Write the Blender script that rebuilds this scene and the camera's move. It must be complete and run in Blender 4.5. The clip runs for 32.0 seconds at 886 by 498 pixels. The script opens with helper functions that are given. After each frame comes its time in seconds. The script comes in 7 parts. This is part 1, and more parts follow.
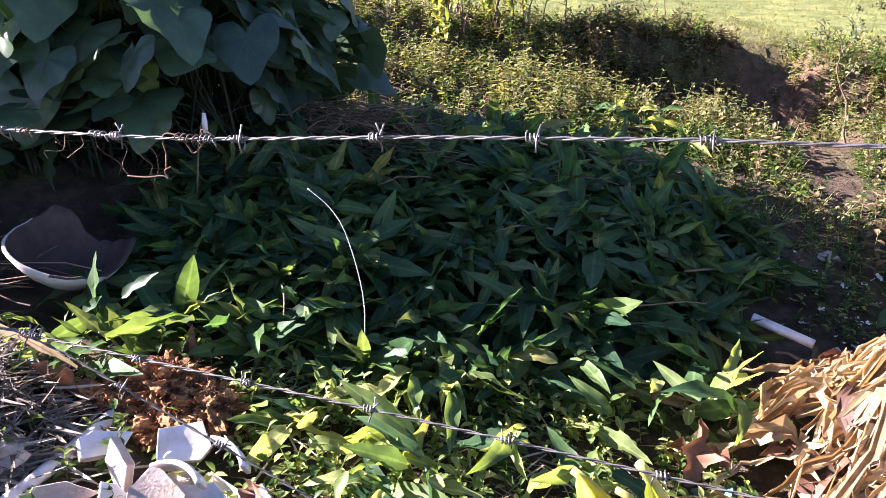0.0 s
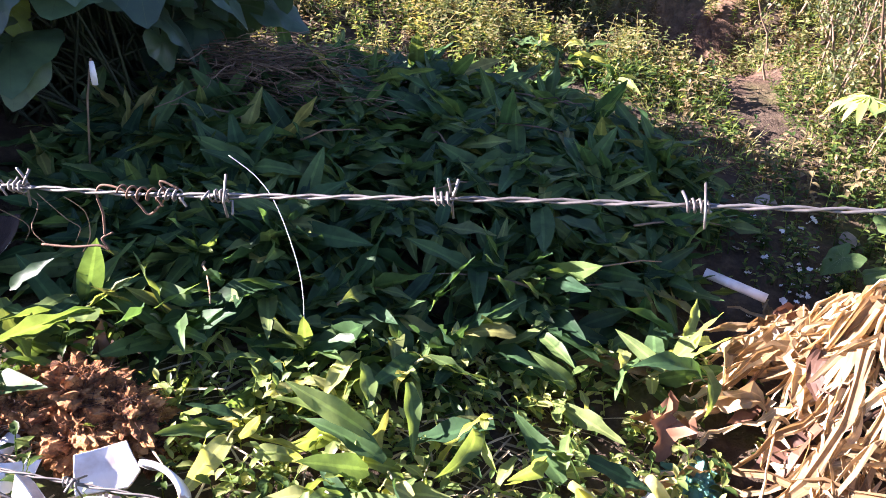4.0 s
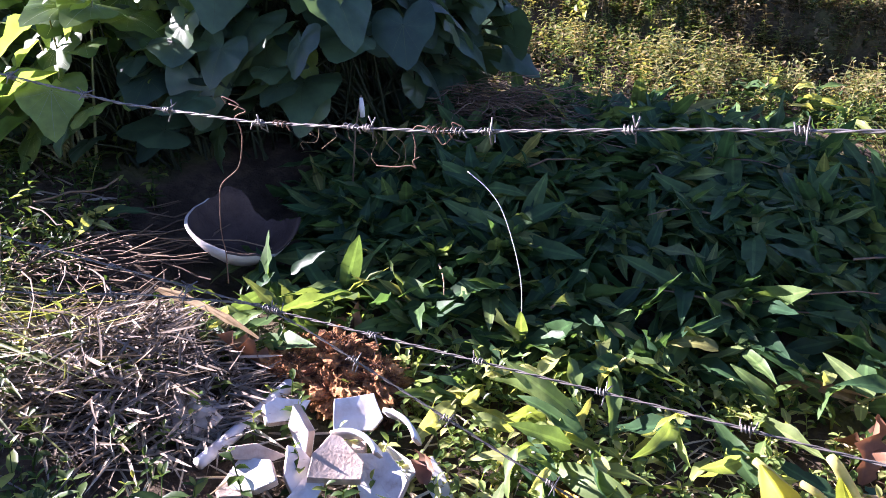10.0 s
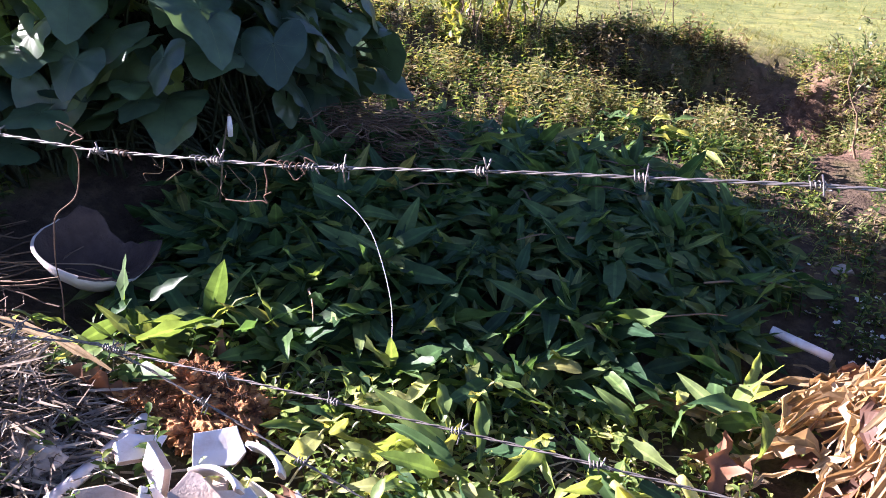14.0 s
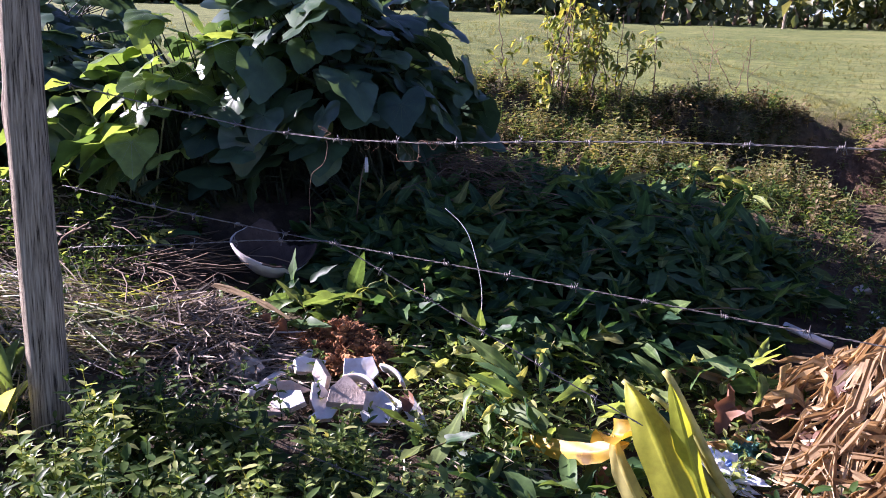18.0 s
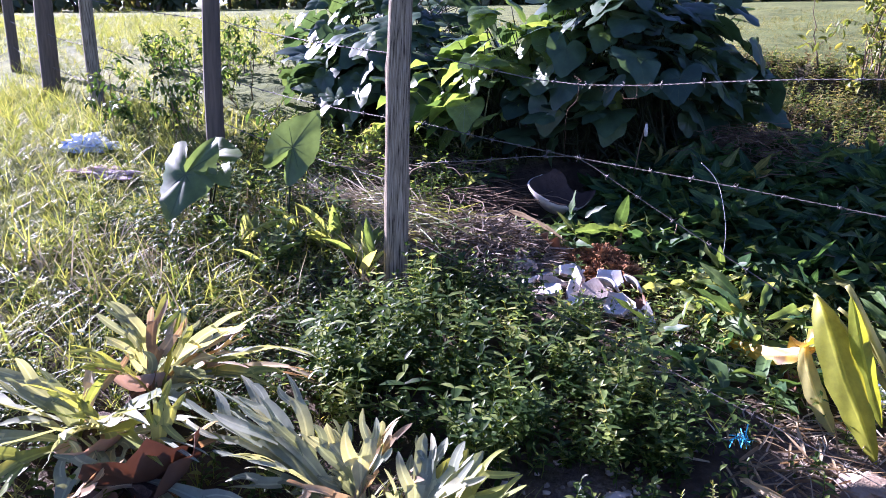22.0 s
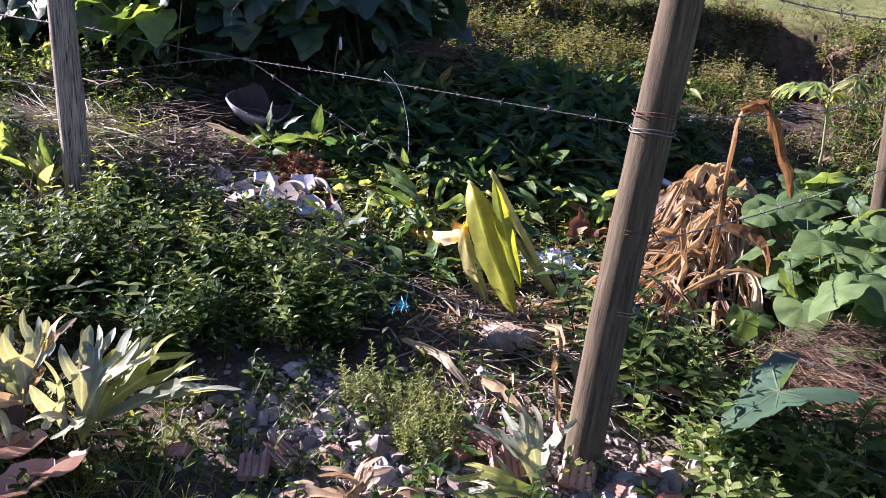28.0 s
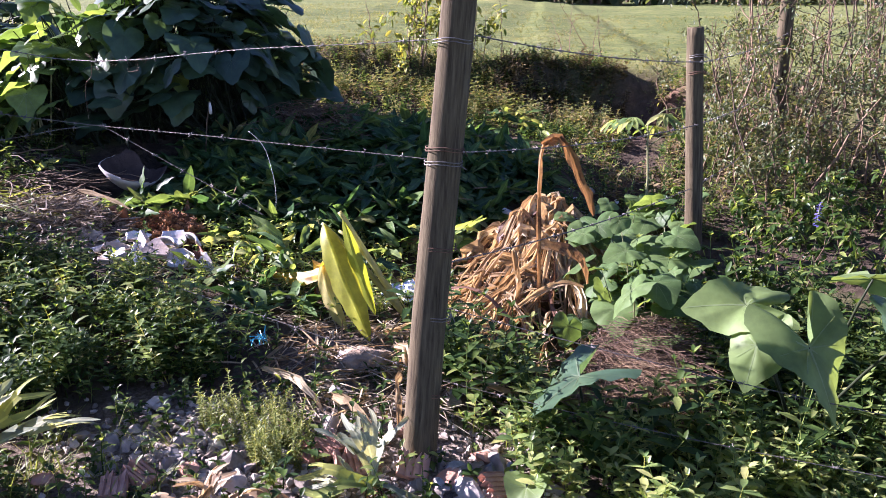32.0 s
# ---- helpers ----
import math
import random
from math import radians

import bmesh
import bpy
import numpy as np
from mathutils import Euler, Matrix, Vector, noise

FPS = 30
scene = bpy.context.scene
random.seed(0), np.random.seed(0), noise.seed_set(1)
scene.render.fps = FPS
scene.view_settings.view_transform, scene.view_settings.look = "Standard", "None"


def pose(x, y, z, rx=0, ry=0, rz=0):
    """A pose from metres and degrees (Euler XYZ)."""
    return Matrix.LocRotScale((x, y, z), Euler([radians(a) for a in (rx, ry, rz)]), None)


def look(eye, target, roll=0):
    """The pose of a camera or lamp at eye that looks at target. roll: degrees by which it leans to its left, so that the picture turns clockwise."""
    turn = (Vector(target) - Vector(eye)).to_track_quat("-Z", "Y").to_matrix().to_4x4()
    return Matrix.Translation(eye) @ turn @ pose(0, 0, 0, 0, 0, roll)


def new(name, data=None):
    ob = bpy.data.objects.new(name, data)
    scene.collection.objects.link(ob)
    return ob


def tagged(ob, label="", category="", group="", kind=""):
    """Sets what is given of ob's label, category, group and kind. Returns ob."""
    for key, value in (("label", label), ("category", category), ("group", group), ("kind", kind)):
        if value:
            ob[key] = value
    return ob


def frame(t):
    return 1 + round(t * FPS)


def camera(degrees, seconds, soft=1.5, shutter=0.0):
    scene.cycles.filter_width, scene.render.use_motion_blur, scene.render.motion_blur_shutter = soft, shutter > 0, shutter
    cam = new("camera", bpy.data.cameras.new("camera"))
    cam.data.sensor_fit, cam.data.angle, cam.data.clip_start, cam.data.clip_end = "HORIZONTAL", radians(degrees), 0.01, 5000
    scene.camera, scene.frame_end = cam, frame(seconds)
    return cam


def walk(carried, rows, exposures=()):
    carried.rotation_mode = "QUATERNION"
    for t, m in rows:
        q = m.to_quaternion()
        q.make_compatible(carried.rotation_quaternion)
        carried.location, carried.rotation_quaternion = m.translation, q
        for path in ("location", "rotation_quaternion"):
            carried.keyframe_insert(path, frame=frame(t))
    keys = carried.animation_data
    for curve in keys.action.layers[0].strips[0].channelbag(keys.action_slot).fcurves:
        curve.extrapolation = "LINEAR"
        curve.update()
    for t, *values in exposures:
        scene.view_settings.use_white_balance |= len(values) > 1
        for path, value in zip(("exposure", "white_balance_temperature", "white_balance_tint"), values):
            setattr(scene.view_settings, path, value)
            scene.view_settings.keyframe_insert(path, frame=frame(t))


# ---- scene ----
LENS = 60.48
PATH = [
    (0, (0.088, -0.165, 1.419), (0.068, 2.179, 0.551), 1.82),
    (0.5, (0.054, -0.084, 1.412), (0.023, 2.218, 0.437), 0.96),
    (1, (-0.046, 0.045, 1.426), (-0.042, 2.329, 0.411), 1.78),
    (1.5, (-0.103, 0.119, 1.435), (0.032, 2.396, 0.411), 3.47),
    (2, (-0.118, 0.140, 1.429), (0.086, 2.395, 0.370), 3.62),
    (2.5, (-0.117, 0.152, 1.422), (0.043, 2.385, 0.308), 2.78),
    (4.5, (-0.031, 0.090, 1.448), (0.410, 2.314, 0.395), 3.12),
    (5, (-0.010, 0.061, 1.442), (0.567, 2.269, 0.421), 3.51),
    (5.5, (0.035, 0.028, 1.454), (0.673, 2.229, 0.456), 4.57),
    (6, (0.023, -0.038, 1.453), (0.349, 2.238, 0.470), 2.24),
    (6.5, (0.020, -0.156, 1.483), (0.148, 2.201, 0.660), 1.88),
    (7, (0.029, -0.197, 1.470), (0.125, 2.163, 0.649), 1.19),
    (7.5, (0.019, -0.198, 1.457), (0.035, 2.145, 0.584), 1.78),
    (8, (0.009, -0.177, 1.448), (-0.063, 2.132, 0.495), 0.85),
    (8.5, (-0.032, -0.185, 1.441), (-0.231, 2.126, 0.507), 0.28),
    (9, (-0.049, -0.191, 1.441), (-0.456, 2.084, 0.487), -1.62),
    (9.5, (-0.057, -0.195, 1.439), (-0.499, 2.073, 0.484), -1.58),
    (10, (-0.048, -0.204, 1.437), (-0.438, 2.082, 0.503), -0.60),
    (10.5, (-0.108, -0.186, 1.466), (-0.702, 2.104, 0.658), -1.64),
    (11, (-0.158, -0.185, 1.448), (-0.930, 2.049, 0.632), 0.15),
    (11.5, (-0.166, -0.169, 1.454), (-0.992, 2.045, 0.637), 0.06),
    (12, (-0.166, -0.181, 1.470), (-1.009, 2.046, 0.709), 0.49),
    (12.5, (-0.153, -0.188, 1.461), (-0.999, 2.022, 0.653), 0.68),
    (13, (-0.083, -0.179, 1.460), (-0.559, 2.135, 0.642), 2.03),
    (13.5, (-0.018, -0.177, 1.460), (-0.172, 2.161, 0.589), 1.70),
    (14, (-0.023, -0.178, 1.453), (-0.022, 2.165, 0.582), 3.07),
    (14.5, (-0.008, -0.181, 1.443), (-0.006, 2.134, 0.500), 1.75),
    (15, (-0.013, -0.232, 1.445), (0.017, 2.092, 0.522), 1.27),
    (15.5, (-0.016, -0.351, 1.459), (0.383, 1.977, 0.640), 1.61),
    (17.5, (0.167, -0.981, 1.464), (0.211, 1.425, 0.789), 3.39),
    (18, (0.090, -1.121, 1.473), (-0.246, 1.266, 0.810), 2.06),
    (18.5, (0.066, -1.322, 1.428), (-0.402, 1.019, 0.685), 1.86),
    (19, (0.127, -1.411, 1.444), (-0.506, 0.904, 0.742), 2.57),
    (19.5, (0.309, -1.447, 1.458), (-0.513, 0.822, 0.806), 2.41),
    (20, (0.415, -1.493, 1.436), (-0.570, 0.697, 0.740), 1.62),
    (20.5, (0.416, -1.597, 1.402), (-0.728, 0.496, 0.655), 1.24),
    (21, (0.432, -1.792, 1.398), (-0.891, 0.193, 0.649), 0.19),
    (21.5, (0.523, -1.918, 1.397), (-0.795, 0.057, 0.614), 0.99),
    (22, (0.668, -1.937, 1.414), (-0.641, 0.076, 0.721), 0.62),
    (22.5, (0.839, -1.915, 1.368), (-0.481, 0.055, 0.575), 2.63),
    (23, (0.890, -1.900, 1.354), (-0.378, 0.045, 0.426), 1.22),
    (23.5, (0.872, -1.949, 1.348), (-0.575, -0.138, 0.413), 1.09),
    (24, (0.876, -1.968, 1.357), (-0.601, -0.154, 0.474), 0.71),
    (24.5, (0.874, -1.974, 1.387), (-0.652, -0.155, 0.603), 0.06),
    (25, (0.891, -1.971, 1.405), (-0.621, -0.104, 0.715), -0.12),
    (25.5, (0.940, -1.953, 1.406), (-0.488, 0.000, 0.778), -0.20),
    (26, (0.999, -1.879, 1.390), (-0.106, 0.262, 0.722), 0.93),
    (26.5, (1.061, -1.837, 1.392), (0.301, 0.445, 0.709), 1.27),
    (28.5, (1.022, -2.115, 1.334), (0.539, 0.165, 0.431), 2.77),
    (29, (1.123, -2.178, 1.357), (0.766, 0.169, 0.575), 2.81),
    (29.5, (1.269, -2.220, 1.360), (0.996, 0.143, 0.590), 3.24),
    (30, (1.346, -2.302, 1.357), (0.896, 0.032, 0.584), 0.65),
    (30.5, (1.361, -2.330, 1.361), (0.744, -0.016, 0.644), -0.65),
    (31, (1.378, -2.323, 1.364), (0.858, 0.019, 0.663), -0.52),
    (31.5, (1.382, -2.320, 1.365), (0.962, 0.040, 0.655), 0.23),
    (32, (1.394, -2.330, 1.366), (1.095, 0.052, 0.669), 0.36),
]
cam = camera(LENS, 32.0, soft=0.9)
walk(cam, [(t, look(e, g, r)) for t, e, g, r in PATH], [(0, 3.01, 5880, 33), (1, 3.06, 5880, 33), (2, 3.34, 5930, 33), (5, 3.04, 6030, 35), (6, 2.76, 5980, 35), (7, 3.05, 5880, 35), (9, 2.97, 5680, 38), (13, 2.96, 5800, 38), (15.5, 2.81, 5800, 35), (17.5, 2.16, 5580, 43), (19, 2.16, 5580, 43), (21, 2.73, 5230, 49), (22, 2.38, 5180, 43), (24, 2.26, 5180, 43), (25, 2.19, 5380, 37), (26, 1.86, 5530, 37), (28.5, 2.24, 5580, 39), (32, 2.41, 5530, 39)])


# ---- daylight: low sun from ahead and to the left ----
SUN_AZ, SUN_EL = 79.0, 25.5  # degrees left of +y, degrees up
world = bpy.data.worlds.new("sky")
scene.world = world
world.use_nodes = True
wn = world.node_tree.nodes
sky = wn.new("ShaderNodeTexSky")
sky.sky_type = "NISHITA"
sky.sun_disc = False
sky.altitude, sky.air_density, sky.dust_density = 1200.0, 0.65, 0.25
sky.sun_elevation, sky.sun_rotation = radians(SUN_EL), radians(360 - SUN_AZ)
wn["Background"].inputs[1].default_value = 0.050
world.node_tree.links.new(sky.outputs[0], wn["Background"].inputs[0])
sun = new("sun", bpy.data.lights.new("sun", "SUN"))
sun.data.energy, sun.data.angle, sun.data.color = 5.0, radians(0.55), (1.0, 0.92, 0.79)
sun_way = Vector((-math.sin(radians(SUN_AZ)) * math.cos(radians(SUN_EL)), math.cos(radians(SUN_AZ)) * math.cos(radians(SUN_EL)), math.sin(radians(SUN_EL))))
sun.matrix_world = look(sun_way * 50, (0, 0, 0))

# ---- materials ----
def mat_base(name, rough=0.6):
    m = bpy.data.materials.new(name)
    m.use_nodes = True
    nt = m.node_tree
    b = nt.nodes["Principled BSDF"]
    b.inputs["Roughness"].default_value = rough
    return m, nt, b


def ramp(nt, stops):
    r = nt.nodes.new("ShaderNodeValToRGB")
    e = r.color_ramp.elements
    while len(e) < len(stops):
        e.new(0.5)
    for k, (p, c) in zip(e, stops):
        k.position, k.color = p, (*c, 1)
    return r


def noise_tex(nt, scale, detail=4.0, rough=0.6, coord="Object"):
    co = nt.nodes.new("ShaderNodeTexCoord")
    n = nt.nodes.new("ShaderNodeTexNoise")
    n.inputs["Scale"].default_value, n.inputs["Detail"].default_value, n.inputs["Roughness"].default_value = scale, detail, rough
    nt.links.new(co.outputs[coord], n.inputs["Vector"])
    return n


def bump(nt, b, tex, strength=0.3, dist=0.01, out=0):
    k = nt.nodes.new("ShaderNodeBump")
    k.inputs["Strength"].default_value, k.inputs["Distance"].default_value = strength, dist
    nt.links.new(tex.outputs[out], k.inputs["Height"])
    nt.links.new(k.outputs[0], b.inputs["Normal"])
    return k


def mixc(nt, a, c, fac, mode="MIX"):
    """A colour mix; a and c are sockets or colours, fac a socket or number."""
    x = nt.nodes.new("ShaderNodeMix")
    x.data_type, x.blend_type = "RGBA", mode
    for s, v in ((x.inputs[0], fac), (x.inputs[6], a), (x.inputs[7], c)):
        if isinstance(v, bpy.types.NodeSocket):
            nt.links.new(v, s)
        elif isinstance(v, (int, float)):
            s.default_value = v
        else:
            s.default_value = (*v, 1)
    return x.outputs[2]


def leaf_mat(name, stops, trans=0.35, rough=0.45, trans_tint=(1.66, 1.50, 0.66), blotch=None, scale=14.0, spec=0.5):
    """Leaf: a ramp of colours picked per leaf, mottled, with light coming through."""
    m, nt, b = mat_base(name, rough)
    info, geo = nt.nodes.new("ShaderNodeObjectInfo"), nt.nodes.new("ShaderNodeNewGeometry")
    add = nt.nodes.new("ShaderNodeMath")
    add.operation = "ADD"
    nt.links.new(info.outputs["Random"], add.inputs[0])
    nt.links.new(geo.outputs["Random Per Island"], add.inputs[1])
    fr = nt.nodes.new("ShaderNodeMath")
    fr.operation = "FRACT"
    nt.links.new(add.outputs[0], fr.inputs[0])
    stops = [(p, (c[0] * 1.10, c[1], c[2] * 1.14) if c[1] > c[0] else c) for p, c in stops]
    r = ramp(nt, stops)
    nt.links.new(fr.outputs[0], r.inputs[0])
    n = noise_tex(nt, scale, 5.0)
    shade = ramp(nt, [(0.3, (0.62, 0.62, 0.62)), (0.7, (1.25, 1.25, 1.2))])
    nt.links.new(n.outputs[0], shade.inputs[0])
    col = mixc(nt, r.outputs[0], shade.outputs[0], 1.0, "MULTIPLY")
    if blotch:
        n2 = noise_tex(nt, scale * 0.6, 6.0)
        k = ramp(nt, [(blotch[1], (0, 0, 0)), (blotch[1] + 0.08, (1, 1, 1))])
        nt.links.new(n2.outputs[0], k.inputs[0])
        col = mixc(nt, col, blotch[0], k.outputs[0])
    rib = nt.nodes.new("ShaderNodeAttribute")
    rib.attribute_name = "rib"
    line = ramp(nt, [(0.0, (0, 0, 0)), (0.80, (0.06, 0.06, 0.06)), (0.90, (0.9, 0.9, 0.9))])
    nt.links.new(rib.outputs["Fac"], line.inputs[0])
    col = mixc(nt, col, mixc(nt, col, (1.65, 1.6, 1.55), 1.0, "MULTIPLY"), line.outputs[0])
    nt.links.new(col, b.inputs["Base Color"])
    b.inputs["Specular IOR Level"].default_value = spec
    bump(nt, b, n, 0.35, 0.004)
    tr = nt.nodes.new("ShaderNodeBsdfTranslucent")
    nt.links.new(mixc(nt, col, trans_tint, 1.0, "MULTIPLY"), tr.inputs[0])
    x = nt.nodes.new("ShaderNodeMixShader")
    x.inputs[0].default_value = trans
    nt.links.new(b.outputs[0], x.inputs[1])
    nt.links.new(tr.outputs[0], x.inputs[2])
    nt.links.new(x.outputs[0], nt.nodes["Material Output"].inputs[0])
    return m


def solid_mat(name, stops, rough=0.7, scale=8.0, bump_s=0.4, bump_d=0.01, metal=0.0, stretch=None, detail=6.0, spec=0.5, per=0.0):
    """Mottled opaque surface: a ramp over noise in object space, with relief; per: how much pieces differ."""
    m, nt, b = mat_base(name, rough)
    b.inputs["Metallic"].default_value = metal
    b.inputs["Specular IOR Level"].default_value = spec
    n = noise_tex(nt, scale, detail)
    if stretch:
        mp = nt.nodes.new("ShaderNodeMapping")
        mp.inputs["Scale"].default_value = stretch
        nt.links.new(n.inputs["Vector"].links[0].from_socket, mp.inputs[0])
        nt.links.new(mp.outputs[0], n.inputs["Vector"])
    fac = n.outputs[0]
    if per:
        info, geo = nt.nodes.new("ShaderNodeObjectInfo"), nt.nodes.new("ShaderNodeNewGeometry")
        add = nt.nodes.new("ShaderNodeMath")
        add.operation = "ADD"
        nt.links.new(info.outputs["Random"], add.inputs[0])
        nt.links.new(geo.outputs["Random Per Island"], add.inputs[1])
        fr = nt.nodes.new("ShaderNodeMath")
        fr.operation = "FRACT"
        nt.links.new(add.outputs[0], fr.inputs[0])
        ma = nt.nodes.new("ShaderNodeMath")
        ma.operation = "MULTIPLY_ADD"
        ma.inputs[1].default_value, ma.inputs[2].default_value = per, -per / 2
        nt.links.new(fr.outputs[0], ma.inputs[0])
        s = nt.nodes.new("ShaderNodeMath")
        s.operation = "ADD"
        nt.links.new(fac, s.inputs[0])
        nt.links.new(ma.outputs[0], s.inputs[1])
        fac = s.outputs[0]
    r = ramp(nt, stops)
    nt.links.new(fac, r.inputs[0])
    nt.links.new(r.outputs[0], b.inputs["Base Color"])
    n2 = noise_tex(nt, scale * 5, 5.0)
    if stretch:
        nt.links.new(n.inputs["Vector"].links[0].from_socket, n2.inputs["Vector"])
    bump(nt, b, n2, bump_s, bump_d)
    return m


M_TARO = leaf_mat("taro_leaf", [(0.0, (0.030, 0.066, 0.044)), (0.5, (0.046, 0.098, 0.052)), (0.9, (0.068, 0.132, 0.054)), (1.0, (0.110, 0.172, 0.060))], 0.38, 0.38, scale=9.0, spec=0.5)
M_VEIN_DARK = leaf_mat("dark_leaf_vein", [(0.0, (0.06, 0.10, 0.05)), (1.0, (0.09, 0.14, 0.065))], 0.3, 0.5, scale=9.0, spec=0.3)
# darker copy of green_stem; shade under the leaves is put into its colour
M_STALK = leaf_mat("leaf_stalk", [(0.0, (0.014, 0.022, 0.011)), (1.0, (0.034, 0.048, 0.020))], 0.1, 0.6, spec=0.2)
M_VEIN = leaf_mat("leaf_vein", [(0.0, (0.22, 0.31, 0.15)), (1.0, (0.28, 0.37, 0.19))], 0.3, 0.5, scale=9.0, spec=0.3)
M_STEM = leaf_mat("green_stem", [(0.0, (0.112, 0.149, 0.054)), (1.0, (0.224, 0.242, 0.095))], 0.15, 0.5)
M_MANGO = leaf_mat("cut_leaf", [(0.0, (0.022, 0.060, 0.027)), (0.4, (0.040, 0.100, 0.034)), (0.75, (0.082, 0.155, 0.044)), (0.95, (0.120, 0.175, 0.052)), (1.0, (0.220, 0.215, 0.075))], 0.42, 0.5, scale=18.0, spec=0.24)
# lit counterpart of cut_leaf: sunlight on the heap's front is put into these greens
M_LIME = leaf_mat("sunlit_lime_leaf", [(0.0, (0.085, 0.160, 0.045)), (0.5, (0.215, 0.320, 0.085)), (1.0, (0.430, 0.480, 0.165))], 0.5, 0.40, scale=18.0, spec=0.35)
M_WEED = leaf_mat("weed_leaf", [(0.0, (0.022, 0.052, 0.014)), (0.4, (0.046, 0.100, 0.022)), (0.7, (0.078, 0.14, 0.030)), (1.0, (0.24, 0.32, 0.085))], 0.52, 0.42, scale=30.0, spec=0.26)
M_GRASS = leaf_mat("grass_blade", [(0.0, (0.100, 0.155, 0.036)), (0.5, (0.190, 0.245, 0.062)), (0.85, (0.275, 0.335, 0.092)), (1.0, (0.400, 0.395, 0.150))], 0.45, 0.5, scale=20.0)
M_PASTURE = leaf_mat("pasture_grass", [(0.0, (0.080, 0.115, 0.034)), (0.5, (0.150, 0.180, 0.056)), (0.85, (0.225, 0.235, 0.088)), (1.0, (0.360, 0.320, 0.150))], 0.40, 0.5, scale=20.0, spec=0.25)
M_STAG = leaf_mat("staghorn_frond", [(0.0, (0.19, 0.25, 0.155)), (0.6, (0.29, 0.35, 0.225)), (1.0, (0.42, 0.46, 0.25))], 0.34, 0.6, scale=10.0, spec=0.22)
M_DRY = leaf_mat("dry_leaf", [(0.0, (0.22, 0.145, 0.075)), (0.5, (0.38, 0.285, 0.165)), (1.0, (0.56, 0.475, 0.32))], 0.38, 0.75, (1.25, 1.05, 0.75), scale=16.0, spec=0.15)
M_RUST_LEAF = leaf_mat("russet_leaf", [(0.0, (0.060, 0.028, 0.016)), (0.5, (0.125, 0.058, 0.032)), (1.0, (0.240, 0.120, 0.065))], 0.16, 0.65, (1.2, 0.9, 0.7), scale=16.0)
M_YELLOW = leaf_mat("yellow_leaf", [(0.0, (0.46, 0.27, 0.022)), (1.0, (0.55, 0.37, 0.035))], 0.42, 0.5, (1.2, 1.1, 0.5), blotch=((0.200, 0.120, 0.030), 0.60), scale=10.0)
M_STRAW = leaf_mat("straw", [(0.0, (0.240, 0.200, 0.140)), (0.5, (0.380, 0.320, 0.220)), (1.0, (0.550, 0.500, 0.380))], 0.2, 0.7, (1.1, 1.0, 0.8), scale=16.0, spec=0.2)
M_HERB = leaf_mat("dry_herb", [(0.0, (0.10, 0.085, 0.04)), (0.5, (0.19, 0.15, 0.075)), (1.0, (0.30, 0.24, 0.13))], 0.3, 0.7, (1.2, 1.0, 0.6), scale=20.0, spec=0.15)
M_BANK = leaf_mat("bank_herb", [(0.0, (0.075, 0.12, 0.036)), (0.4, (0.155, 0.20, 0.062)), (0.75, (0.265, 0.275, 0.11)), (1.0, (0.36, 0.30, 0.165))], 0.4, 0.6, scale=20.0, spec=0.2)
M_TWIG = solid_mat("twig_bark", [(0.2, (0.07, 0.045, 0.028)), (0.8, (0.24, 0.16, 0.09))], 0.85, 20.0, 0.5, 0.004, per=0.5)
M_POST_GREY = solid_mat("weathered_post", [(0.36, (0.040, 0.031, 0.021)), (0.42, (0.155, 0.128, 0.090)), (0.55, (0.270, 0.228, 0.162)), (0.72, (0.42, 0.365, 0.27))], 0.9, 26.0, 0.55, 0.005, stretch=(6.5, 6.5, 0.30), detail=6.0, spec=0.15)
M_POST_BROWN = solid_mat("treated_post", [(0.30, (0.024, 0.018, 0.011)), (0.40, (0.062, 0.048, 0.028)), (0.58, (0.098, 0.079, 0.046)), (0.80, (0.165, 0.138, 0.085))], 0.9, 22.0, 0.45, 0.005, stretch=(4.2, 4.2, 0.30), detail=7.0, spec=0.15)
M_POST_DARK = solid_mat("dark_post", [(0.25, (0.05, 0.04, 0.03)), (0.8, (0.16, 0.12, 0.085))], 0.85, 9.0, 0.3, 0.005, stretch=(5.0, 5.0, 0.4))
M_WIRE = solid_mat("galvanised_wire", [(0.3, (0.10, 0.092, 0.085)), (0.7, (0.26, 0.24, 0.225))], 0.55, 60.0, 0.3, 0.001, metal=0.75)
M_WIRE_OLD = solid_mat("dull_wire", [(0.3, (0.06, 0.052, 0.047)), (0.7, (0.17, 0.155, 0.14))], 0.65, 60.0, 0.3, 0.001, metal=0.3)
M_RUST = solid_mat("rusty_wire", [(0.3, (0.055, 0.028, 0.017)), (0.7, (0.17, 0.095, 0.055))], 0.85, 60.0, 0.5, 0.001, metal=0.2)
M_PALE_WIRE = solid_mat("pale_wire", [(0.3, (0.55, 0.53, 0.50)), (0.7, (0.72, 0.70, 0.66))], 0.5, 40.0, 0.2, 0.001)
M_PORC = solid_mat("white_porcelain", [(0.30, (0.26, 0.19, 0.14)), (0.40, (0.50, 0.45, 0.40)), (0.55, (0.66, 0.65, 0.64))], 0.32, 9.0, 0.10, 0.003, per=0.15)
M_PORC_RAW = solid_mat("porcelain_break", [(0.3, (0.34, 0.25, 0.19)), (0.7, (0.58, 0.47, 0.38))], 0.9, 18.0, 0.6, 0.006)
M_SLATE = solid_mat("dark_pottery", [(0.3, (0.038, 0.027, 0.023)), (0.7, (0.085, 0.060, 0.048))], 0.95, 9.0, 0.8, 0.012, spec=0.12)
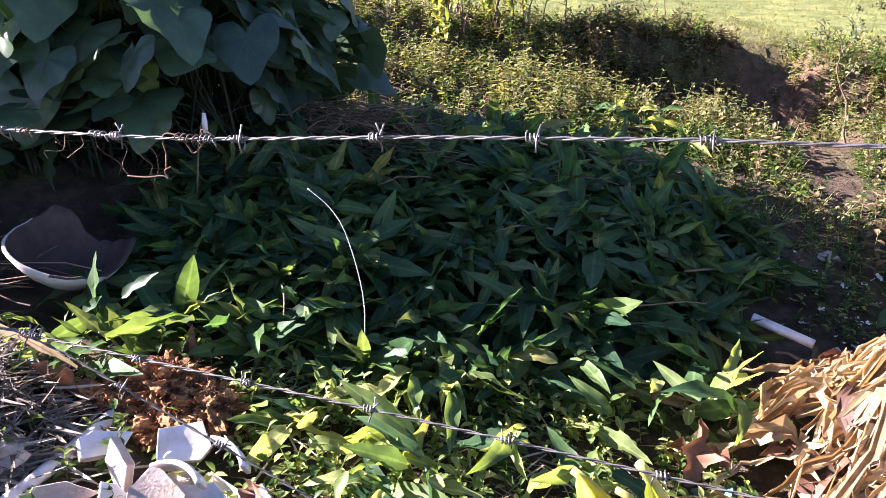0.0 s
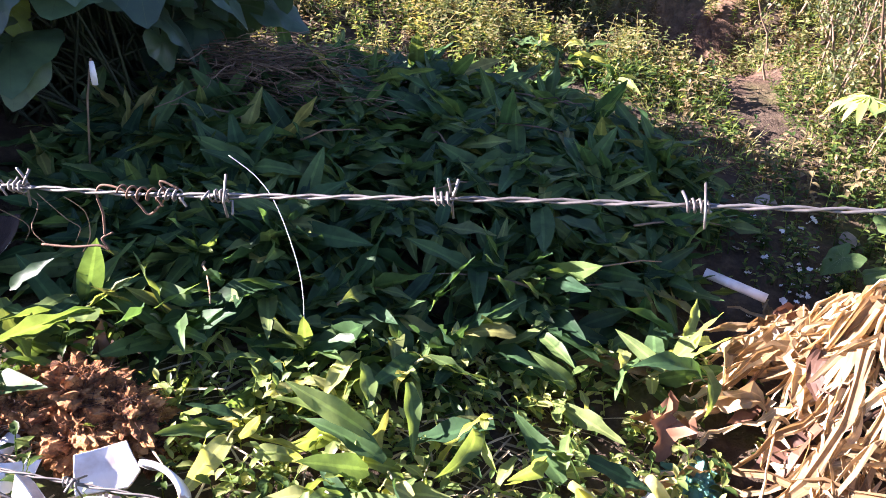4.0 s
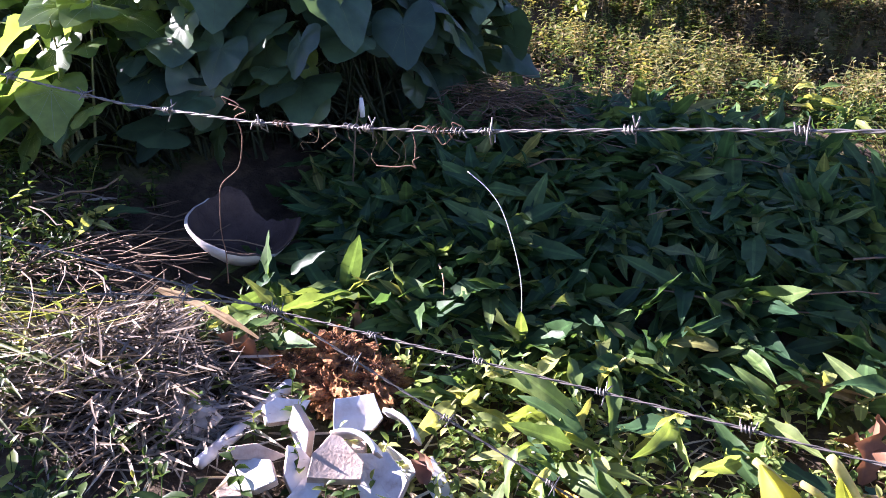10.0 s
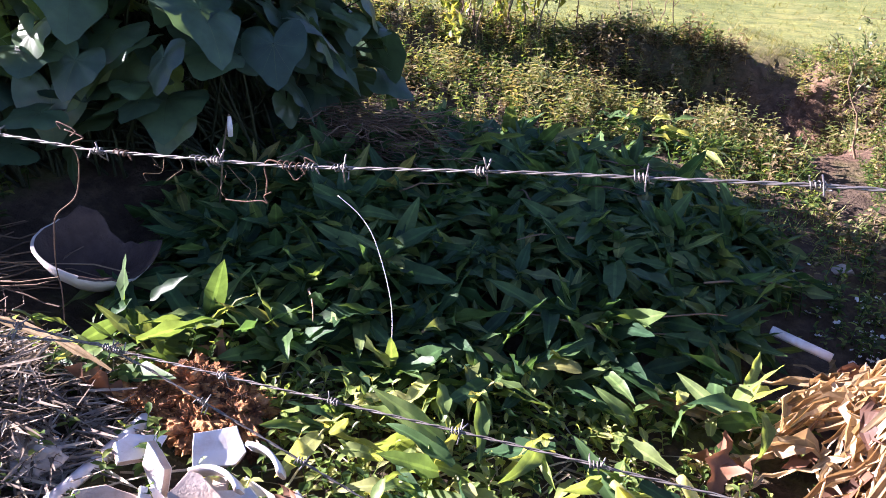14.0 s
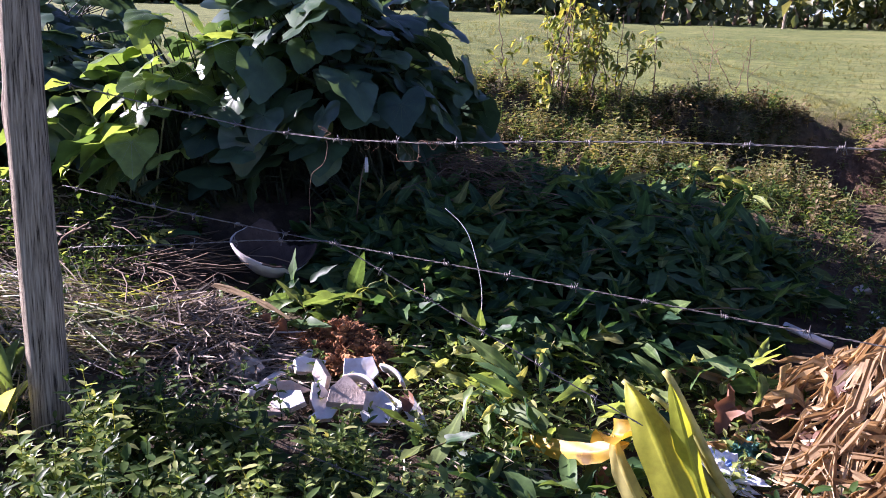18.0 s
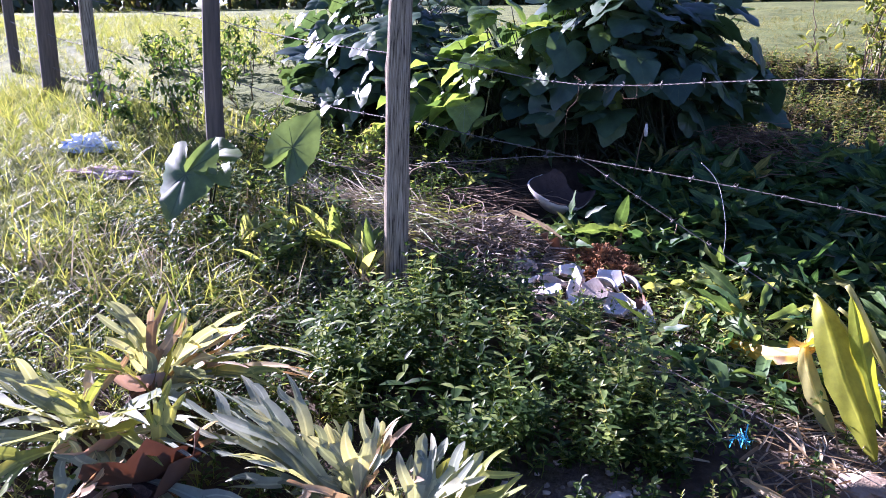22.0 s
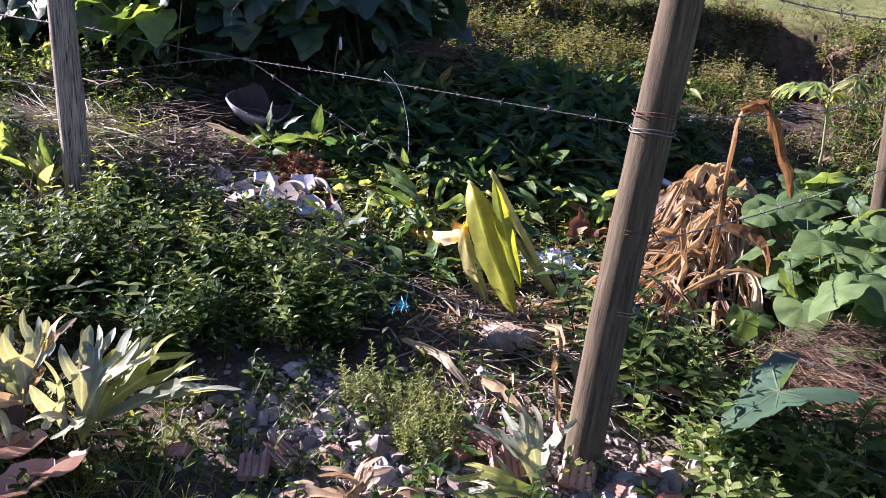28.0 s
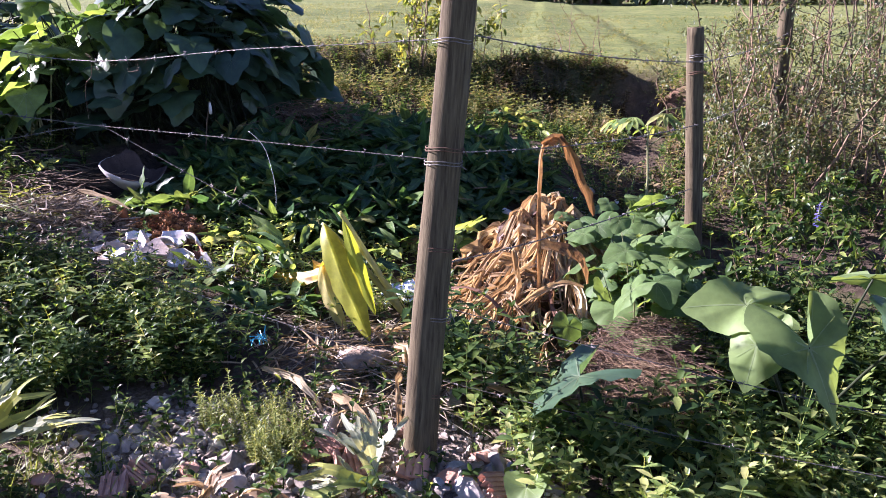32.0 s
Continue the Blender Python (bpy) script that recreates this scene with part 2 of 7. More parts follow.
M_POT_RIM = solid_mat("pale_pottery", [(0.3, (0.32, 0.28, 0.24)), (0.7, (0.56, 0.51, 0.45))], 0.85, 12.0, 0.5, 0.006)
M_FIBRE = solid_mat("root_fibre", [(0.30, (0.020, 0.008, 0.005)), (0.46, (0.10, 0.036, 0.012)), (0.60, (0.30, 0.125, 0.038)), (0.78, (0.52, 0.27, 0.10))], 0.95, 26.0, 1.0, 0.01, per=0.4)
M_STONE = solid_mat("rubble_stone", [(0.2, (0.14, 0.115, 0.092)), (0.5, (0.30, 0.255, 0.21)), (0.85, (0.54, 0.475, 0.40))], 0.9, 14.0, 0.45, 0.005, per=0.5)
M_BRICK = solid_mat("broken_brick", [(0.2, (0.28, 0.12, 0.075)), (0.7, (0.46, 0.26, 0.18))], 0.9, 16.0, 0.7, 0.01, per=0.3)


def ground_mat():
    """Soil with litter, grass tint and, beyond the bank, pasture."""
    m, nt, b = mat_base("ground", 0.95)
    b.inputs["Specular IOR Level"].default_value = 0.15
    fine = noise_tex(nt, 9.0, 8.0, 0.7)
    soil = ramp(nt, [(0.25, (0.025, 0.018, 0.013)), (0.5, (0.062, 0.045, 0.031)), (0.72, (0.135, 0.10, 0.066)), (0.9, (0.26, 0.20, 0.14))])
    nt.links.new(fine.outputs[0], soil.inputs[0])
    patch = noise_tex(nt, 1.6, 5.0)
    turf = ramp(nt, [(0.3, (0.07, 0.085, 0.03)), (0.6, (0.14, 0.155, 0.05)), (0.85, (0.25, 0.23, 0.11))])
    tn = noise_tex(nt, 5.0, 8.0, 0.75)
    nt.links.new(tn.outputs[0], turf.inputs[0])
    k = ramp(nt, [(0.54, (0, 0, 0)), (0.74, (1, 1, 1))])
    nt.links.new(patch.outputs[0], k.inputs[0])
    near = mixc(nt, soil.outputs[0], turf.outputs[0], k.outputs[0])
    far = noise_tex(nt, 0.45, 9.0, 0.75)
    past = ramp(nt, [(0.3, (0.085, 0.115, 0.038)), (0.5, (0.145, 0.17, 0.058)), (0.62, (0.205, 0.212, 0.085)), (0.8, (0.32, 0.285, 0.145))])
    nt.links.new(far.outputs[0], past.inputs[0])
    clump = noise_tex(nt, 2.6, 9.0, 0.8)
    ck = ramp(nt, [(0.34, (0.35, 0.42, 0.32)), (0.5, (1.0, 1.0, 0.95)), (0.64, (1.4, 1.32, 1.15))])
    nt.links.new(clump.outputs[0], ck.inputs[0])
    pt = mixc(nt, mixc(nt, past.outputs[0], turf.outputs[0], 0.4), ck.outputs[0], 1.0, "MULTIPLY")
    sep = nt.nodes.new("ShaderNodeSeparateXYZ")
    co = nt.nodes.new("ShaderNodeTexCoord")
    nt.links.new(co.outputs["Object"], sep.inputs[0])
    mr = nt.nodes.new("ShaderNodeMapRange")
    mr.inputs[1].default_value, mr.inputs[2].default_value = 5.6, 7.0
    nt.links.new(sep.outputs[1], mr.inputs[0])
    wide = noise_tex(nt, 0.12, 6.0, 0.7)
    wk = ramp(nt, [(0.35, (0.70, 0.78, 0.68)), (0.65, (1.15, 1.1, 1.05))])
    nt.links.new(wide.outputs[0], wk.inputs[0])
    pt = mixc(nt, pt, wk.outputs[0], 1.0, "MULTIPLY")
    ml = nt.nodes.new("ShaderNodeMapRange")
    ml.inputs[1].default_value, ml.inputs[2].default_value = -2.2, -3.6
    nt.links.new(sep.outputs[0], ml.inputs[0])
    mf = nt.nodes.new("ShaderNodeMapRange")
    mf.inputs[1].default_value, mf.inputs[2].default_value = -2.4, -3.6
    nt.links.new(sep.outputs[1], mf.inputs[0])
    me = nt.nodes.new("ShaderNodeMapRange")
    me.inputs[1].default_value, me.inputs[2].default_value = 3.8, 5.0
    nt.links.new(sep.outputs[0], me.inputs[0])
    side = nt.nodes.new("ShaderNodeMath")
    side.operation = "MAXIMUM"
    nt.links.new(mf.outputs[0], side.inputs[0])
    nt.links.new(me.outputs[0], side.inputs[1])
    mx = nt.nodes.new("ShaderNodeMath")
    mx.operation = "MAXIMUM"
    nt.links.new(mr.outputs[0], mx.inputs[0])
    nt.links.new(ml.outputs[0], mx.inputs[1])
    edge = nt.nodes.new("ShaderNodeMath")
    edge.operation = "MAXIMUM"
    nt.links.new(mx.outputs[0], edge.inputs[0])
    nt.links.new(side.outputs[0], edge.inputs[1])
    col = mixc(nt, near, pt, edge.outputs[0])
    # bare red clay, wherever the vertex layer says soil is exposed
    att = nt.nodes.new("ShaderNodeAttribute")
    att.attribute_name = "bare"
    clay = ramp(nt, [(0.3, (0.045, 0.027, 0.018)), (0.5, (0.12, 0.072, 0.047)), (0.72, (0.23, 0.14, 0.09))])
    nt.links.new(fine.outputs[0], clay.inputs[0])
    col = mixc(nt, col, clay.outputs[0], att.outputs["Fac"])
    # pale mortar grit where rubble was tipped
    ga = nt.nodes.new("ShaderNodeAttribute")
    ga.attribute_name = "grit"
    speck = noise_tex(nt, 55.0, 6.0, 0.7)
    grit = ramp(nt, [(0.32, (0.08, 0.06, 0.045)), (0.5, (0.25, 0.20, 0.155)), (0.66, (0.48, 0.40, 0.32))])
    nt.links.new(speck.outputs[0], grit.inputs[0])
    col = mixc(nt, col, grit.outputs[0], ga.outputs["Fac"])
    nt.links.new(col, b.inputs["Base Color"])
    bump(nt, b, fine, 1.0, 0.05)
    return m


M_GROUND = ground_mat()


# ---- mesh helpers ----
def mesh_of(name, v, f, mat, smooth=True, mats=None, idx=None):
    me = bpy.data.meshes.new(name)
    me.from_pydata([tuple(map(float, p)) for p in v], [], [tuple(map(int, q)) for q in f])
    for k in mats or [mat]:
        me.materials.append(k)
    if idx is not None:
        me.polygons.foreach_set("material_index", idx)
    if smooth:
        me.polygons.foreach_set("use_smooth", [True] * len(me.polygons))
    me.update()
    return me


def ribbed(me, cols=3):
    """Marks the midrib of leaves whose points come in rows of cols across."""
    row = [1 - abs(2 * k / (cols - 1) - 1) for k in range(cols)]
    at = me.attributes.new("rib", "FLOAT", "POINT")
    at.data.foreach_set("value", (row * (len(me.vertices) // cols + 1))[:len(me.vertices)])
    return me


def thing(name, label, category, group="", at=None):
    e = new(name)
    e.empty_display_size = 0.05
    if at is not None:
        e.matrix_basis = at
    return tagged(e, label, category, group)


def part(name, me, parent, m=None, label=""):
    o = new(name, me)
    o.parent = parent
    if m is not None:
        o.matrix_basis = m
    return tagged(o, label)


def stuff(name, v, f, mat, label, category, parent=None):
    o = new(name, mesh_of(name, v, f, mat))
    if parent:
        o.parent = parent
        return tagged(o, label, kind="stuff")
    return tagged(o, label, category, kind="stuff")


def join(pieces):
    """One vertex and face list out of several."""
    vs, fs, n = [], [], 0
    for v, f in pieces:
        vs.append(np.asarray(v, float))
        fs += [[i + n for i in q] for q in f]
        n += len(v)
    return np.concatenate(vs), fs


def scatter(base, ms):
    """base = list of (verts, faces) variants; ms = list of (variant, 4x4)."""
    vs, fs, n = [], [], 0
    for k, m in ms:
        v, f = base[k]
        m = np.array(m)
        vs.append(np.asarray(v) @ m[:3, :3].T + m[:3, 3])
        fs.extend([[i + n for i in q] for q in f])
        n += len(v)
    return np.concatenate(vs), fs


def tube(pts, rad, sides=6, caps=True):
    pts = [Vector(p) for p in pts]
    if isinstance(rad, (int, float)):
        rad = [rad] * len(pts)
    v, f = [], []
    x = None
    for i, p in enumerate(pts):
        d = (pts[min(i + 1, len(pts) - 1)] - pts[max(i - 1, 0)]).normalized()
        if x is None:
            x = d.orthogonal().normalized()
        x = (x - d * x.dot(d)).normalized()
        y = d.cross(x)
        for k in range(sides):
            a = 2 * math.pi * k / sides
            v.append(p + (x * math.cos(a) + y * math.sin(a)) * rad[i])
    for i in range(len(pts) - 1):
        for k in range(sides):
            a, b = i * sides + k, i * sides + (k + 1) % sides
            f.append((a, b, b + sides, a + sides))
    if caps:
        f.append(tuple(range(sides))[::-1])
        f.append(tuple(range(len(v) - sides, len(v))))
    return np.array(v), f


def curve_pts(a, b, sag=0.0, n=12, wob=0.0, rnd=random):
    a, b = Vector(a), Vector(b)
    out = []
    for i in range(n + 1):
        s = i / n
        p = a.lerp(b, s)
        p.z -= sag * 4 * s * (1 - s)
        if wob and 0 < i < n:
            p += Vector([rnd.uniform(-wob, wob) for _ in range(3)])
        out.append(p)
    return out


def blade(length, width, n=6, prof=None, fold=0.15, droop=0.6, wave=0.0, twist=0.0, rnd=random, lift=0.0):
    """Leaf along +y from the origin, face up (+z): prof(s) gives the half width, droop bends it down, wave ripples its edge."""
    prof = prof or (lambda s: math.sin(math.pi * min(1, s * 0.92 + 0.08)) ** 0.75)
    v, f = [], []
    y = z = 0.0
    ph = rnd.uniform(0, 6.28)
    for i in range(n + 1):
        s = i / n
        a = lift - droop * s
        if i:
            y += math.cos(a) * length / n
            z += math.sin(a) * length / n
        w = max(prof(s), 0.02) * width / 2
        r = wave * w * math.sin(ph + s * 13)
        t = twist * s
        for k in (-1, 0, 1):
            xx = k * w
            zz = abs(k) * w * fold * 2 + k * r
            v.append((xx * math.cos(t) - zz * math.sin(t), y - zz * math.sin(a) * 0.5, z + zz * math.cos(t) + xx * math.sin(t)))
    for i in range(n):
        for k in (0, 1):
            a = i * 3 + k
            f.append((a, a + 1, a + 4, a + 3))
    return np.array(v), f


def heart(size, rnd, droop=0.5, arrow=0.0, curl=0.15, veins=False, tip=0.30):
    """Heart-shaped leaf in the xy plane, stalk at the origin, tip towards +y, rippled and bent down towards its edges."""
    n, rings = 30, 5
    ph = rnd.uniform(0, 6.28)

    def at(a, q):
        c = math.cos(a)
        r = 0.52 + 0.16 * max(c, 0) ** 6 + tip * max(c, 0) ** 24
        back = max(-c, 0)
        r *= 1 + 0.12 * math.sin(a) ** 2
        r *= 1 - 0.75 * back ** 10 + (0.22 + arrow) * back ** 2 * abs(math.sin(a)) * 2
        r *= q * size
        x, y = r * math.sin(a), r * c
        z = -droop * (0.5 * y * abs(y) if y > 0 else 0.5 * y * y) / size - droop * 0.35 * x * x / size
        z += 0.022 * size * q * abs(math.cos(4.5 * a)) + size * q * q * (curl * 0.35 * math.sin(a * 7 + ph) + curl * 0.4 * math.sin(2 * a + ph)) + 0.05 * size * (abs(math.sin(a)) ** 0.5) * q * (1 - q) * 2
        return x, y, z
    v, f = [(0, 0, 0)], []
    for j in range(1, rings + 1):
        v += [at(2 * math.pi * i / n, j / rings) for i in range(n)]
    for i in range(n):
        f.append((0, 1 + i, 1 + (i + 1) % n))
    for j in range(rings - 1):
        for i in range(n):
            a, b = 1 + j * n + i, 1 + j * n + (i + 1) % n
            f.append((a, a + n, b + n, b))
    if not veins:
        return np.array(v), f
    k = len(f)
    for a in (0.0, 0.42, -0.42, 0.85, -0.85, 1.35, -1.35, 1.95, -1.95, 2.5, -2.5):
        base = len(v)
        for i in range(6):
            q = 0.03 + 0.9 * i / 5
            w = (0.016 if a == 0 else 0.010) * (1 - 0.7 * q) / q * 0.5
            for g in (-1, 1):
                p = at(a * (0.75 + 0.25 * q) + g * min(w, 0.25), q)
                v.append((p[0], p[1], p[2] + 0.004 * size))
        f += [(base + 2 * i, base + 2 * i + 1, base + 2 * i + 3, base + 2 * i + 2) for i in range(5)]
    return np.array(v), f, k


def heart_mesh(size, rnd, mat, vein, droop=0.5, arrow=0.0, curl=0.15, tip=0.30):
    v, f, k = heart(size, rnd, droop, arrow, curl, True, tip)
    return mesh_of("leaf_blade", v, f, None, True, [mat, vein], [0] * k + [1] * (len(f) - k))


def arrow_leaf(size, rnd, droop=0.4, curl=0.1):
    """Arrow-shaped leaf with two back lobes, stalk at the origin, tip towards +y, with raised veins; faces past the blade's are veins."""
    half = ((0.0, 0.62), (0.10, 0.50), (0.21, 0.35), (0.30, 0.18), (0.355, 0.0), (0.375, -0.15), (0.37, -0.31), (0.31, -0.44), (0.22, -0.45), (0.12, -0.32), (0.045, -0.14), (0.0, -0.02))
    rough = list(half) + [(-x, y) for x, y in half[-2:0:-1]]
    edge, m = [], len(rough)
    for i in range(m):
        p0, p1, p2, p3 = (np.array(rough[(i + k - 1) % m]) for k in range(4))
        for u in ((0.0,) if i == 0 else (0.0, 0.5)):
            edge.append(tuple(0.5 * (2 * p1 + (p2 - p0) * u + (2 * p0 - 5 * p1 + 4 * p2 - p3) * u * u + (3 * p1 - p0 - 3 * p2 + p3) * u ** 3)))
    ph = rnd.uniform(0, 6.28)

    def at(x, y, q):
        a = math.atan2(x, y)
        z = -droop * (0.55 * y * abs(y) if y > 0 else 0.8 * y * y) - droop * 0.6 * x * x + 0.10 * abs(x)
        return (size * x, size * y, size * (z + q * q * curl * 0.25 * math.sin(2 * a + ph) + 0.020 * q ** 4 * math.sin(a * 13 + ph) + 0.035 * q * (1 - q) * abs(math.sin(a * 4.5)) + 0.03 * q * math.sin(a * 3 + 2 * ph)))
    rings, n = 6, len(edge)
    v, f = [(0, 0, 0)], []
    for j in range(1, rings + 1):
        q = j / rings
        v += [at(x * q, y * q, q) for x, y in edge]
    f += [(0, 1 + i, 1 + (i + 1) % n) for i in range(n)]
    for j in range(rings - 1):
        for i in range(n):
            a, b = 1 + j * n + i, 1 + j * n + (i + 1) % n
            f.append((a, a + n, b + n, b))
    k = len(f)
    for tx, ty in ((0, 0.60), (0.21, 0.22), (-0.21, 0.22), (0.29, 0.02), (-0.29, 0.02), (0.29, -0.20), (-0.29, -0.20), (0.24, -0.41), (-0.24, -0.41)):
        l = math.hypot(tx, ty)
        w = 0.011 if tx == 0 else 0.007
        base = len(v)
        for i in range(6):
            q = 0.02 + 0.95 * i / 5
            x, y = tx * q, ty * q
            for sgn in (-1, 1):
                p = at(x + sgn * w * (1 - 0.75 * q) * ty / l, y - sgn * w * (1 - 0.75 * q) * tx / l, q)
                v.append((p[0], p[1], p[2] + 0.003 * size))
        f += [(base + 2 * i, base + 2 * i + 1, base + 2 * i + 3, base + 2 * i + 2) for i in range(5)]
    return v, f, k


def ear_mesh(size, rnd, mat, droop=0.4, curl=0.1, vein=None):
    v, f, k = arrow_leaf(size, rnd, droop, curl)
    return mesh_of("leaf_blade", v, f, None, True, [mat, vein or M_VEIN], [0] * k + [1] * (len(f) - k))


def papery(size, rnd, cup=0.5, ripple=0.10, notch=0.25):
    """A round papery plate, cupped, torn and rippled towards its edge."""
    n, rings = 28, 5
    ph = [rnd.uniform(0, 6.28) for _ in range(4)]
    v, f = [(0, 0, 0)], []
    for j in range(1, rings + 1):
        q = j / rings
        for i in range(n):
            a = 2 * math.pi * i / n
            r = q * size / 2 * (1 + q * (notch * 0.6 * math.sin(2 * a + ph[0]) + notch * 0.5 * math.sin(3 * a + ph[1]) + notch * 0.25 * math.sin(8 * a + ph[2]) + rnd.uniform(-0.02, 0.02)))
            v.append((r * math.sin(a), r * math.cos(a), size * (cup * 0.5 * q * q + ripple * q * q * (math.sin(5 * a + ph[3]) + 0.5 * math.sin(9 * a + ph[1])) + rnd.uniform(-0.01, 0.01))))
    f += [(0, 1 + i, 1 + (i + 1) % n) for i in range(n)]
    for j in range(rings - 1):
        for i in range(n):
            a, b = 1 + j * n + i, 1 + j * n + (i + 1) % n
            f.append((a, a + n, b + n, b))
    return np.array(v), f


def turn_to(p, up, ahead_az=0.0, roll=0.0, s=1.0):
    """A leaf pose at p: its tip towards azimuth ahead_az (radians, from +x), pitched up by up."""
    return Matrix.Translation(p) @ Matrix.Rotation(ahead_az - math.pi / 2, 4, "Z") @ Matrix.Rotation(up, 4, "X") @ Matrix.Rotation(roll, 4, "Y") @ Matrix.Diagonal((s, s, s, 1))


# ---- lie of the land ----
def smooth(a, b, x):
    t = np.clip((x - a) / (b - a), 0, 1)
    return t * t * (3 - 2 * t)


def lumps(x, y):
    return 0.5 * np.sin(x * 1.7 + 0.6 * np.sin(y * 1.3)) * np.cos(y * 1.9 + 0.4) + 0.3 * np.sin(x * 4.1 + 1.0) * np.sin(y * 3.7 + 2.0) + 0.2 * np.sin(x * 9.3 + y * 2.0) * np.cos(y * 8.1 - x)


def land(x, y):
    x, y = np.asarray(x, float), np.asarray(y, float)
    yy = np.where(y < 0.3, 0.3 + (y - 0.3) * 0.25, y)
    yy = np.where(yy > 5.0, 5.0 + (yy - 5.0) * 0.28, yy)
    xx = np.clip(x, -4.5, 2.2)
    z = 0.10 + 0.16 * (yy - 1.0) - 0.10 * xx
    z = z - 0.06 * np.exp(-((x - 0.2) ** 2 / 0.9 + (y - 1.45) ** 2 / 0.3))
    z = z - 0.09 * np.exp(-((x - 0.2) ** 2 / 3.0 + (y - 1.95) ** 2 / 0.7))
    z = z - 0.15 * np.exp(-((x + 1.2) ** 2 / 0.25 + (y - 2.45) ** 2 / 0.3))
    steep = smooth(0.8, 1.5, x) * smooth(3.3, 2.7, x)
    edge = 5.25 + 0.2 * np.sin(x * 1.3 + 0.5) + 0.12 * np.sin(x * 3.7) + 0.05 * np.sin(x * 9.1) + 0.35 * steep
    z = z - 0.16 * steep * smooth(4.4, 5.3, y) * (1 - smooth(edge, edge + 0.25, y))
    z = z + (0.28 + 0.10 * steep) * smooth(edge, edge + 0.75 - 0.5 * steep, y) * smooth(-4.0, -1.0, x)
    pit = np.exp(-(((x - 2.45 - 0.15 * (y - 5.2)) / 0.27) ** 4 + ((y - 5.6) / 0.65) ** 4))
    z = z - 0.24 * pit
    z = z + 0.05 * steep * smooth(4.6, 5.2, y) * smooth(6.6, 5.9, y) * np.sin(x * 7.3 + y * 3.1) * np.sin(y * 9.7 - x * 4.3)
    far = smooth(9.0, 30.0, np.hypot(x, y))
    return z + 0.035 * lumps(x, y) * (1 - far) + 0.12 * lumps(x * 0.15, y * 0.15) * far


def gz(x, y):
    return float(land(x, y))

# ---- ground: one sheet, fine near the fence, wide to the horizon ----
def build_ground():
    def steps():
        a = [-260, -150, -90, -60, -40, -28, -20, -15, -12, -10, -8.5, -7.2, -6.2, -5.4]
        return a
    xs = np.array(steps() + list(np.arange(-5, 5.01, 0.07)) + [-k for k in reversed(steps())])
    ys = np.array([-90, -40, -20, -12, -8, -6, -5, -4.2, -3.6] + list(np.arange(-3.2, 7.6, 0.07)) + [7.8, 8.1, 8.5, 9, 9.6, 10.4, 11.4, 12.6, 14, 16, 18.5, 22, 26, 31, 37, 45, 55, 70, 90, 130, 200, 330])
    gx, gy = np.meshgrid(xs, ys)
    z = land(gx, gy)
    near = (np.abs(gx) < 5.2) & (gy > -3.3) & (gy < 7.6)
    rng = np.random.RandomState(4)
    z = z + near * rng.normal(0, 0.006, z.shape) + near * (gy > 4.7) * (gy < 6.3) * rng.normal(0, 0.022, z.shape)
    v = np.stack([gx, gy, z], -1).reshape(-1, 3)
    nx = len(xs)
    i, j = np.meshgrid(np.arange(nx - 1), np.arange(len(ys) - 1))
    a = (j * nx + i).ravel()
    f = np.stack([a, a + 1, a + nx + 1, a + nx], 1)
    me = mesh_of("ground", v, f, M_GROUND)
    bare = 0.9 * np.exp(-(((gx - 2.45 - 0.15 * (gy - 5.2)) / 0.36) ** 4 + ((gy - 5.3) / 0.95) ** 4))
    bare = np.maximum(bare, 0.35 * np.exp(-(((gx - 1.75) / 0.5) ** 2 + ((gy - 3.3) / 0.5) ** 2)))
    at = me.attributes.new("bare", "FLOAT", "POINT")
    at.data.foreach_set("value", bare.ravel().astype(np.float32))
    grit = 0.9 * np.exp(-(((gx - 0.36) / 0.55) ** 4 + ((gy + 0.12) / 0.34) ** 4)) + 0.8 * np.exp(-(((gx - 1.15) / 0.4) ** 4 + ((gy - 0.05) / 0.3) ** 4)) + 0.6 * np.exp(-(((gx - 0.7) / 0.4) ** 4 + ((gy - 0.55) / 0.4) ** 4))
    ga = me.attributes.new("grit", "FLOAT", "POINT")
    ga.data.foreach_set("value", np.clip(grit, 0, 0.9).ravel().astype(np.float32))
    return tagged(new("ground", me), "uneven soil and turf rising to a grazed pasture", "ground", kind="structure")


build_ground()

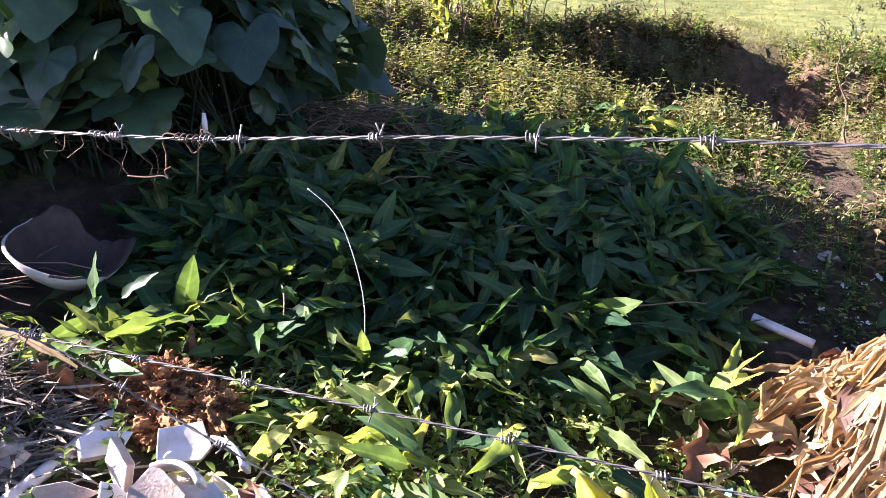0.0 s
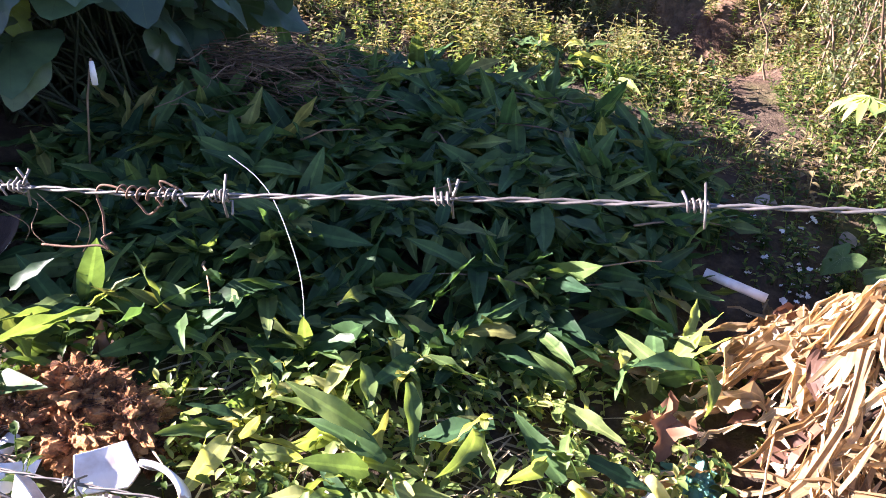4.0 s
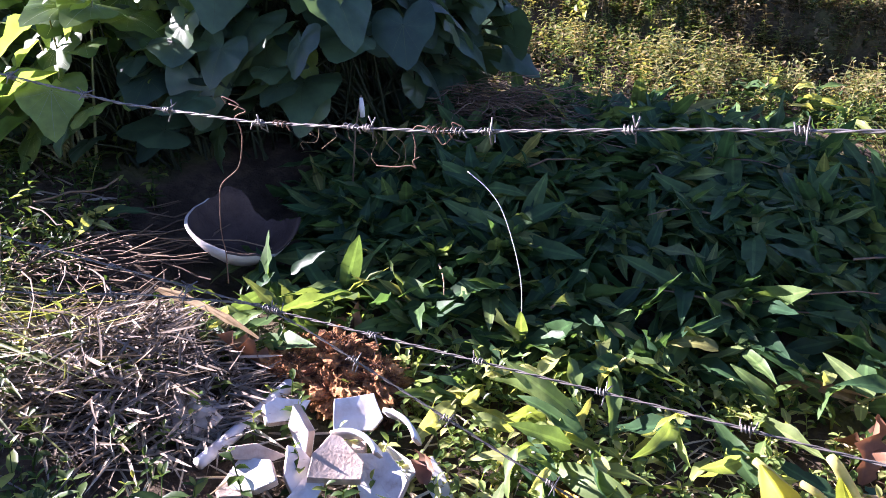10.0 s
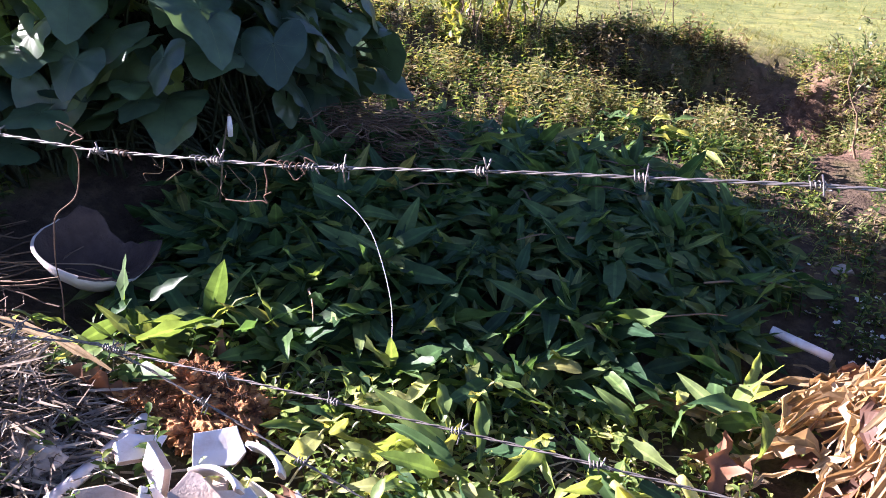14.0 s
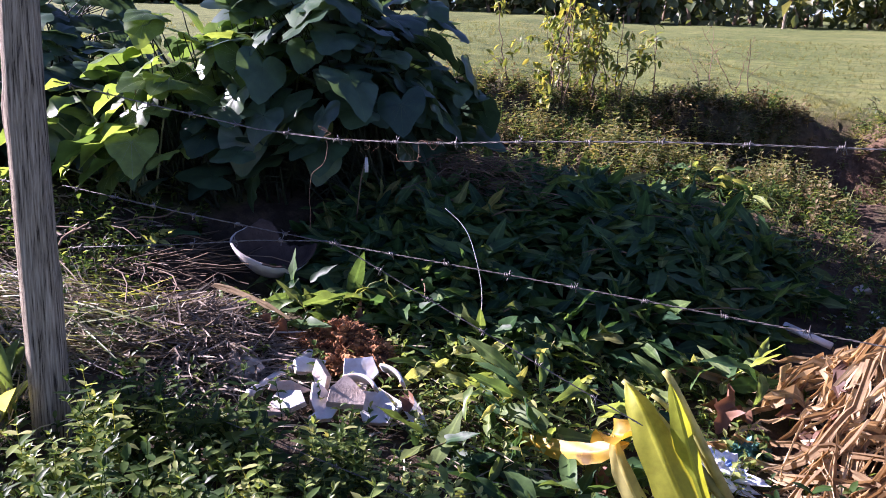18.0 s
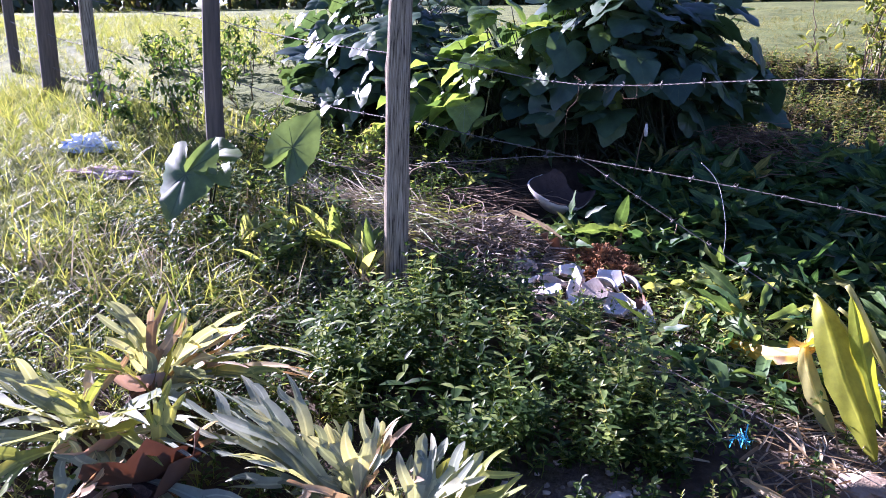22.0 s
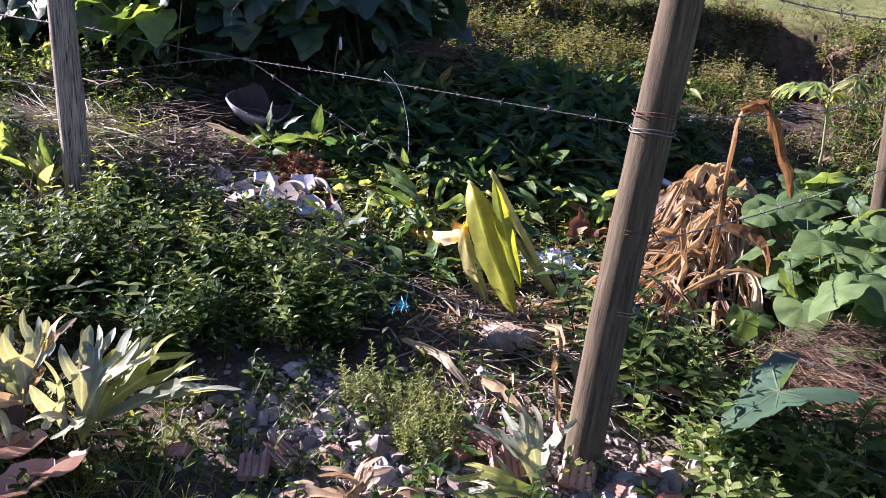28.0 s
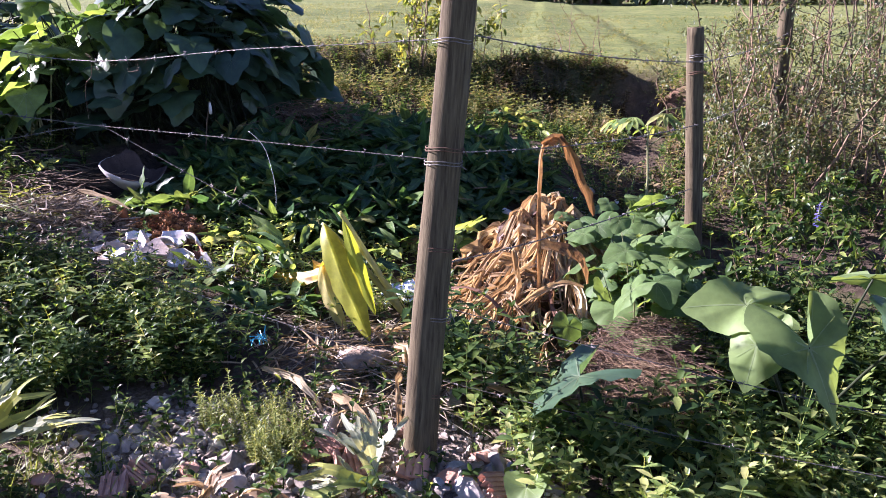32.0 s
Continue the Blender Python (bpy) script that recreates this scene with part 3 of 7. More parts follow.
# ---- fence ----
def post_mesh(name, r, h, mat, seed, sides=18, taper=0.12, knots=()):
    """A hewn round post from its base up, with flats, grooves and a worn top."""
    rnd = random.Random(seed)
    n = 34
    ph = [rnd.uniform(0, 6.28) for _ in range(8)]
    v, f = [], []
    for i in range(n + 1):
        s = i / n
        z = -0.25 + (h + 0.25) * s
        rr = r * (1 - taper * s) * (0.96 if i == n else 1)
        cx, cy = 0.012 * math.sin(z * 2.3 + ph[0]), 0.012 * math.sin(z * 1.9 + ph[1])
        for k in range(sides):
            a = 2 * math.pi * k / sides
            q = 1 + 0.045 * math.sin(2 * a + ph[2] + z * 0.5) + 0.03 * math.sin(5 * a + ph[3] + z * 0.7) + 0.022 * math.sin(9 * a + ph[4] + 0.6 * math.sin(z * 2)) + 0.012 * rnd.uniform(-1, 1)
            for ka, kz, kr in knots:
                d = ((a - ka + math.pi) % (2 * math.pi) - math.pi) ** 2 / 0.25 + ((z - kz) / 0.05) ** 2
                q += kr * math.exp(-d)
            v.append((cx + rr * q * math.cos(a), cy + rr * q * math.sin(a), z + (rnd.uniform(-0.006, 0.006) if i == n else 0)))
    for i in range(n):
        for k in range(sides):
            a, b = i * sides + k, i * sides + (k + 1) % sides
            f.append((a, b, b + sides, a + sides))
    v.append((0.0, 0.0, h + 0.004))
    for k in range(sides):
        f.append((n * sides + k, n * sides + (k + 1) % sides, len(v) - 1))
    return mesh_of(name, v, f, mat)


def fence_post(x, y, base, r, h, lean, mat, seed, label, ties=(), knots=()):
    """lean: drift in x and y per metre of height."""
    up = Vector((lean[0], lean[1], 1)).normalized()
    q = Vector((0, 0, 1)).rotation_difference(up).to_matrix().to_4x4()
    t = thing("fence_post", label, "fence post", "posts of the wire fence", Matrix.Translation((x, y, base)) @ q)
    part("post", post_mesh("post", r, h, mat, seed, knots=knots), t)
    rnd = random.Random(seed + 50)
    for z, rusty in ties:
        pts = []
        for k in range(30):
            a = 2 * math.pi * k / 14
            rr = r * (1 - 0.12 * z / h) * 1.07
            pts.append((rr * math.cos(a), rr * math.sin(a), z + 0.010 * (k / 14 - 1) + 0.003 * math.sin(3 * a)))
        e = Vector(pts[-1])
        pts += [e + Vector((rnd.uniform(-0.01, 0.01), -0.012, -0.012)), e + Vector((0.02, -0.02, -0.03))]
        part("wire_tie", mesh_of("wire_tie", *tube(pts, 0.0019, 5), M_RUST if rusty else M_WIRE), t, label="wire wound round the post")
    return t


fence_post(-1.45, 0.88, 0.20, 0.062, 1.75, (0.001, 0.067), M_POST_GREY, 3, "weathered grey wooden fence post, split and knotty, in weeds", knots=((3.6, 1.02, 0.22), (0.6, 0.5, 0.12)))
fence_post(1.023, 0.05, -0.14, 0.063, 1.90, (0.057, 0.072), M_POST_BROWN, 5, "brown treated round fence post leaning, in rubble", ties=((1.47, 0), (1.13, 1), (1.085, 0), (0.80, 1), (0.56, 0), (0.285, 1)))
fence_post(2.30, 2.07, 0.06, 0.050, 1.32, (-0.055, 0.03), M_POST_BROWN, 8, "short brown wooden fence post beside the thicket", ties=((1.17, 0), (1.08, 1)))
fence_post(3.35, 4.3, 0.35, 0.06, 1.5, (-0.02, 0.03), M_POST_BROWN, 9, "thin brown fence post half hidden in the thicket")
fence_post(-3.30, 1.42, 0.45, 0.058, 1.7, (-0.05, 0.09), M_POST_DARK, 11, "dark old fence post wrapped by weeds")
fence_post(-5.2, 1.85, 0.62, 0.055, 1.6, (-0.06, 0.02), M_POST_GREY, 12, "thin grey fence post on the grassy rise")
fence_post(-6.64, 2.30, 0.70, 0.085, 1.6, (0.0, 0.02), M_POST_DARK, 13, "thick dark fence post on the grassy rise")
fence_post(-8.81, 3.14, 0.82, 0.06, 1.6, (-0.05, 0.02), M_POST_DARK, 14, "thin dark fence post far along the rise")


def barb_mesh(rnd):
    """Four-pointed barb: a few turns round the strands along x, with cut ends sticking out."""
    pts = [(-0.008, 0.006, 0.010 * rnd.choice((1, -1)))]
    for k in range(22):
        a = 2 * math.pi * k / 6
        pts.append((-0.007 + 0.014 * k / 21, 0.0042 * math.cos(a), 0.0042 * math.sin(a)))
    pts.append((0.010, -0.007, 0.011 * rnd.choice((1, -1))))
    q = [(0.004, -0.012, 0.009), (0.004, 0.0, 0.006), (0.005, 0.012, -0.009)]
    return mesh_of("barb", *join([tube(pts, 0.0010, 4), tube(q, 0.0010, 4)]), M_WIRE)


BARBS = [barb_mesh(random.Random(k)) for k in range(4)]


def barbed_wire(pts, label, spacing=0.156, first=0.05, twist=0.055, r=0.0015, mat=None, seed=1):
    """Two strands twisted along a path, with a barb every so often."""
    rnd = random.Random(seed)
    P = [Vector(p) for p in pts]
    seg = [0.0]
    for a, b in zip(P, P[1:]):
        seg.append(seg[-1] + (b - a).length)
    total = seg[-1]

    def at(d):
        for i in range(len(P) - 1):
            if d <= seg[i + 1] or i == len(P) - 2:
                k = (d - seg[i]) / max(seg[i + 1] - seg[i], 1e-6)
                return P[i].lerp(P[i + 1], k), (P[i + 1] - P[i]).normalized()
    t = thing("barbed_wire", label, "barbed wire", "strands of the fence")
    n = max(8, int(total / 0.011))
    for side in (0, math.pi):
        line = []
        for i in range(n + 1):
            p, d = at(total * i / n)
            x = d.cross(Vector((0, 0, 1))).normalized()
            y = x.cross(d)
            a = side + 2 * math.pi * (total * i / n) / twist
            line.append(p + (x * math.cos(a) + y * math.sin(a)) * r * 1.15)
        part("strand", mesh_of("strand", *tube(line, r, 5), mat or M_WIRE), t)
    d = first
    while d < total - 0.02:
        p, w = at(d)
        m = Matrix.Translation(p) @ w.to_track_quat("X", "Z").to_matrix().to_4x4() @ Matrix.Rotation(rnd.uniform(0, 6.28), 4, "X")
        part("barb", rnd.choice(BARBS), t, m)
        d += spacing * rnd.uniform(0.95, 1.05)
    return t


def on_fence(s, z):
    """A place on the line from post A to post B, a little on its near side."""
    a, b = Vector((-1.45, 1.01, 0)), Vector((1.06, 0.25, 0))
    p = a.lerp(b, s)
    return Vector((p.x, p.y, z))


WIRE = "twisted grey barbed wire strung between wooden posts"
barbed_wire([on_fence(0.02, 1.315), on_fence(0.10, 1.292), on_fence(0.20, 1.262), on_fence(0.31, 1.232), on_fence(0.40, 1.226), on_fence(0.5, 1.239), on_fence(0.6, 1.266), on_fence(0.7, 1.288), on_fence(0.8, 1.302), on_fence(0.9, 1.315), on_fence(0.985, 1.33)], WIRE, first=0.075, seed=2, r=0.0011)
barbed_wire([on_fence(0.02, 1.0), on_fence(0.2, 0.975), on_fence(0.4, 0.958), on_fence(0.6, 0.952), on_fence(0.8, 0.940), on_fence(0.985, 0.930)], WIRE, first=0.06, seed=3, mat=M_WIRE_OLD, r=0.0010)
barbed_wire([on_fence(0.02, 0.80), on_fence(0.12, 0.845), on_fence(0.20, 0.88), on_fence(0.3, 0.93), on_fence(0.39, 0.962), on_fence(0.42, 0.94), on_fence(0.533, 0.827), on_fence(0.65, 0.712), on_fence(0.71, 0.655)], "slack broken barbed wire hanging down from its strand", seed=4, mat=M_WIRE_OLD, r=0.0010)
barbed_wire([on_fence(0.02, 0.42), on_fence(0.25, 0.35), on_fence(0.51, 0.287), on_fence(0.735, 0.21), on_fence(0.975, 0.115)], "low barbed wire sunk into the weeds", seed=5, mat=M_WIRE_OLD, r=0.0010)
# from post A along the rise to the left
D = Vector((-3.30, 1.42, 0))
LEFT = [(-1.50, 0.92), (-3.32, 1.52), (-5.25, 1.88), (-6.64, 2.30), (-8.85, 3.15)]
for k, (za, zd) in enumerate(((1.31, 1.46), (1.015, 1.10), (0.72, 0.80))):
    hs = [za, zd, zd + 0.16, zd + 0.24, zd + 0.36]
    pts = []
    for i in range(4):
        a, b = (*LEFT[i], hs[i]), (*LEFT[i + 1], hs[i + 1])
        pts += curve_pts(a, b, 0.02, 6)[: (7 if i == 3 else 6)]
    barbed_wire(pts, "barbed wire running along the grassy rise", spacing=0.16, seed=10 + k, mat=M_WIRE_OLD)
# from post B back to the short post and on into the thicket
for k, (za, zb, zc) in enumerate(((1.36, 1.20, 1.35), (0.95, 0.86, 0.95), (0.55, 0.5, 0.6))):
    pts = curve_pts((1.09, 0.29, za), (2.26, 2.06, zb), 0.03, 8)[:-1] + curve_pts((2.26, 2.06, zb), (3.33, 4.25, zc), 0.03, 8)
    barbed_wire(pts, "barbed wire running back towards the thicket", spacing=0.16, seed=20 + k, mat=M_WIRE_OLD)
# from post B on along the front
for k, (za, zb) in enumerate(((0.41, 0.22), (0.12, 0.02))):
    barbed_wire(curve_pts((1.08, 0.20, za), (3.4, -0.35 + 0.1 * k, zb), 0.04, 8), "low barbed wire in front of the weeds", spacing=0.16, seed=30 + k, mat=M_WIRE_OLD, r=0.0010)


def loose_wire(name, pts, r, mat, label, category="wire", sides=6):
    """A smooth bent wire through the given points."""
    P = [Vector(p) for p in pts]
    out = []
    for i in range(len(P) - 1):
        p0, p1, p2, p3 = P[max(i - 1, 0)], P[i], P[i + 1], P[min(i + 2, len(P) - 1)]
        for k in range(6):
            s = k / 6
            out.append(0.5 * ((2 * p1) + (p2 - p0) * s + (2 * p0 - 5 * p1 + 4 * p2 - p3) * s * s + (3 * p1 - p0 - 3 * p2 + p3) * s ** 3))
    out.append(P[-1])
    o = new(name, mesh_of(name, *tube(out, r, sides), mat))
    return tagged(o, label, category)

# ---- elephant-ear clumps ----
def taro_meshes(seed, n, lo, hi, **k):
    rnd = random.Random(seed)
    out = []
    for i in range(n):
        s = lo + (hi - lo) * i / max(n - 1, 1)
        out.append((s, heart_mesh(s, rnd, M_TARO, M_VEIN_DARK, rnd.uniform(0.25, 0.7), rnd.uniform(-0.10, 0.06), rnd.uniform(0.04, 0.11), 0.20)))
    return out


TARO = taro_meshes(21, 12, 0.13, 0.27)


def leaf_on_stalk(parent, foot, p, az, up, roll, mesh, r=0.007, mat=None):
    """One leaf on its arched stalk."""
    foot, p = Vector(foot), Vector(p)
    mid = foot.lerp(p, 0.55) + Vector((0, 0, 0.12 * (p - foot).length))
    pts = [foot.lerp(mid, s).lerp(mid.lerp(p, s), s) for s in (0, 0.2, 0.4, 0.6, 0.8, 1)]
    st = part("leaf_stalk", mesh_of("leaf_stalk", *tube(pts, [r * (1.5 - 0.9 * i / 5) for i in range(6)], 6), mat or M_STEM), parent)
    lf = part("leaf_blade", mesh, st, turn_to(p, up, az, roll))
    return st, lf


def taro_clump(cx, cy, rx, ry, h, n, seed, label, face=-math.pi / 2, sizes=TARO, keep=None):
    """A dome of overlapping leaves, the outer ones hanging, on stalks from the ground."""
    rnd = random.Random(seed)
    z0 = gz(cx, cy)
    t = thing("elephant_ear_plant", label, "plant", at=None)
    for i in range(n + n // 7):
        a = face + rnd.uniform(-2.3, 2.3) if rnd.random() < 0.8 else rnd.uniform(0, 6.28)
        e = math.asin(min(1, rnd.uniform(0.22, 1.0))) if i < n else rnd.uniform(0.02, 0.35)
        q = rnd.uniform(0.66, 1.08)
        p = Vector((cx + rx * q * math.cos(e) * math.cos(a), cy + ry * q * math.cos(e) * math.sin(a), 0))
        p.z = gz(p.x, p.y) * 0.5 + z0 * 0.5 + h * q * (0.12 + 0.88 * math.sin(e))
        if keep and not keep(p):
            continue
        up = -radians(rnd.gauss(36, 30)) * (1.2 - 0.85 * math.sin(e))
        foot = (cx + rnd.uniform(-0.6, 0.6) * rx, cy + rnd.uniform(-0.3, 0.6) * ry, z0 - 0.03)
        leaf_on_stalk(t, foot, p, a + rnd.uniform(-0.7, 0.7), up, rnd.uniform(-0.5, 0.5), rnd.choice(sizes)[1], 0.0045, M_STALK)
    return t


taro_clump(-1.27, 3.30, 0.80, 0.80, 1.24, 270, 31, "big elephant-ear clump with broad dark green leaves", keep=lambda p: not (p.x > -0.72 and p.z < 1.12 and p.y < 3.6) and not (-1.12 < p.x < -0.70 and p.y < 3.0 and 0.6 < p.z < 1.08) and not (-1.5 < p.x < -0.95 and p.y < 2.75 and p.z < 0.85))
# added dense leaves that keep the sun off the leaf heap
taro_clump(-1.1, 3.85, 0.72, 0.5, 1.12, 140, 35, "leaves added behind the elephant-ear clump to block the sun")
# lit copy of taro_leaf: sun on the clump's left is put into paler greens
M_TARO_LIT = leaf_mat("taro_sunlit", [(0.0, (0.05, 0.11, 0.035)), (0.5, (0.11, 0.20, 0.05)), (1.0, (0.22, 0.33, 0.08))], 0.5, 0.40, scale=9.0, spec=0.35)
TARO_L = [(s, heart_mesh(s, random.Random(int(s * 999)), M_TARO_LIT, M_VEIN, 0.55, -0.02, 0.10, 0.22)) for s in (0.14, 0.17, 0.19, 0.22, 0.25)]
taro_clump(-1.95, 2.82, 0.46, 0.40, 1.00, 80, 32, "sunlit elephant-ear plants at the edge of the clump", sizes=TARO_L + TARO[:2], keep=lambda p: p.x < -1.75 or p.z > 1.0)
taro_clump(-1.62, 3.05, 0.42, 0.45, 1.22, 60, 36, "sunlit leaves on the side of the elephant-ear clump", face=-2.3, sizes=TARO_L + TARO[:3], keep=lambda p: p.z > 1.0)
taro_clump(-3.05, 3.05, 1.0, 0.60, 0.70, 210, 34, "elephant-ear clump in shade behind the dark post")
taro_clump(-3.7, 3.9, 1.15, 0.7, 1.05, 120, 33, "second elephant-ear clump in shade behind the fence")

# ---- heap of cut branches with long leaves ----
def lance(k, n=8, lo=0.16, hi=0.27, flop=1.1, turn=0.5):
    """A long leaf, broadest below the middle, drawn out to a point."""
    q = random.Random(k)
    l = q.uniform(lo, hi)
    return blade(l, l * q.uniform(0.25, 0.33), n, lambda u: (math.sin(math.pi * min(1, 0.05 + 0.95 * u) ** 0.8) ** 0.8) * (1 - 0.25 * u), q.uniform(0.02, 0.28), q.uniform(-0.2, flop), 0.32, q.uniform(-turn, turn), q)


LANCE_V = [lance(k) for k in range(14)]
LANCE = [ribbed(mesh_of("leaf", *vf, M_MANGO)) for vf in LANCE_V]


def in_heap(x, y):
    """How high the heap stands over the ground, 0 outside it."""
    u, w = (x - 0.12) / 1.34, (y - 2.93 - 0.10 * x) / 1.05
    d = u * u + w * w
    return max(0.0, 1 - d * d)


def leaf_heap():
    rnd = random.Random(77)
    t = thing("leaf_heap", "heap of freshly cut branches with long dark green leaves", "leaf heap")
    tips, rest = [], []
    made = 0
    while made < 4000:
        x, y = rnd.uniform(-1.3, 1.6), rnd.uniform(1.5, 4.2)
        k = in_heap(x, y)
        if k <= 0.02 or rnd.random() > 0.35 + k or math.hypot(x - 1.24, y - 2.22) < 0.17 or math.hypot(x + 1.2, y - 2.2) < 0.30:
            continue
        hump = 0.8 + 0.2 * math.sin(x * 5.3 + 1.0) * math.sin(y * 6.1)
        base = Vector((x, y, gz(x, y) + 0.02 + 0.21 * hump * k ** 0.6 * rnd.uniform(0.3, 1.0)))
        # one branch tip: leaves in a whorl round a leaning axis
        az0, lean, n = rnd.uniform(0, 6.28), abs(rnd.gauss(0, 0.45)), rnd.randint(6, 10)
        for i in range(n):
            az = az0 + i * 2.4 + rnd.gauss(0, 0.25)
            back = rnd.uniform(0, 0.07)
            p = base - Vector((math.cos(az0), math.sin(az0), 0.15)) * back
            m = turn_to(p, max(-0.7, min(1.0, rnd.gauss(0.12, 0.28) + lean * math.cos(az - az0))), az, rnd.gauss(0, 0.55), rnd.choice((0.6, 0.8, 0.95, 1.0, 1.1)))
            (tips if y < 2.75 and len(tips) < 300 else rest).append(m)
            made += 1
    for m in tips:
        part("leaf", rnd.choice(LANCE), t, m)
    v, f = scatter(LANCE_V, [(rnd.randrange(14), m) for m in rest])
    ribbed(stuff("leaves", v, f, M_MANGO, "long dark green leaves of the heap", "", t).data)
    # bare twigs that show between the leaves
    for i in range(22):
        x, y = rnd.uniform(-0.7, 1.5), rnd.uniform(1.9, 3.5)
        z = gz(x, y) + 0.06 + 0.14 * in_heap(x, y)
        a, l = rnd.uniform(0, 6.28), rnd.uniform(0.15, 0.45)
        e = Vector((x + l * math.cos(a), y + l * math.sin(a), z + rnd.uniform(-0.03, 0.06)))
        part("twig", mesh_of("twig", *tube(curve_pts((x, y, z), e, -0.02, 5, 0.006, rnd), [0.005 - 0.0006 * k for k in range(6)], 5), M_TWIG), t)
    return t


leaf_heap()


# ---- low weeds ----
def sprig(rnd, h, n, ll, lw, spread=0.5):
    """A weed stem with pairs of leaves up to a rosette."""
    out = []
    bx, by = rnd.uniform(-0.3, 0.3) * h, rnd.uniform(-0.3, 0.3) * h
    stem = [(bx * s * s, by * s * s, h * s) for s in (0, 0.33, 0.66, 1)]
    out.append(tube(stem, [0.0022, 0.002, 0.0016, 0.001], 3, False))
    for i in range(n):
        s = 0.25 + 0.75 * (i / max(n - 1, 1))
        a = i * 2.4 + rnd.uniform(-0.4, 0.4)
        l = ll * (0.6 + 0.6 * math.sin(math.pi * min(1, s * 0.9))) * rnd.uniform(0.8, 1.2)
        v, f = blade(l, lw * l / ll, 3, fold=0.25, droop=rnd.uniform(0.1, 0.8), rnd=rnd)
        m = np.array(turn_to((bx * s * s, by * s * s, h * s), rnd.uniform(0.0, 0.8) * spread + 0.1 + 0.5 * (s > 0.9), a))
        out.append((v @ m[:3, :3].T + m[:3, 3], f))
    return join(out)


def bushy(rnd, h):
    """A bushy weed: leaves in crossed pairs up the stem and two side shoots, each ending in a star of small leaves."""
    out = []

    def shoot(foot, top, nodes, size):
        foot, top = Vector(foot), Vector(top)
        bow = Vector((rnd.uniform(-0.1, 0.1), rnd.uniform(-0.1, 0.1), 0)) * (top - foot).length
        line = [foot.lerp(top, q) + bow * q * (1 - q) for q in (0, 0.33, 0.66, 1)]
        out.append(tube(line, [0.0022, 0.0019, 0.0016, 0.001], 3, False))
        turn = rnd.uniform(0, 6.28)
        for i in range(nodes + 2):
            q = 0.3 + 0.7 * min(i / nodes, 1)
            p = foot.lerp(top, q) + bow * q * (1 - q)
            star = i >= nodes
            l = size * (0.75 + 0.45 * math.sin(math.pi * q)) * rnd.uniform(0.8, 1.15) * (0.75 if star else 1)
            for g in (0, math.pi):
                v, f = blade(l, l * rnd.uniform(0.34, 0.44), 3, fold=0.15, droop=rnd.uniform(0.1, 0.7), rnd=rnd)
                m = np.array(turn_to(p, rnd.uniform(0.6, 1.0) if star else rnd.uniform(0.1, 0.6), turn + g + rnd.gauss(0, 0.2)))
                out.append((v @ m[:3, :3].T + m[:3, 3], f))
            turn += math.pi / 2 if i < nodes else math.pi / 4
    tip = (rnd.uniform(-0.25, 0.25) * h, rnd.uniform(-0.25, 0.25) * h, h)
    size = rnd.uniform(0.052, 0.068)
    shoot((0, 0, 0), tip, 5, size)
    for _ in range(2):
        a, q = rnd.uniform(0, 6.28), rnd.uniform(0.25, 0.5)
        foot = (tip[0] * q, tip[1] * q, h * q)
        shoot(foot, (foot[0] + 0.3 * h * math.cos(a), foot[1] + 0.3 * h * math.sin(a), foot[2] + h * rnd.uniform(0.3, 0.5)), 2, size * 0.85)
    return join(out)


SPRIG = [bushy(random.Random(k), random.Random(k).uniform(0.18, 0.36)) for k in range(9)]
SMALL = [sprig(random.Random(k + 40), random.Random(k).uniform(0.05, 0.13), 7, 0.032, 0.016) for k in range(6)]
TUFT = []
for k in range(6):
    rr = random.Random(k + 70)
    TUFT.append(join([(lambda v, f, m: (v @ m[:3, :3].T + m[:3, 3], f))(*blade(rr.uniform(0.09, 0.24), rr.uniform(0.006, 0.011), 3, lambda s: 1 - 0.9 * s, 0.2, rr.uniform(0.3, 1.3), rnd=rr), np.array(turn_to((rr.uniform(-0.02, 0.02), rr.uniform(-0.02, 0.02), 0), rr.uniform(0.7, 1.4), rr.uniform(0, 6.28)))) for _ in range(8)]))


def sow(name, base, n, where, mat, label, category, seed, lo=0.7, hi=1.3, sink=0.01, extra=None):
    """Scatter n plants; where(rnd) gives x, y or None."""
    rnd = random.Random(seed)
    ms = []
    while len(ms) < n:
        q = where(rnd)
        if q is None:
            continue
        x, y = q
        z = gz(x, y) - sink + (extra(x, y) if extra else 0)
        ms.append((rnd.randrange(len(base)), Matrix.Translation((x, y, z)) @ Matrix.Rotation(rnd.uniform(0, 6.28), 4, "Z") @ Matrix.Rotation(rnd.gauss(0, 0.15), 4, "X") @ Matrix.Diagonal((*[rnd.uniform(lo, hi)] * 3, 1))))
    v, f = scatter(base, ms)
    return stuff(name, v, f, mat, label, category)


def disc(cx, cy, rx, ry):
    def pick(r):
        a, q = r.uniform(0, 6.28), math.sqrt(r.random())
        return cx + rx * q * math.cos(a), cy + ry * q * math.sin(a)
    return pick


def clumped(cx, cy, rx, ry, n, seed):
    """Points gathered round n centres in an ellipse."""
    rs = random.Random(seed)
    mid = [disc(cx, cy, rx, ry)(rs) for _ in range(n)]

    def pick(r):
        x, y = r.choice(mid)
        return x + r.gauss(0, 0.055), y + r.gauss(0, 0.055)
    return pick


def box(x0, x1, y0, y1, avoid=None):
    def pick(r):
        x, y = r.uniform(x0, x1), r.uniform(y0, y1)
        return None if avoid and avoid(x, y) else (x, y)
    return pick


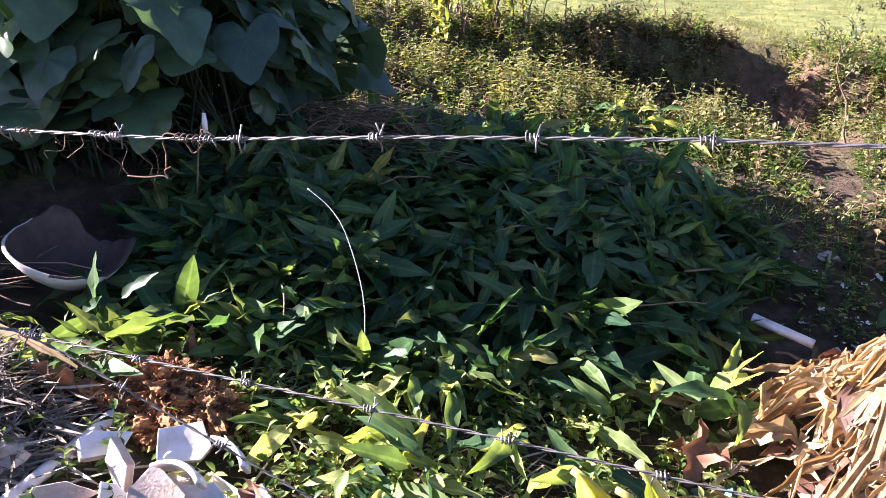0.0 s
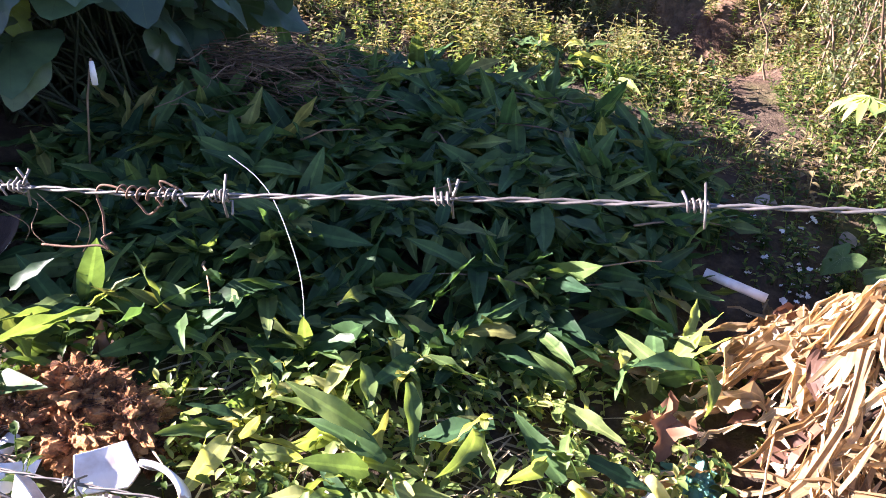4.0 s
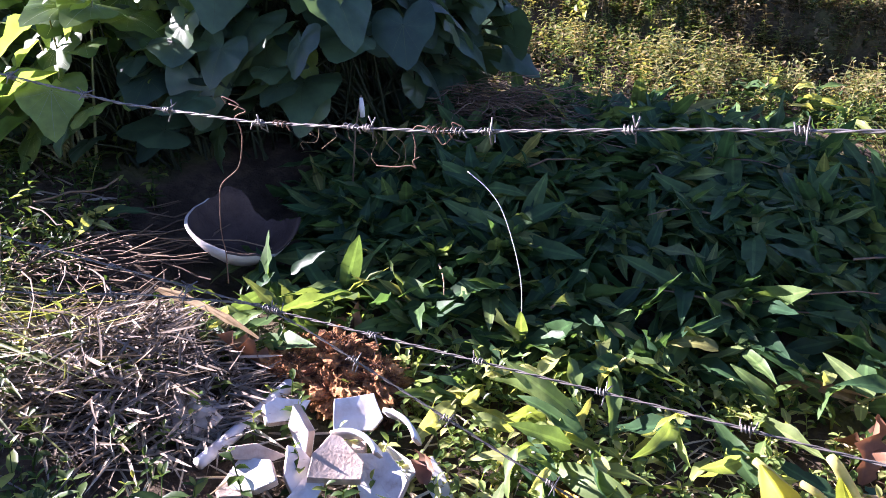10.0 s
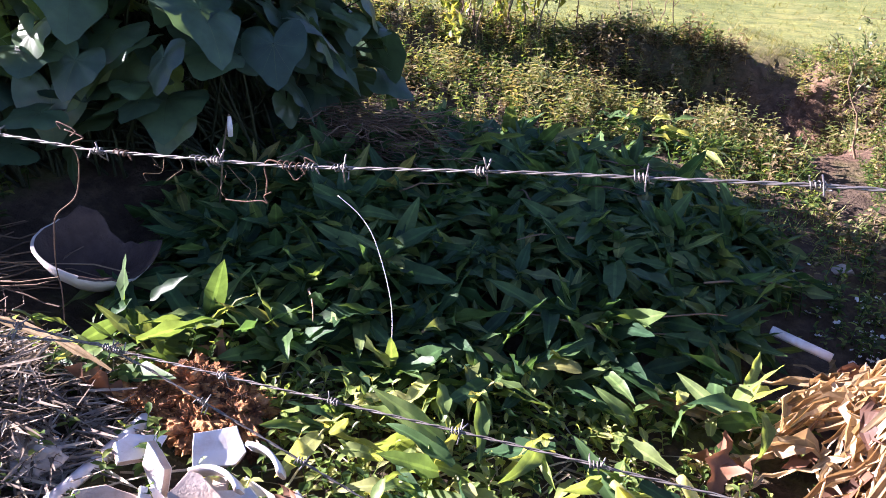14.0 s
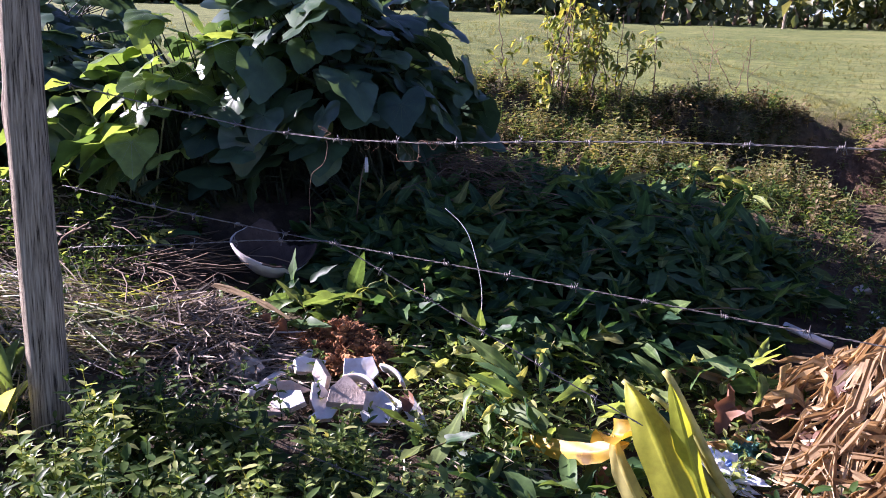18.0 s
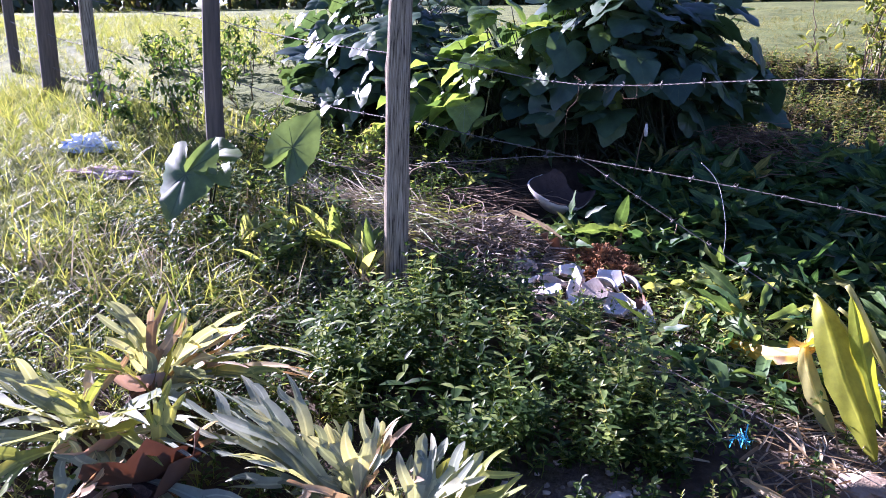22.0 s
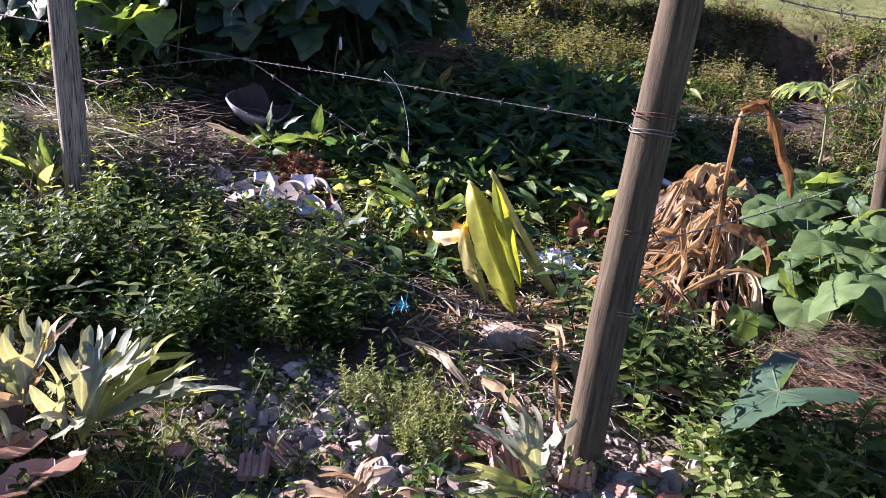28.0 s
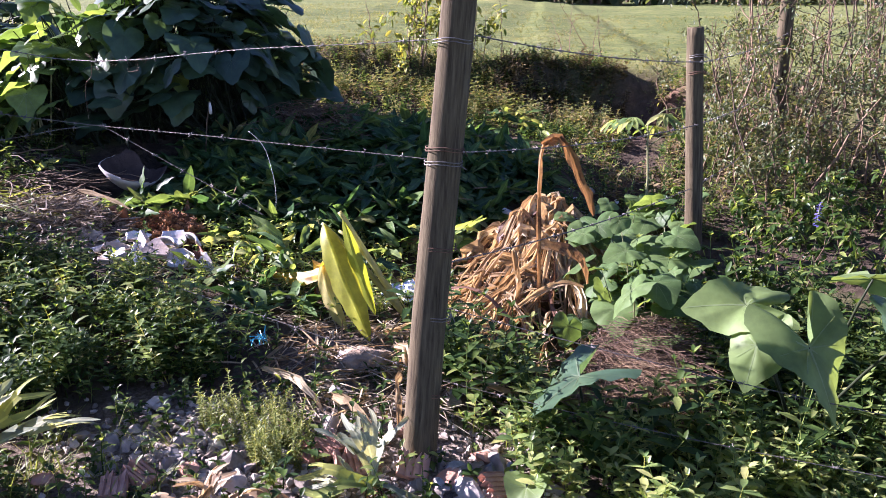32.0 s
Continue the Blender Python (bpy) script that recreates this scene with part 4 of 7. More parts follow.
def clear_of_heap(pick):
    """Keeps the ground before the dried heap and round the rootlet ball open."""
    def where(r):
        x, y = pick(r)
        return None if (1.0 < x < 1.78 and y > 0.72) or math.hypot(x - 1.85, y - 0.6) < 0.24 else (x, y)
    return where


def mound(x, y):
    d = ((x + 0.68) / 0.75) ** 2 + ((y - 0.55) / 0.42) ** 2
    return 0.05 * max(0.0, 1 - d)


sow("weed_patch", SPRIG, 150, clumped(-0.70, 0.45, 0.80, 0.50, 26, 5), M_WEED, "dense bushy weeds with small glossy leaves", "weeds", 1, 0.45, 1.0, extra=mound)
WEED = [mesh_of("weed_plant", v, f, M_WEED) for v, f in SPRIG]
rw, spot = random.Random(15), clumped(-0.66, 0.38, 0.82, 0.50, 34, 6)
for i in range(210):
    x, y = spot(rw)
    o = new("weed_plant", rw.choice(WEED))
    o.matrix_basis = Matrix.Translation((x, y, gz(x, y) - 0.01 + mound(x, y))) @ Matrix.Rotation(rw.uniform(0, 6.28), 4, "Z") @ Matrix.Rotation(rw.gauss(0, 0.15), 4, "X") @ Matrix.Diagonal((*[rw.uniform(0.45, 1.15) * (1 - 0.45 * float(smooth(-0.6, 0.0, x)))] * 3, 1))
    tagged(o, "small bushy weed with narrow bright green leaves", "weed", "weeds along the fence")
def on_path(x, y):
    """The trodden clay and the pit at its end."""
    return (y > 3.7 and abs(x - 1.85 - 0.26 * (y - 2.6)) < 0.16) if y < 4.5 else 2.12 < x < 2.72 and y < 6.3


sow("bank_herbs", SMALL, 1200, box(-1.2, 3.9, 4.1, 6.3, on_path), M_BANK, "sunlit half-dry herbs on the slope up to the pasture", "weeds", 34, 0.7, 1.4)
sow("fresh_growth", SMALL, 300, disc(0.15, 1.58, 0.8, 0.45), M_LIME, "bright small-leaved weeds among the cut shoots", "weeds", 21, 0.7, 1.3)
sow("weed_patch", SPRIG, 50, disc(-2.0, 0.5, 0.8, 0.55), M_WEED, "leafy weeds round the grey post", "weeds", 2, 0.3, 0.75)
sow("weed_patch", SPRIG, 270, clear_of_heap(disc(2.2, 0.75, 1.3, 0.75)), M_WEED, "tangled leafy weeds before the thicket", "weeds", 3, 0.7, 1.5)
sow("ground_weeds", SMALL, 1400, box(-1.2, 3.8, 4.0, 6.0, on_path), M_WEED, "low creeping weeds on the bank", "weeds", 4)
sow("ground_weeds", SMALL, 900, box(1.3, 3.8, 2.4, 4.6, on_path), M_WEED, "low creeping weeds beside the path", "weeds", 5)
sow("dry_growth", SMALL, 450, box(0.9, 2.3, 5.35, 6.15), M_HERB, "dry herbs hanging over the eroded bank", "weeds", 25, 0.8, 1.7)
sow("ground_weeds", SMALL, 350, box(0.1, 3.3, 5.5, 6.3, on_path), M_WEED, "green herbs along the eroded bank", "weeds", 26, 0.8, 1.5)
sow("ground_weeds", SMALL, 1500, box(-3.2, 2.0, -1.6, 2.0, lambda x, y: -0.15 < x < 1.6 and -0.5 < y < 0.25), M_WEED, "low weeds along the fence", "weeds", 6)
sow("grass", TUFT, 3300, box(-7.5, -1.75, -1.8, 2.3, lambda x, y: x > -3.0 and y > 0.35), M_GRASS, "sunlit tufts of grass on the rise", "grass", 7, 0.6, 1.5)
sow("grass", TUFT, 110, box(-0.7, 0.35, -1.0, -0.3), M_GRASS, "grass tufts at the edge of the rubble", "grass", 52, 0.4, 0.8)
sow("ground_weeds", SMALL, 120, box(-0.6, 1.7, -0.9, -0.3), M_WEED, "small weeds in front of the rubble", "weeds", 53, 0.6, 1.3)
sow("grass", TUFT, 550, box(-2.6, 0.3, -1.9, -0.1), M_GRASS, "grass tufts between the ferns", "grass", 17, 0.4, 0.9)
sow("dry_growth", SMALL, 500, box(-1.0, 3.8, 4.3, 6.3, on_path), M_HERB, "dry brown herbs on the bank", "weeds", 18, 0.8, 1.4)
sow("dry_growth", SMALL, 400, box(1.5, 4.2, 2.8, 5.6, on_path), M_HERB, "dry straw-coloured herbs beside the path", "weeds", 19, 0.8, 1.6)
sow("grass", TUFT, 4200, box(-3.5, 6.5, 6.0, 13.0), M_PASTURE, "short grazed pasture grass", "grass", 8, 0.2, 0.5)
sow("grass", TUFT, 3000, box(-8.0, 12.0, 12.0, 28.0), M_PASTURE, "rough tufts across the pasture", "grass", 20, 0.4, 0.9)
sow("grass", TUFT, 400, box(1.5, 4.2, 3.0, 5.8, on_path), M_GRASS, "grass beside the clay path", "grass", 9, 0.4, 0.9)
sow("ground_weeds", SMALL, 150, box(-0.1, 1.6, -0.5, 0.4), M_WEED, "small weeds growing up between the rubble", "weeds", 36, 0.6, 1.4)
FEATHER = [sprig(random.Random(k + 90), random.Random(k).uniform(0.10, 0.20), 34, 0.020, 0.006, 0.9) for k in range(5)]
sow("feathery_herb", FEATHER, 130, disc(0.42, 0.04, 0.22, 0.13), M_GRASS, "feathery light green herb in the rubble", "weeds", 37, 0.5, 0.95)
sow("feathery_herb", FEATHER, 70, disc(0.55, -0.12, 0.10, 0.08), M_GRASS, "feathery light green herb in the rubble", "weeds", 47, 0.5, 0.9)
# lime sprigs stand for sunlit weed tops; the light is in their colour
sow("weed_patch", SPRIG, 170, clear_of_heap(disc(2.2, 0.6, 1.2, 0.8)), M_LIME, "sunlit light green weeds before the thicket", "weeds", 38, 0.5, 1.1)
sow("ground_weeds", SMALL, 90, box(-2.6, -0.4, -1.5, -0.6), M_WEED, "low weeds in front of the ferns", "weeds", 39, 0.7, 1.4)
# sunlit tips of the weeds, put in as lighter-coloured sprigs
sow("weed_patch", SPRIG, 80, clumped(-0.70, 0.40, 0.80, 0.50, 34, 8), M_LIME, "bright sunlit weeds among the bushy ones", "weeds", 40, 0.5, 1.1, extra=mound)
sow("weed_patch", SPRIG, 90, clumped(1.95, -0.02, 0.6, 0.30, 16, 12), M_LIME, "bright sunlit weeds in front of the low wire", "weeds", 48, 0.5, 1.1)
sow("ground_weeds", SMALL, 420, box(-3.6, -1.7, 1.75, 2.9), M_WEED, "low weeds under the elephant ears", "weeds", 49, 0.8, 1.6)
sow("grass", TUFT, 900, box(0.0, 4.2, 5.95, 7.4), M_PASTURE, "turf along the edge of the pasture", "grass", 41, 0.3, 0.7)
sow("grass", TUFT, 2300, box(-15.0, -5.5, 1.0, 9.0), M_GRASS, "long sunlit grass across the rise", "grass", 42, 0.7, 1.5)
sow("grass", TUFT, 2600, box(-38.0, -14.0, 0.0, 16.0), M_GRASS, "long grass far across the rise", "grass", 54, 1.2, 2.2)
sow("bank_herbs", SPRIG, 260, clumped(1.2, 5.1, 2.2, 0.8, 60, 9), M_BANK, "taller tufts of herb on the slope", "weeds", 43, 0.5, 1.0)
sow("ground_weeds", SMALL, 260, box(-2.3, -1.0, -0.35, 0.55), M_WEED, "low weeds behind the ferns", "weeds", 44, 0.6, 1.3)
sow("dry_growth", TUFT, 140, box(-3.0, -1.5, -0.2, 1.2), M_STRAW, "dry straw tufts along the fence line", "weeds", 50, 0.8, 1.6)
sow("grass", TUFT, 260, box(-3.2, -1.6, 0.0, 1.3), M_GRASS, "green grass tufts along the fence line", "grass", 51, 0.8, 1.5)
sow("weed_patch", SPRIG, 80, box(-3.2, -1.75, 0.35, 1.25), M_WEED, "dark leafy weeds along the fence line", "weeds", 45, 0.5, 1.2)
sow("ground_weeds", SMALL, 260, box(-3.4, -1.75, 0.3, 2.1), M_WEED, "low dark weeds along the fence line", "weeds", 46, 0.7, 1.4)

# ---- stones, shards and litter ----
def rock_mesh(name, seed, size, mat, flat=0.7, cuts=5, sub=2, rough=0.12):
    """A broken stone: a ball cut by flat faces, then roughened; it rests on z = 0."""
    rnd = random.Random(seed)
    bm = bmesh.new()
    bmesh.ops.create_icosphere(bm, subdivisions=sub, radius=size / 2)
    planes = [(Vector((rnd.gauss(0, 1), rnd.gauss(0, 1), rnd.gauss(0, 1))).normalized(), size / 2 * rnd.uniform(0.30, 0.64)) for _ in range(cuts)]
    off = Vector((rnd.uniform(0, 50), 0, 0))
    for q in bm.verts:
        for n, d in planes:
            k = q.co.dot(n) - d
            if k > 0:
                q.co -= n * k
        q.co *= 1 + rough * noise.noise(q.co * (5 / size) + off)
        q.co.z *= flat
    low = min(q.co.z for q in bm.verts)
    for q in bm.verts:
        q.co.z -= low + size * 0.08
    me = bpy.data.meshes.new(name)
    bm.to_mesh(me)
    bm.free()
    me.materials.append(mat)
    me.polygons.foreach_set("use_smooth", [False] * len(me.polygons))
    return me


def shard_mesh(name, seed, w, h, thick, bend=0.0, n=7, mats=(None, None), outline=None, face_raw=False):
    """A broken plate in the xy plane, curved along x, with raw broken edges."""
    rnd = random.Random(seed)
    if outline is None:
        outline = []
        for i in range(n):
            a = 2 * math.pi * (i + rnd.uniform(-0.42, 0.42)) / n
            r = rnd.uniform(0.55, 1.08)
            outline.append((w / 2 * r * math.cos(a), h / 2 * r * math.sin(a)))
    edge = []
    for i, p in enumerate(outline):
        q = outline[(i + 1) % len(outline)]
        for k in range(3):
            s = k / 3
            j = 0.012 * min(w, h) if k else 0
            edge.append((p[0] + (q[0] - p[0]) * s + rnd.uniform(-j, j), p[1] + (q[1] - p[1]) * s + rnd.uniform(-j, j)))
    m = len(edge)
    v, f, idx = [], [], []
    up = lambda x, y, d: (x, y, bend * (x * x) / w * 2 + d)
    rings = (0.0, 0.45, 0.8, 0.97, 1.0)
    for side, d in ((0, thick / 2), (1, -thick / 2)):
        base = len(v)
        v.append(up(0, 0, d))
        for r in rings[1:]:
            lip = (r == 1.0) * thick * 0.12 * (-1 if side == 0 else 1)
            for x, y in edge:
                v.append(up(x * r, y * r, d + lip))
        for i in range(m):
            q = (base, base + 1 + i, base + 1 + (i + 1) % m)
            f.append(q if side == 0 else q[::-1])
            idx.append(1 if face_raw and side == 0 else 0)
        for j in range(len(rings) - 2):
            for i in range(m):
                a, b = base + 1 + j * m + i, base + 1 + j * m + (i + 1) % m
                q = (a, a + m, b + m, b)
                f.append(q if side == 0 else q[::-1])
                idx.append(1 if face_raw and side == 0 else 0)
    top, bot = 1 + (len(rings) - 2) * m, 1 + (len(rings) - 1) * m + 1 + (len(rings) - 2) * m
    for i in range(m):
        a, b = top + i, top + (i + 1) % m
        f.append((a, bot + i, bot + (i + 1) % m, b))
        idx.append(1)
    return mesh_of(name, v, f, None, False, list(mats), idx)


def lay(name, me, x, y, up, rx, ry, rz, label, category, group=""):
    """A thing of one mesh laid on the ground, up metres over it."""
    o = new(name, me)
    o.matrix_basis = pose(x, y, gz(x, y) + up, rx, ry, rz)
    return tagged(o, label, category, group)


# broken pot: a piece of a wide bowl, its hollow side up and turned to the path
def bowl_shard(r, depth, thick):
    """Hollow and outer faces of a bowl, broken off unevenly round its far side."""
    n, rings = 48, 9
    v, f, idx = [], [], []

    def reach(a):
        # a runs from +x anticlockwise; the true rim survives towards -x and -y
        whole = max(0.0, math.cos(a - 3.75)) ** 0.5
        torn = 0.80 + 0.30 * max(0, math.cos(a - 2.15)) ** 10 - 0.16 * max(0, math.cos(a - 1.55)) ** 14 + 0.10 * max(0, math.cos(a - 0.4)) ** 8 + 0.05 * math.sin(5 * a) + 0.02 * math.sin(17 * a + 1)
        return whole + (1 - whole) * torn
    for side in (0, 1):
        base = len(v)
        v.append((0, 0, -side * thick))
        for j in range(1, rings + 1):
            for i in range(n):
                a, q = 2 * math.pi * i / n, j / rings
                d = r * q * reach(a)
                h = depth * (q * reach(a)) ** 2.6
                v.append((d * math.cos(a) * (1 + side * 0.06), d * math.sin(a) * (1 + side * 0.06), h - side * thick * (1.2 - 0.9 * q) + side * 0.003 * math.sin(q * 40)))
        for i in range(n):
            t3 = (base, base + 1 + i, base + 1 + (i + 1) % n)
            f.append(t3 if side == 0 else t3[::-1])
            idx.append(side)
        for j in range(rings - 1):
            for i in range(n):
                a, b = base + 1 + j * n + i, base + 1 + j * n + (i + 1) % n
                q4 = (a, a + n, b + n, b)
                f.append(q4 if side == 0 else q4[::-1])
                idx.append(side)
    top, low = 1 + (rings - 1) * n, 1 + rings * n + 1 + (rings - 1) * n
    for i in range(n):
        f.append((top + i, low + i, low + (i + 1) % n, top + (i + 1) % n))
        idx.append(1 if math.cos(2 * math.pi * i / n - 3.6) > 0.55 else 0)
    return mesh_of("bowl_piece", v, f, None, True, [M_SLATE, M_POT_RIM], idx)


pot = thing("pottery_shard", "large dark piece of a broken pottery bowl, pale outside", "pottery")
part("bowl_piece", bowl_shard(0.200, 0.155, 0.022), pot)
pot.matrix_basis = Matrix.Translation((-1.225, 2.29, 0.365)) @ pose(0, 0, 0, 12, 8, 4)

# white sanitary-ware fragments
SH = [(0.17, 0.12, 0.018, 0.1, -0.591, 1.491, 0.1, 38, 8, 12, 0, 5),
      (0.07, 0.2, 0.022, 0.0, -0.697, 1.383, 0.08, 62, -25, -14, 0, 4),
      (0.09, 0.13, 0.018, 0.15, -0.668, 1.268, 0.07, 35, 20, 20, 0, 5),
      (0.17, 0.14, 0.03, 0.0, -0.578, 1.282, 0.1, 30, 6, 15, 1, 6),
      (0.17, 0.1, 0.018, 0.05, -0.779, 1.213, 0.05, 22, -6, -10, 0, 5),
      (0.18, 0.06, 0.022, 0.0, -0.78, 1.278, 0.07, 55, 10, 20, 1, 5),
      (0.2, 0.13, 0.02, 0.35, -0.468, 1.299, 0.06, 32, 12, -30, 0, 6),
      (0.1, 0.17, 0.018, 0.25, -0.443, 1.387, 0.06, 35, -25, 25, 0, 5),
      (0.16, 0.09, 0.018, 0.0, -0.78, 1.443, 0.06, 30, 10, 50, 0, 5),
      (0.08, 0.16, 0.016, 0.1, -0.335, 1.364, 0.05, 50, -30, 25, 0, 5),
      (0.12, 0.08, 0.018, 0.0, -0.808, 1.189, 0.03, 8, 10, 30, 1, 5),
      (0.13, 0.09, 0.018, 0.1, -0.633, 1.223, 0.05, 25, -12, 60, 0, 5),
      (0.11, 0.08, 0.018, 0.0, -0.555, 1.413, 0.06, 20, 12, -40, 1, 5)]
for k, (w, h, th, bd, x, y, up, rx, ry, rz, raw, n) in enumerate(SH):
    lay("porcelain_shard", shard_mesh("porcelain_shard", 60 + k, w * 1.15, h * 1.15, th * 1.25, bd + 0.08, n, (M_PORC, M_PORC_RAW), None, bool(raw)), x, y, up, rx, ry, rz, "broken white ware showing its brown unglazed back" if raw else "broken shard of white glazed sanitary ware with a raw edge", "porcelain shard", "smashed sanitary ware")


def rim_piece(r, arc, w, thick, seed):
    """A curved band of a basin's rim, thick at its rolled edge, broken at both ends."""
    q, n = random.Random(seed), 14
    v, f, idx = [], [], []
    for i in range(n + 1):
        a = arc * (i / n - 0.5)
        ww = w * (1 - 0.35 * abs(2 * i / n - 1) ** 3) * q.uniform(0.93, 1.05)
        sect = [(0, 0), (thick * 0.5, ww * 0.1), (thick * 0.45, ww), (-thick * 0.45, ww * 0.96), (-thick * 0.9, ww * 0.14), (-thick * 0.7, 0.0)]
        v += [((r + d) * math.sin(a), (r + d) * math.cos(a), -h) for d, h in sect]
    m = 6
    for i in range(n):
        for k in range(m):
            a, b = i * m + k, i * m + (k + 1) % m
            f.append((a, b, b + m, a + m))
            idx.append(1 if k in (2, 5) else 0)
    f += [tuple(range(m))[::-1], tuple(range(n * m, n * m + m))]
    return mesh_of("porcelain_shard", v, f, None, True, [M_PORC, M_PORC_RAW], idx + [1, 1])


# curved rim piece standing on edge
RIM = "curved rim piece of broken white ware"
lay("porcelain_shard", rim_piece(0.11, 1.5, 0.060, 0.010, 1), -0.571, 1.257, 0.10, 35, 0, -25, RIM, "porcelain shard", "smashed sanitary ware")
lay("porcelain_shard", rim_piece(0.12, 1.2, 0.065, 0.010, 2), -0.508, 1.353, 0.11, 30, 10, -40, RIM, "porcelain shard", "smashed sanitary ware")
bar = new("ceramic_bar", mesh_of("ceramic_bar", *tube(curve_pts((-0.924, 1.241, 0.229), (-0.819, 1.62, 0.235), 0.004, 6), [0.017, 0.018, 0.019, 0.020, 0.021, 0.022, 0.021], 8), M_PORC))
tagged(bar, "long white bar of broken ceramic leaning on the shards", "porcelain shard", "smashed sanitary ware")
tagged(new("pvc_offcut", mesh_of("pvc_offcut", *tube([(1.19, 2.34, 0.27), (1.36, 2.21, 0.235)], 0.017, 10), M_PORC)), "short white plastic offcut beside the dry heap", "offcut")


def crumpled(name, seed, sx, sy, sz, mat, amp=0.35, detail=4):
    """A crumpled sheet: a flattened ball with sharp folds."""
    rnd = random.Random(seed)
    bm = bmesh.new()
    bmesh.ops.create_icosphere(bm, subdivisions=detail, radius=0.5)
    off = Vector((seed * 3.1, 0, 0))
    for q in bm.verts:
        n = 0
        for k, a in ((4, 1.0), (9, 0.5), (18, 0.25)) + ((36, 0.3), (60, 0.2)) * (detail > 4):
            n += a * (abs(noise.noise(q.co * k + off)) * 2 - 0.5)
        q.co *= 1 + amp * n
        q.co.x, q.co.y, q.co.z = q.co.x * sx, q.co.y * sy, max(q.co.z, -0.25) * sz
    me = bpy.data.meshes.new(name)
    bm.to_mesh(me)
    bm.free()
    me.materials.append(mat)
    return me


def fibre_clump(x, y, up, sx, sy, sz, n, seed, name, label, mats=(M_FIBRE, M_FIBRE)):
    """A matted root clump: a lumpy core with loose fibres all over."""
    rnd = random.Random(seed)
    t = thing(name, label, "root clump", at=Matrix.Translation((x, y, gz(x, y) + up)))
    part("core", crumpled("core", seed, sx * 0.84, sy * 0.84, sz * 1.2, mats[0], 0.3), t, Matrix.Translation((0, 0, sz * 0.28)))
    pcs = []
    for i in range(n):
        a, e = rnd.uniform(0, 6.28), rnd.uniform(-0.1, 1.5)
        d = Vector((math.cos(e) * math.cos(a), math.cos(e) * math.sin(a), math.sin(e)))
        p = Vector((d.x * sx * 0.45, d.y * sy * 0.45, sz * 0.4 + d.z * sz * 0.45))
        q = p + d * rnd.uniform(-0.005, 0.018) + d.orthogonal().normalized() * rnd.uniform(-0.05, 0.05) + Vector((rnd.uniform(-0.04, 0.04), rnd.uniform(-0.04, 0.04), rnd.uniform(-0.03, 0.015)))
        pcs.append(tube([p, p.lerp(q, 0.5) + Vector((rnd.uniform(-0.012, 0.012), rnd.uniform(-0.012, 0.012), 0.006)), q], 0.0010, 3, False))
    stuff("loose_fibre", *join(pcs), mats[1], "loose fibres", "", t)
    return t


def matted_root(label):
    """A torn slab of root matting: several crumbling lumps side by side with short fibres on them."""
    q = random.Random(8)
    t = thing("coir_clump", label, "root clump")
    pcs = []
    for k, (x, y, z, sx, sy, sz) in enumerate(((-0.84, 1.70, 0.03, 0.17, 0.14, 0.11), (-0.72, 1.76, 0.04, 0.24, 0.20, 0.15), (-0.60, 1.72, 0.03, 0.20, 0.18, 0.13), (-0.70, 1.64, 0.02, 0.24, 0.14, 0.10), (-0.54, 1.66, 0.0, 0.16, 0.15, 0.08), (-0.86, 1.80, 0.02, 0.13, 0.12, 0.08))):
        me = crumpled("lump", 20 + k, sx, sy, sz, M_FIBRE, 0.55, 5)
        part("lump", me, t, pose(x, y, gz(x, y) + z, 0, 0, 40 * k))
        for i in range(320):
            a, e = q.uniform(0, 6.28), q.uniform(0.1, 1.5)
            d = Vector((math.cos(e) * math.cos(a), math.cos(e) * math.sin(a), math.sin(e)))
            p = Vector((x + d.x * sx * 0.46, y + d.y * sy * 0.46, gz(x, y) + z + d.z * sz * 0.5))
            w = p + Vector((q.gauss(0, 0.022), q.gauss(0, 0.022), q.gauss(-0.004, 0.012)))
            pcs.append(tube([p, p.lerp(w, 0.5) + Vector((q.gauss(0, 0.005), q.gauss(0, 0.005), 0.004)), w], 0.0008, 3, False))
    stuff("loose_fibre", *join(pcs), M_FIBRE, "loose fibres", "", t)
    return t


matted_root("torn red-brown matted root slab beside the white shards")
fibre_clump(-1.03, 1.40, -0.02, 0.22, 0.16, 0.11, 60, 9, "mortar_lump", "grey crumbling lump of mortar and roots", (M_STONE, M_TWIG))


def tangle(name, label, cx, cy, cz, rx, ry, rz, n, mat, seed, r=0.0022, length=0.35):
    """Interwoven dry stems heaped into a nest."""
    rnd = random.Random(seed)
    pcs = []
    for i in range(n):
        a, q = rnd.uniform(0, 6.28), math.sqrt(rnd.random())
        x, y = cx + rx * q * math.cos(a), cy + ry * q * math.sin(a)
        z = cz + rz * math.sqrt(max(0, 1 - q * q)) * rnd.uniform(0.2, 1)
        w, c = rnd.gauss(0, 0.7), rnd.uniform(-4, 4)
        p, pts = Vector((x, y, z)), []
        l = length * rnd.uniform(0.5, 1.3)
        for k in range(6):
            pts.append(p.copy())
            w += c * l / 6
            p = p + Vector((math.cos(w), math.sin(w), rnd.uniform(-0.35, 0.3))) * (l / 5)
        pcs.append(tube(pts, r * rnd.uniform(0.6, 1.3), 3, False))
    return stuff(name, *join(pcs), mat, label, "dry stems")


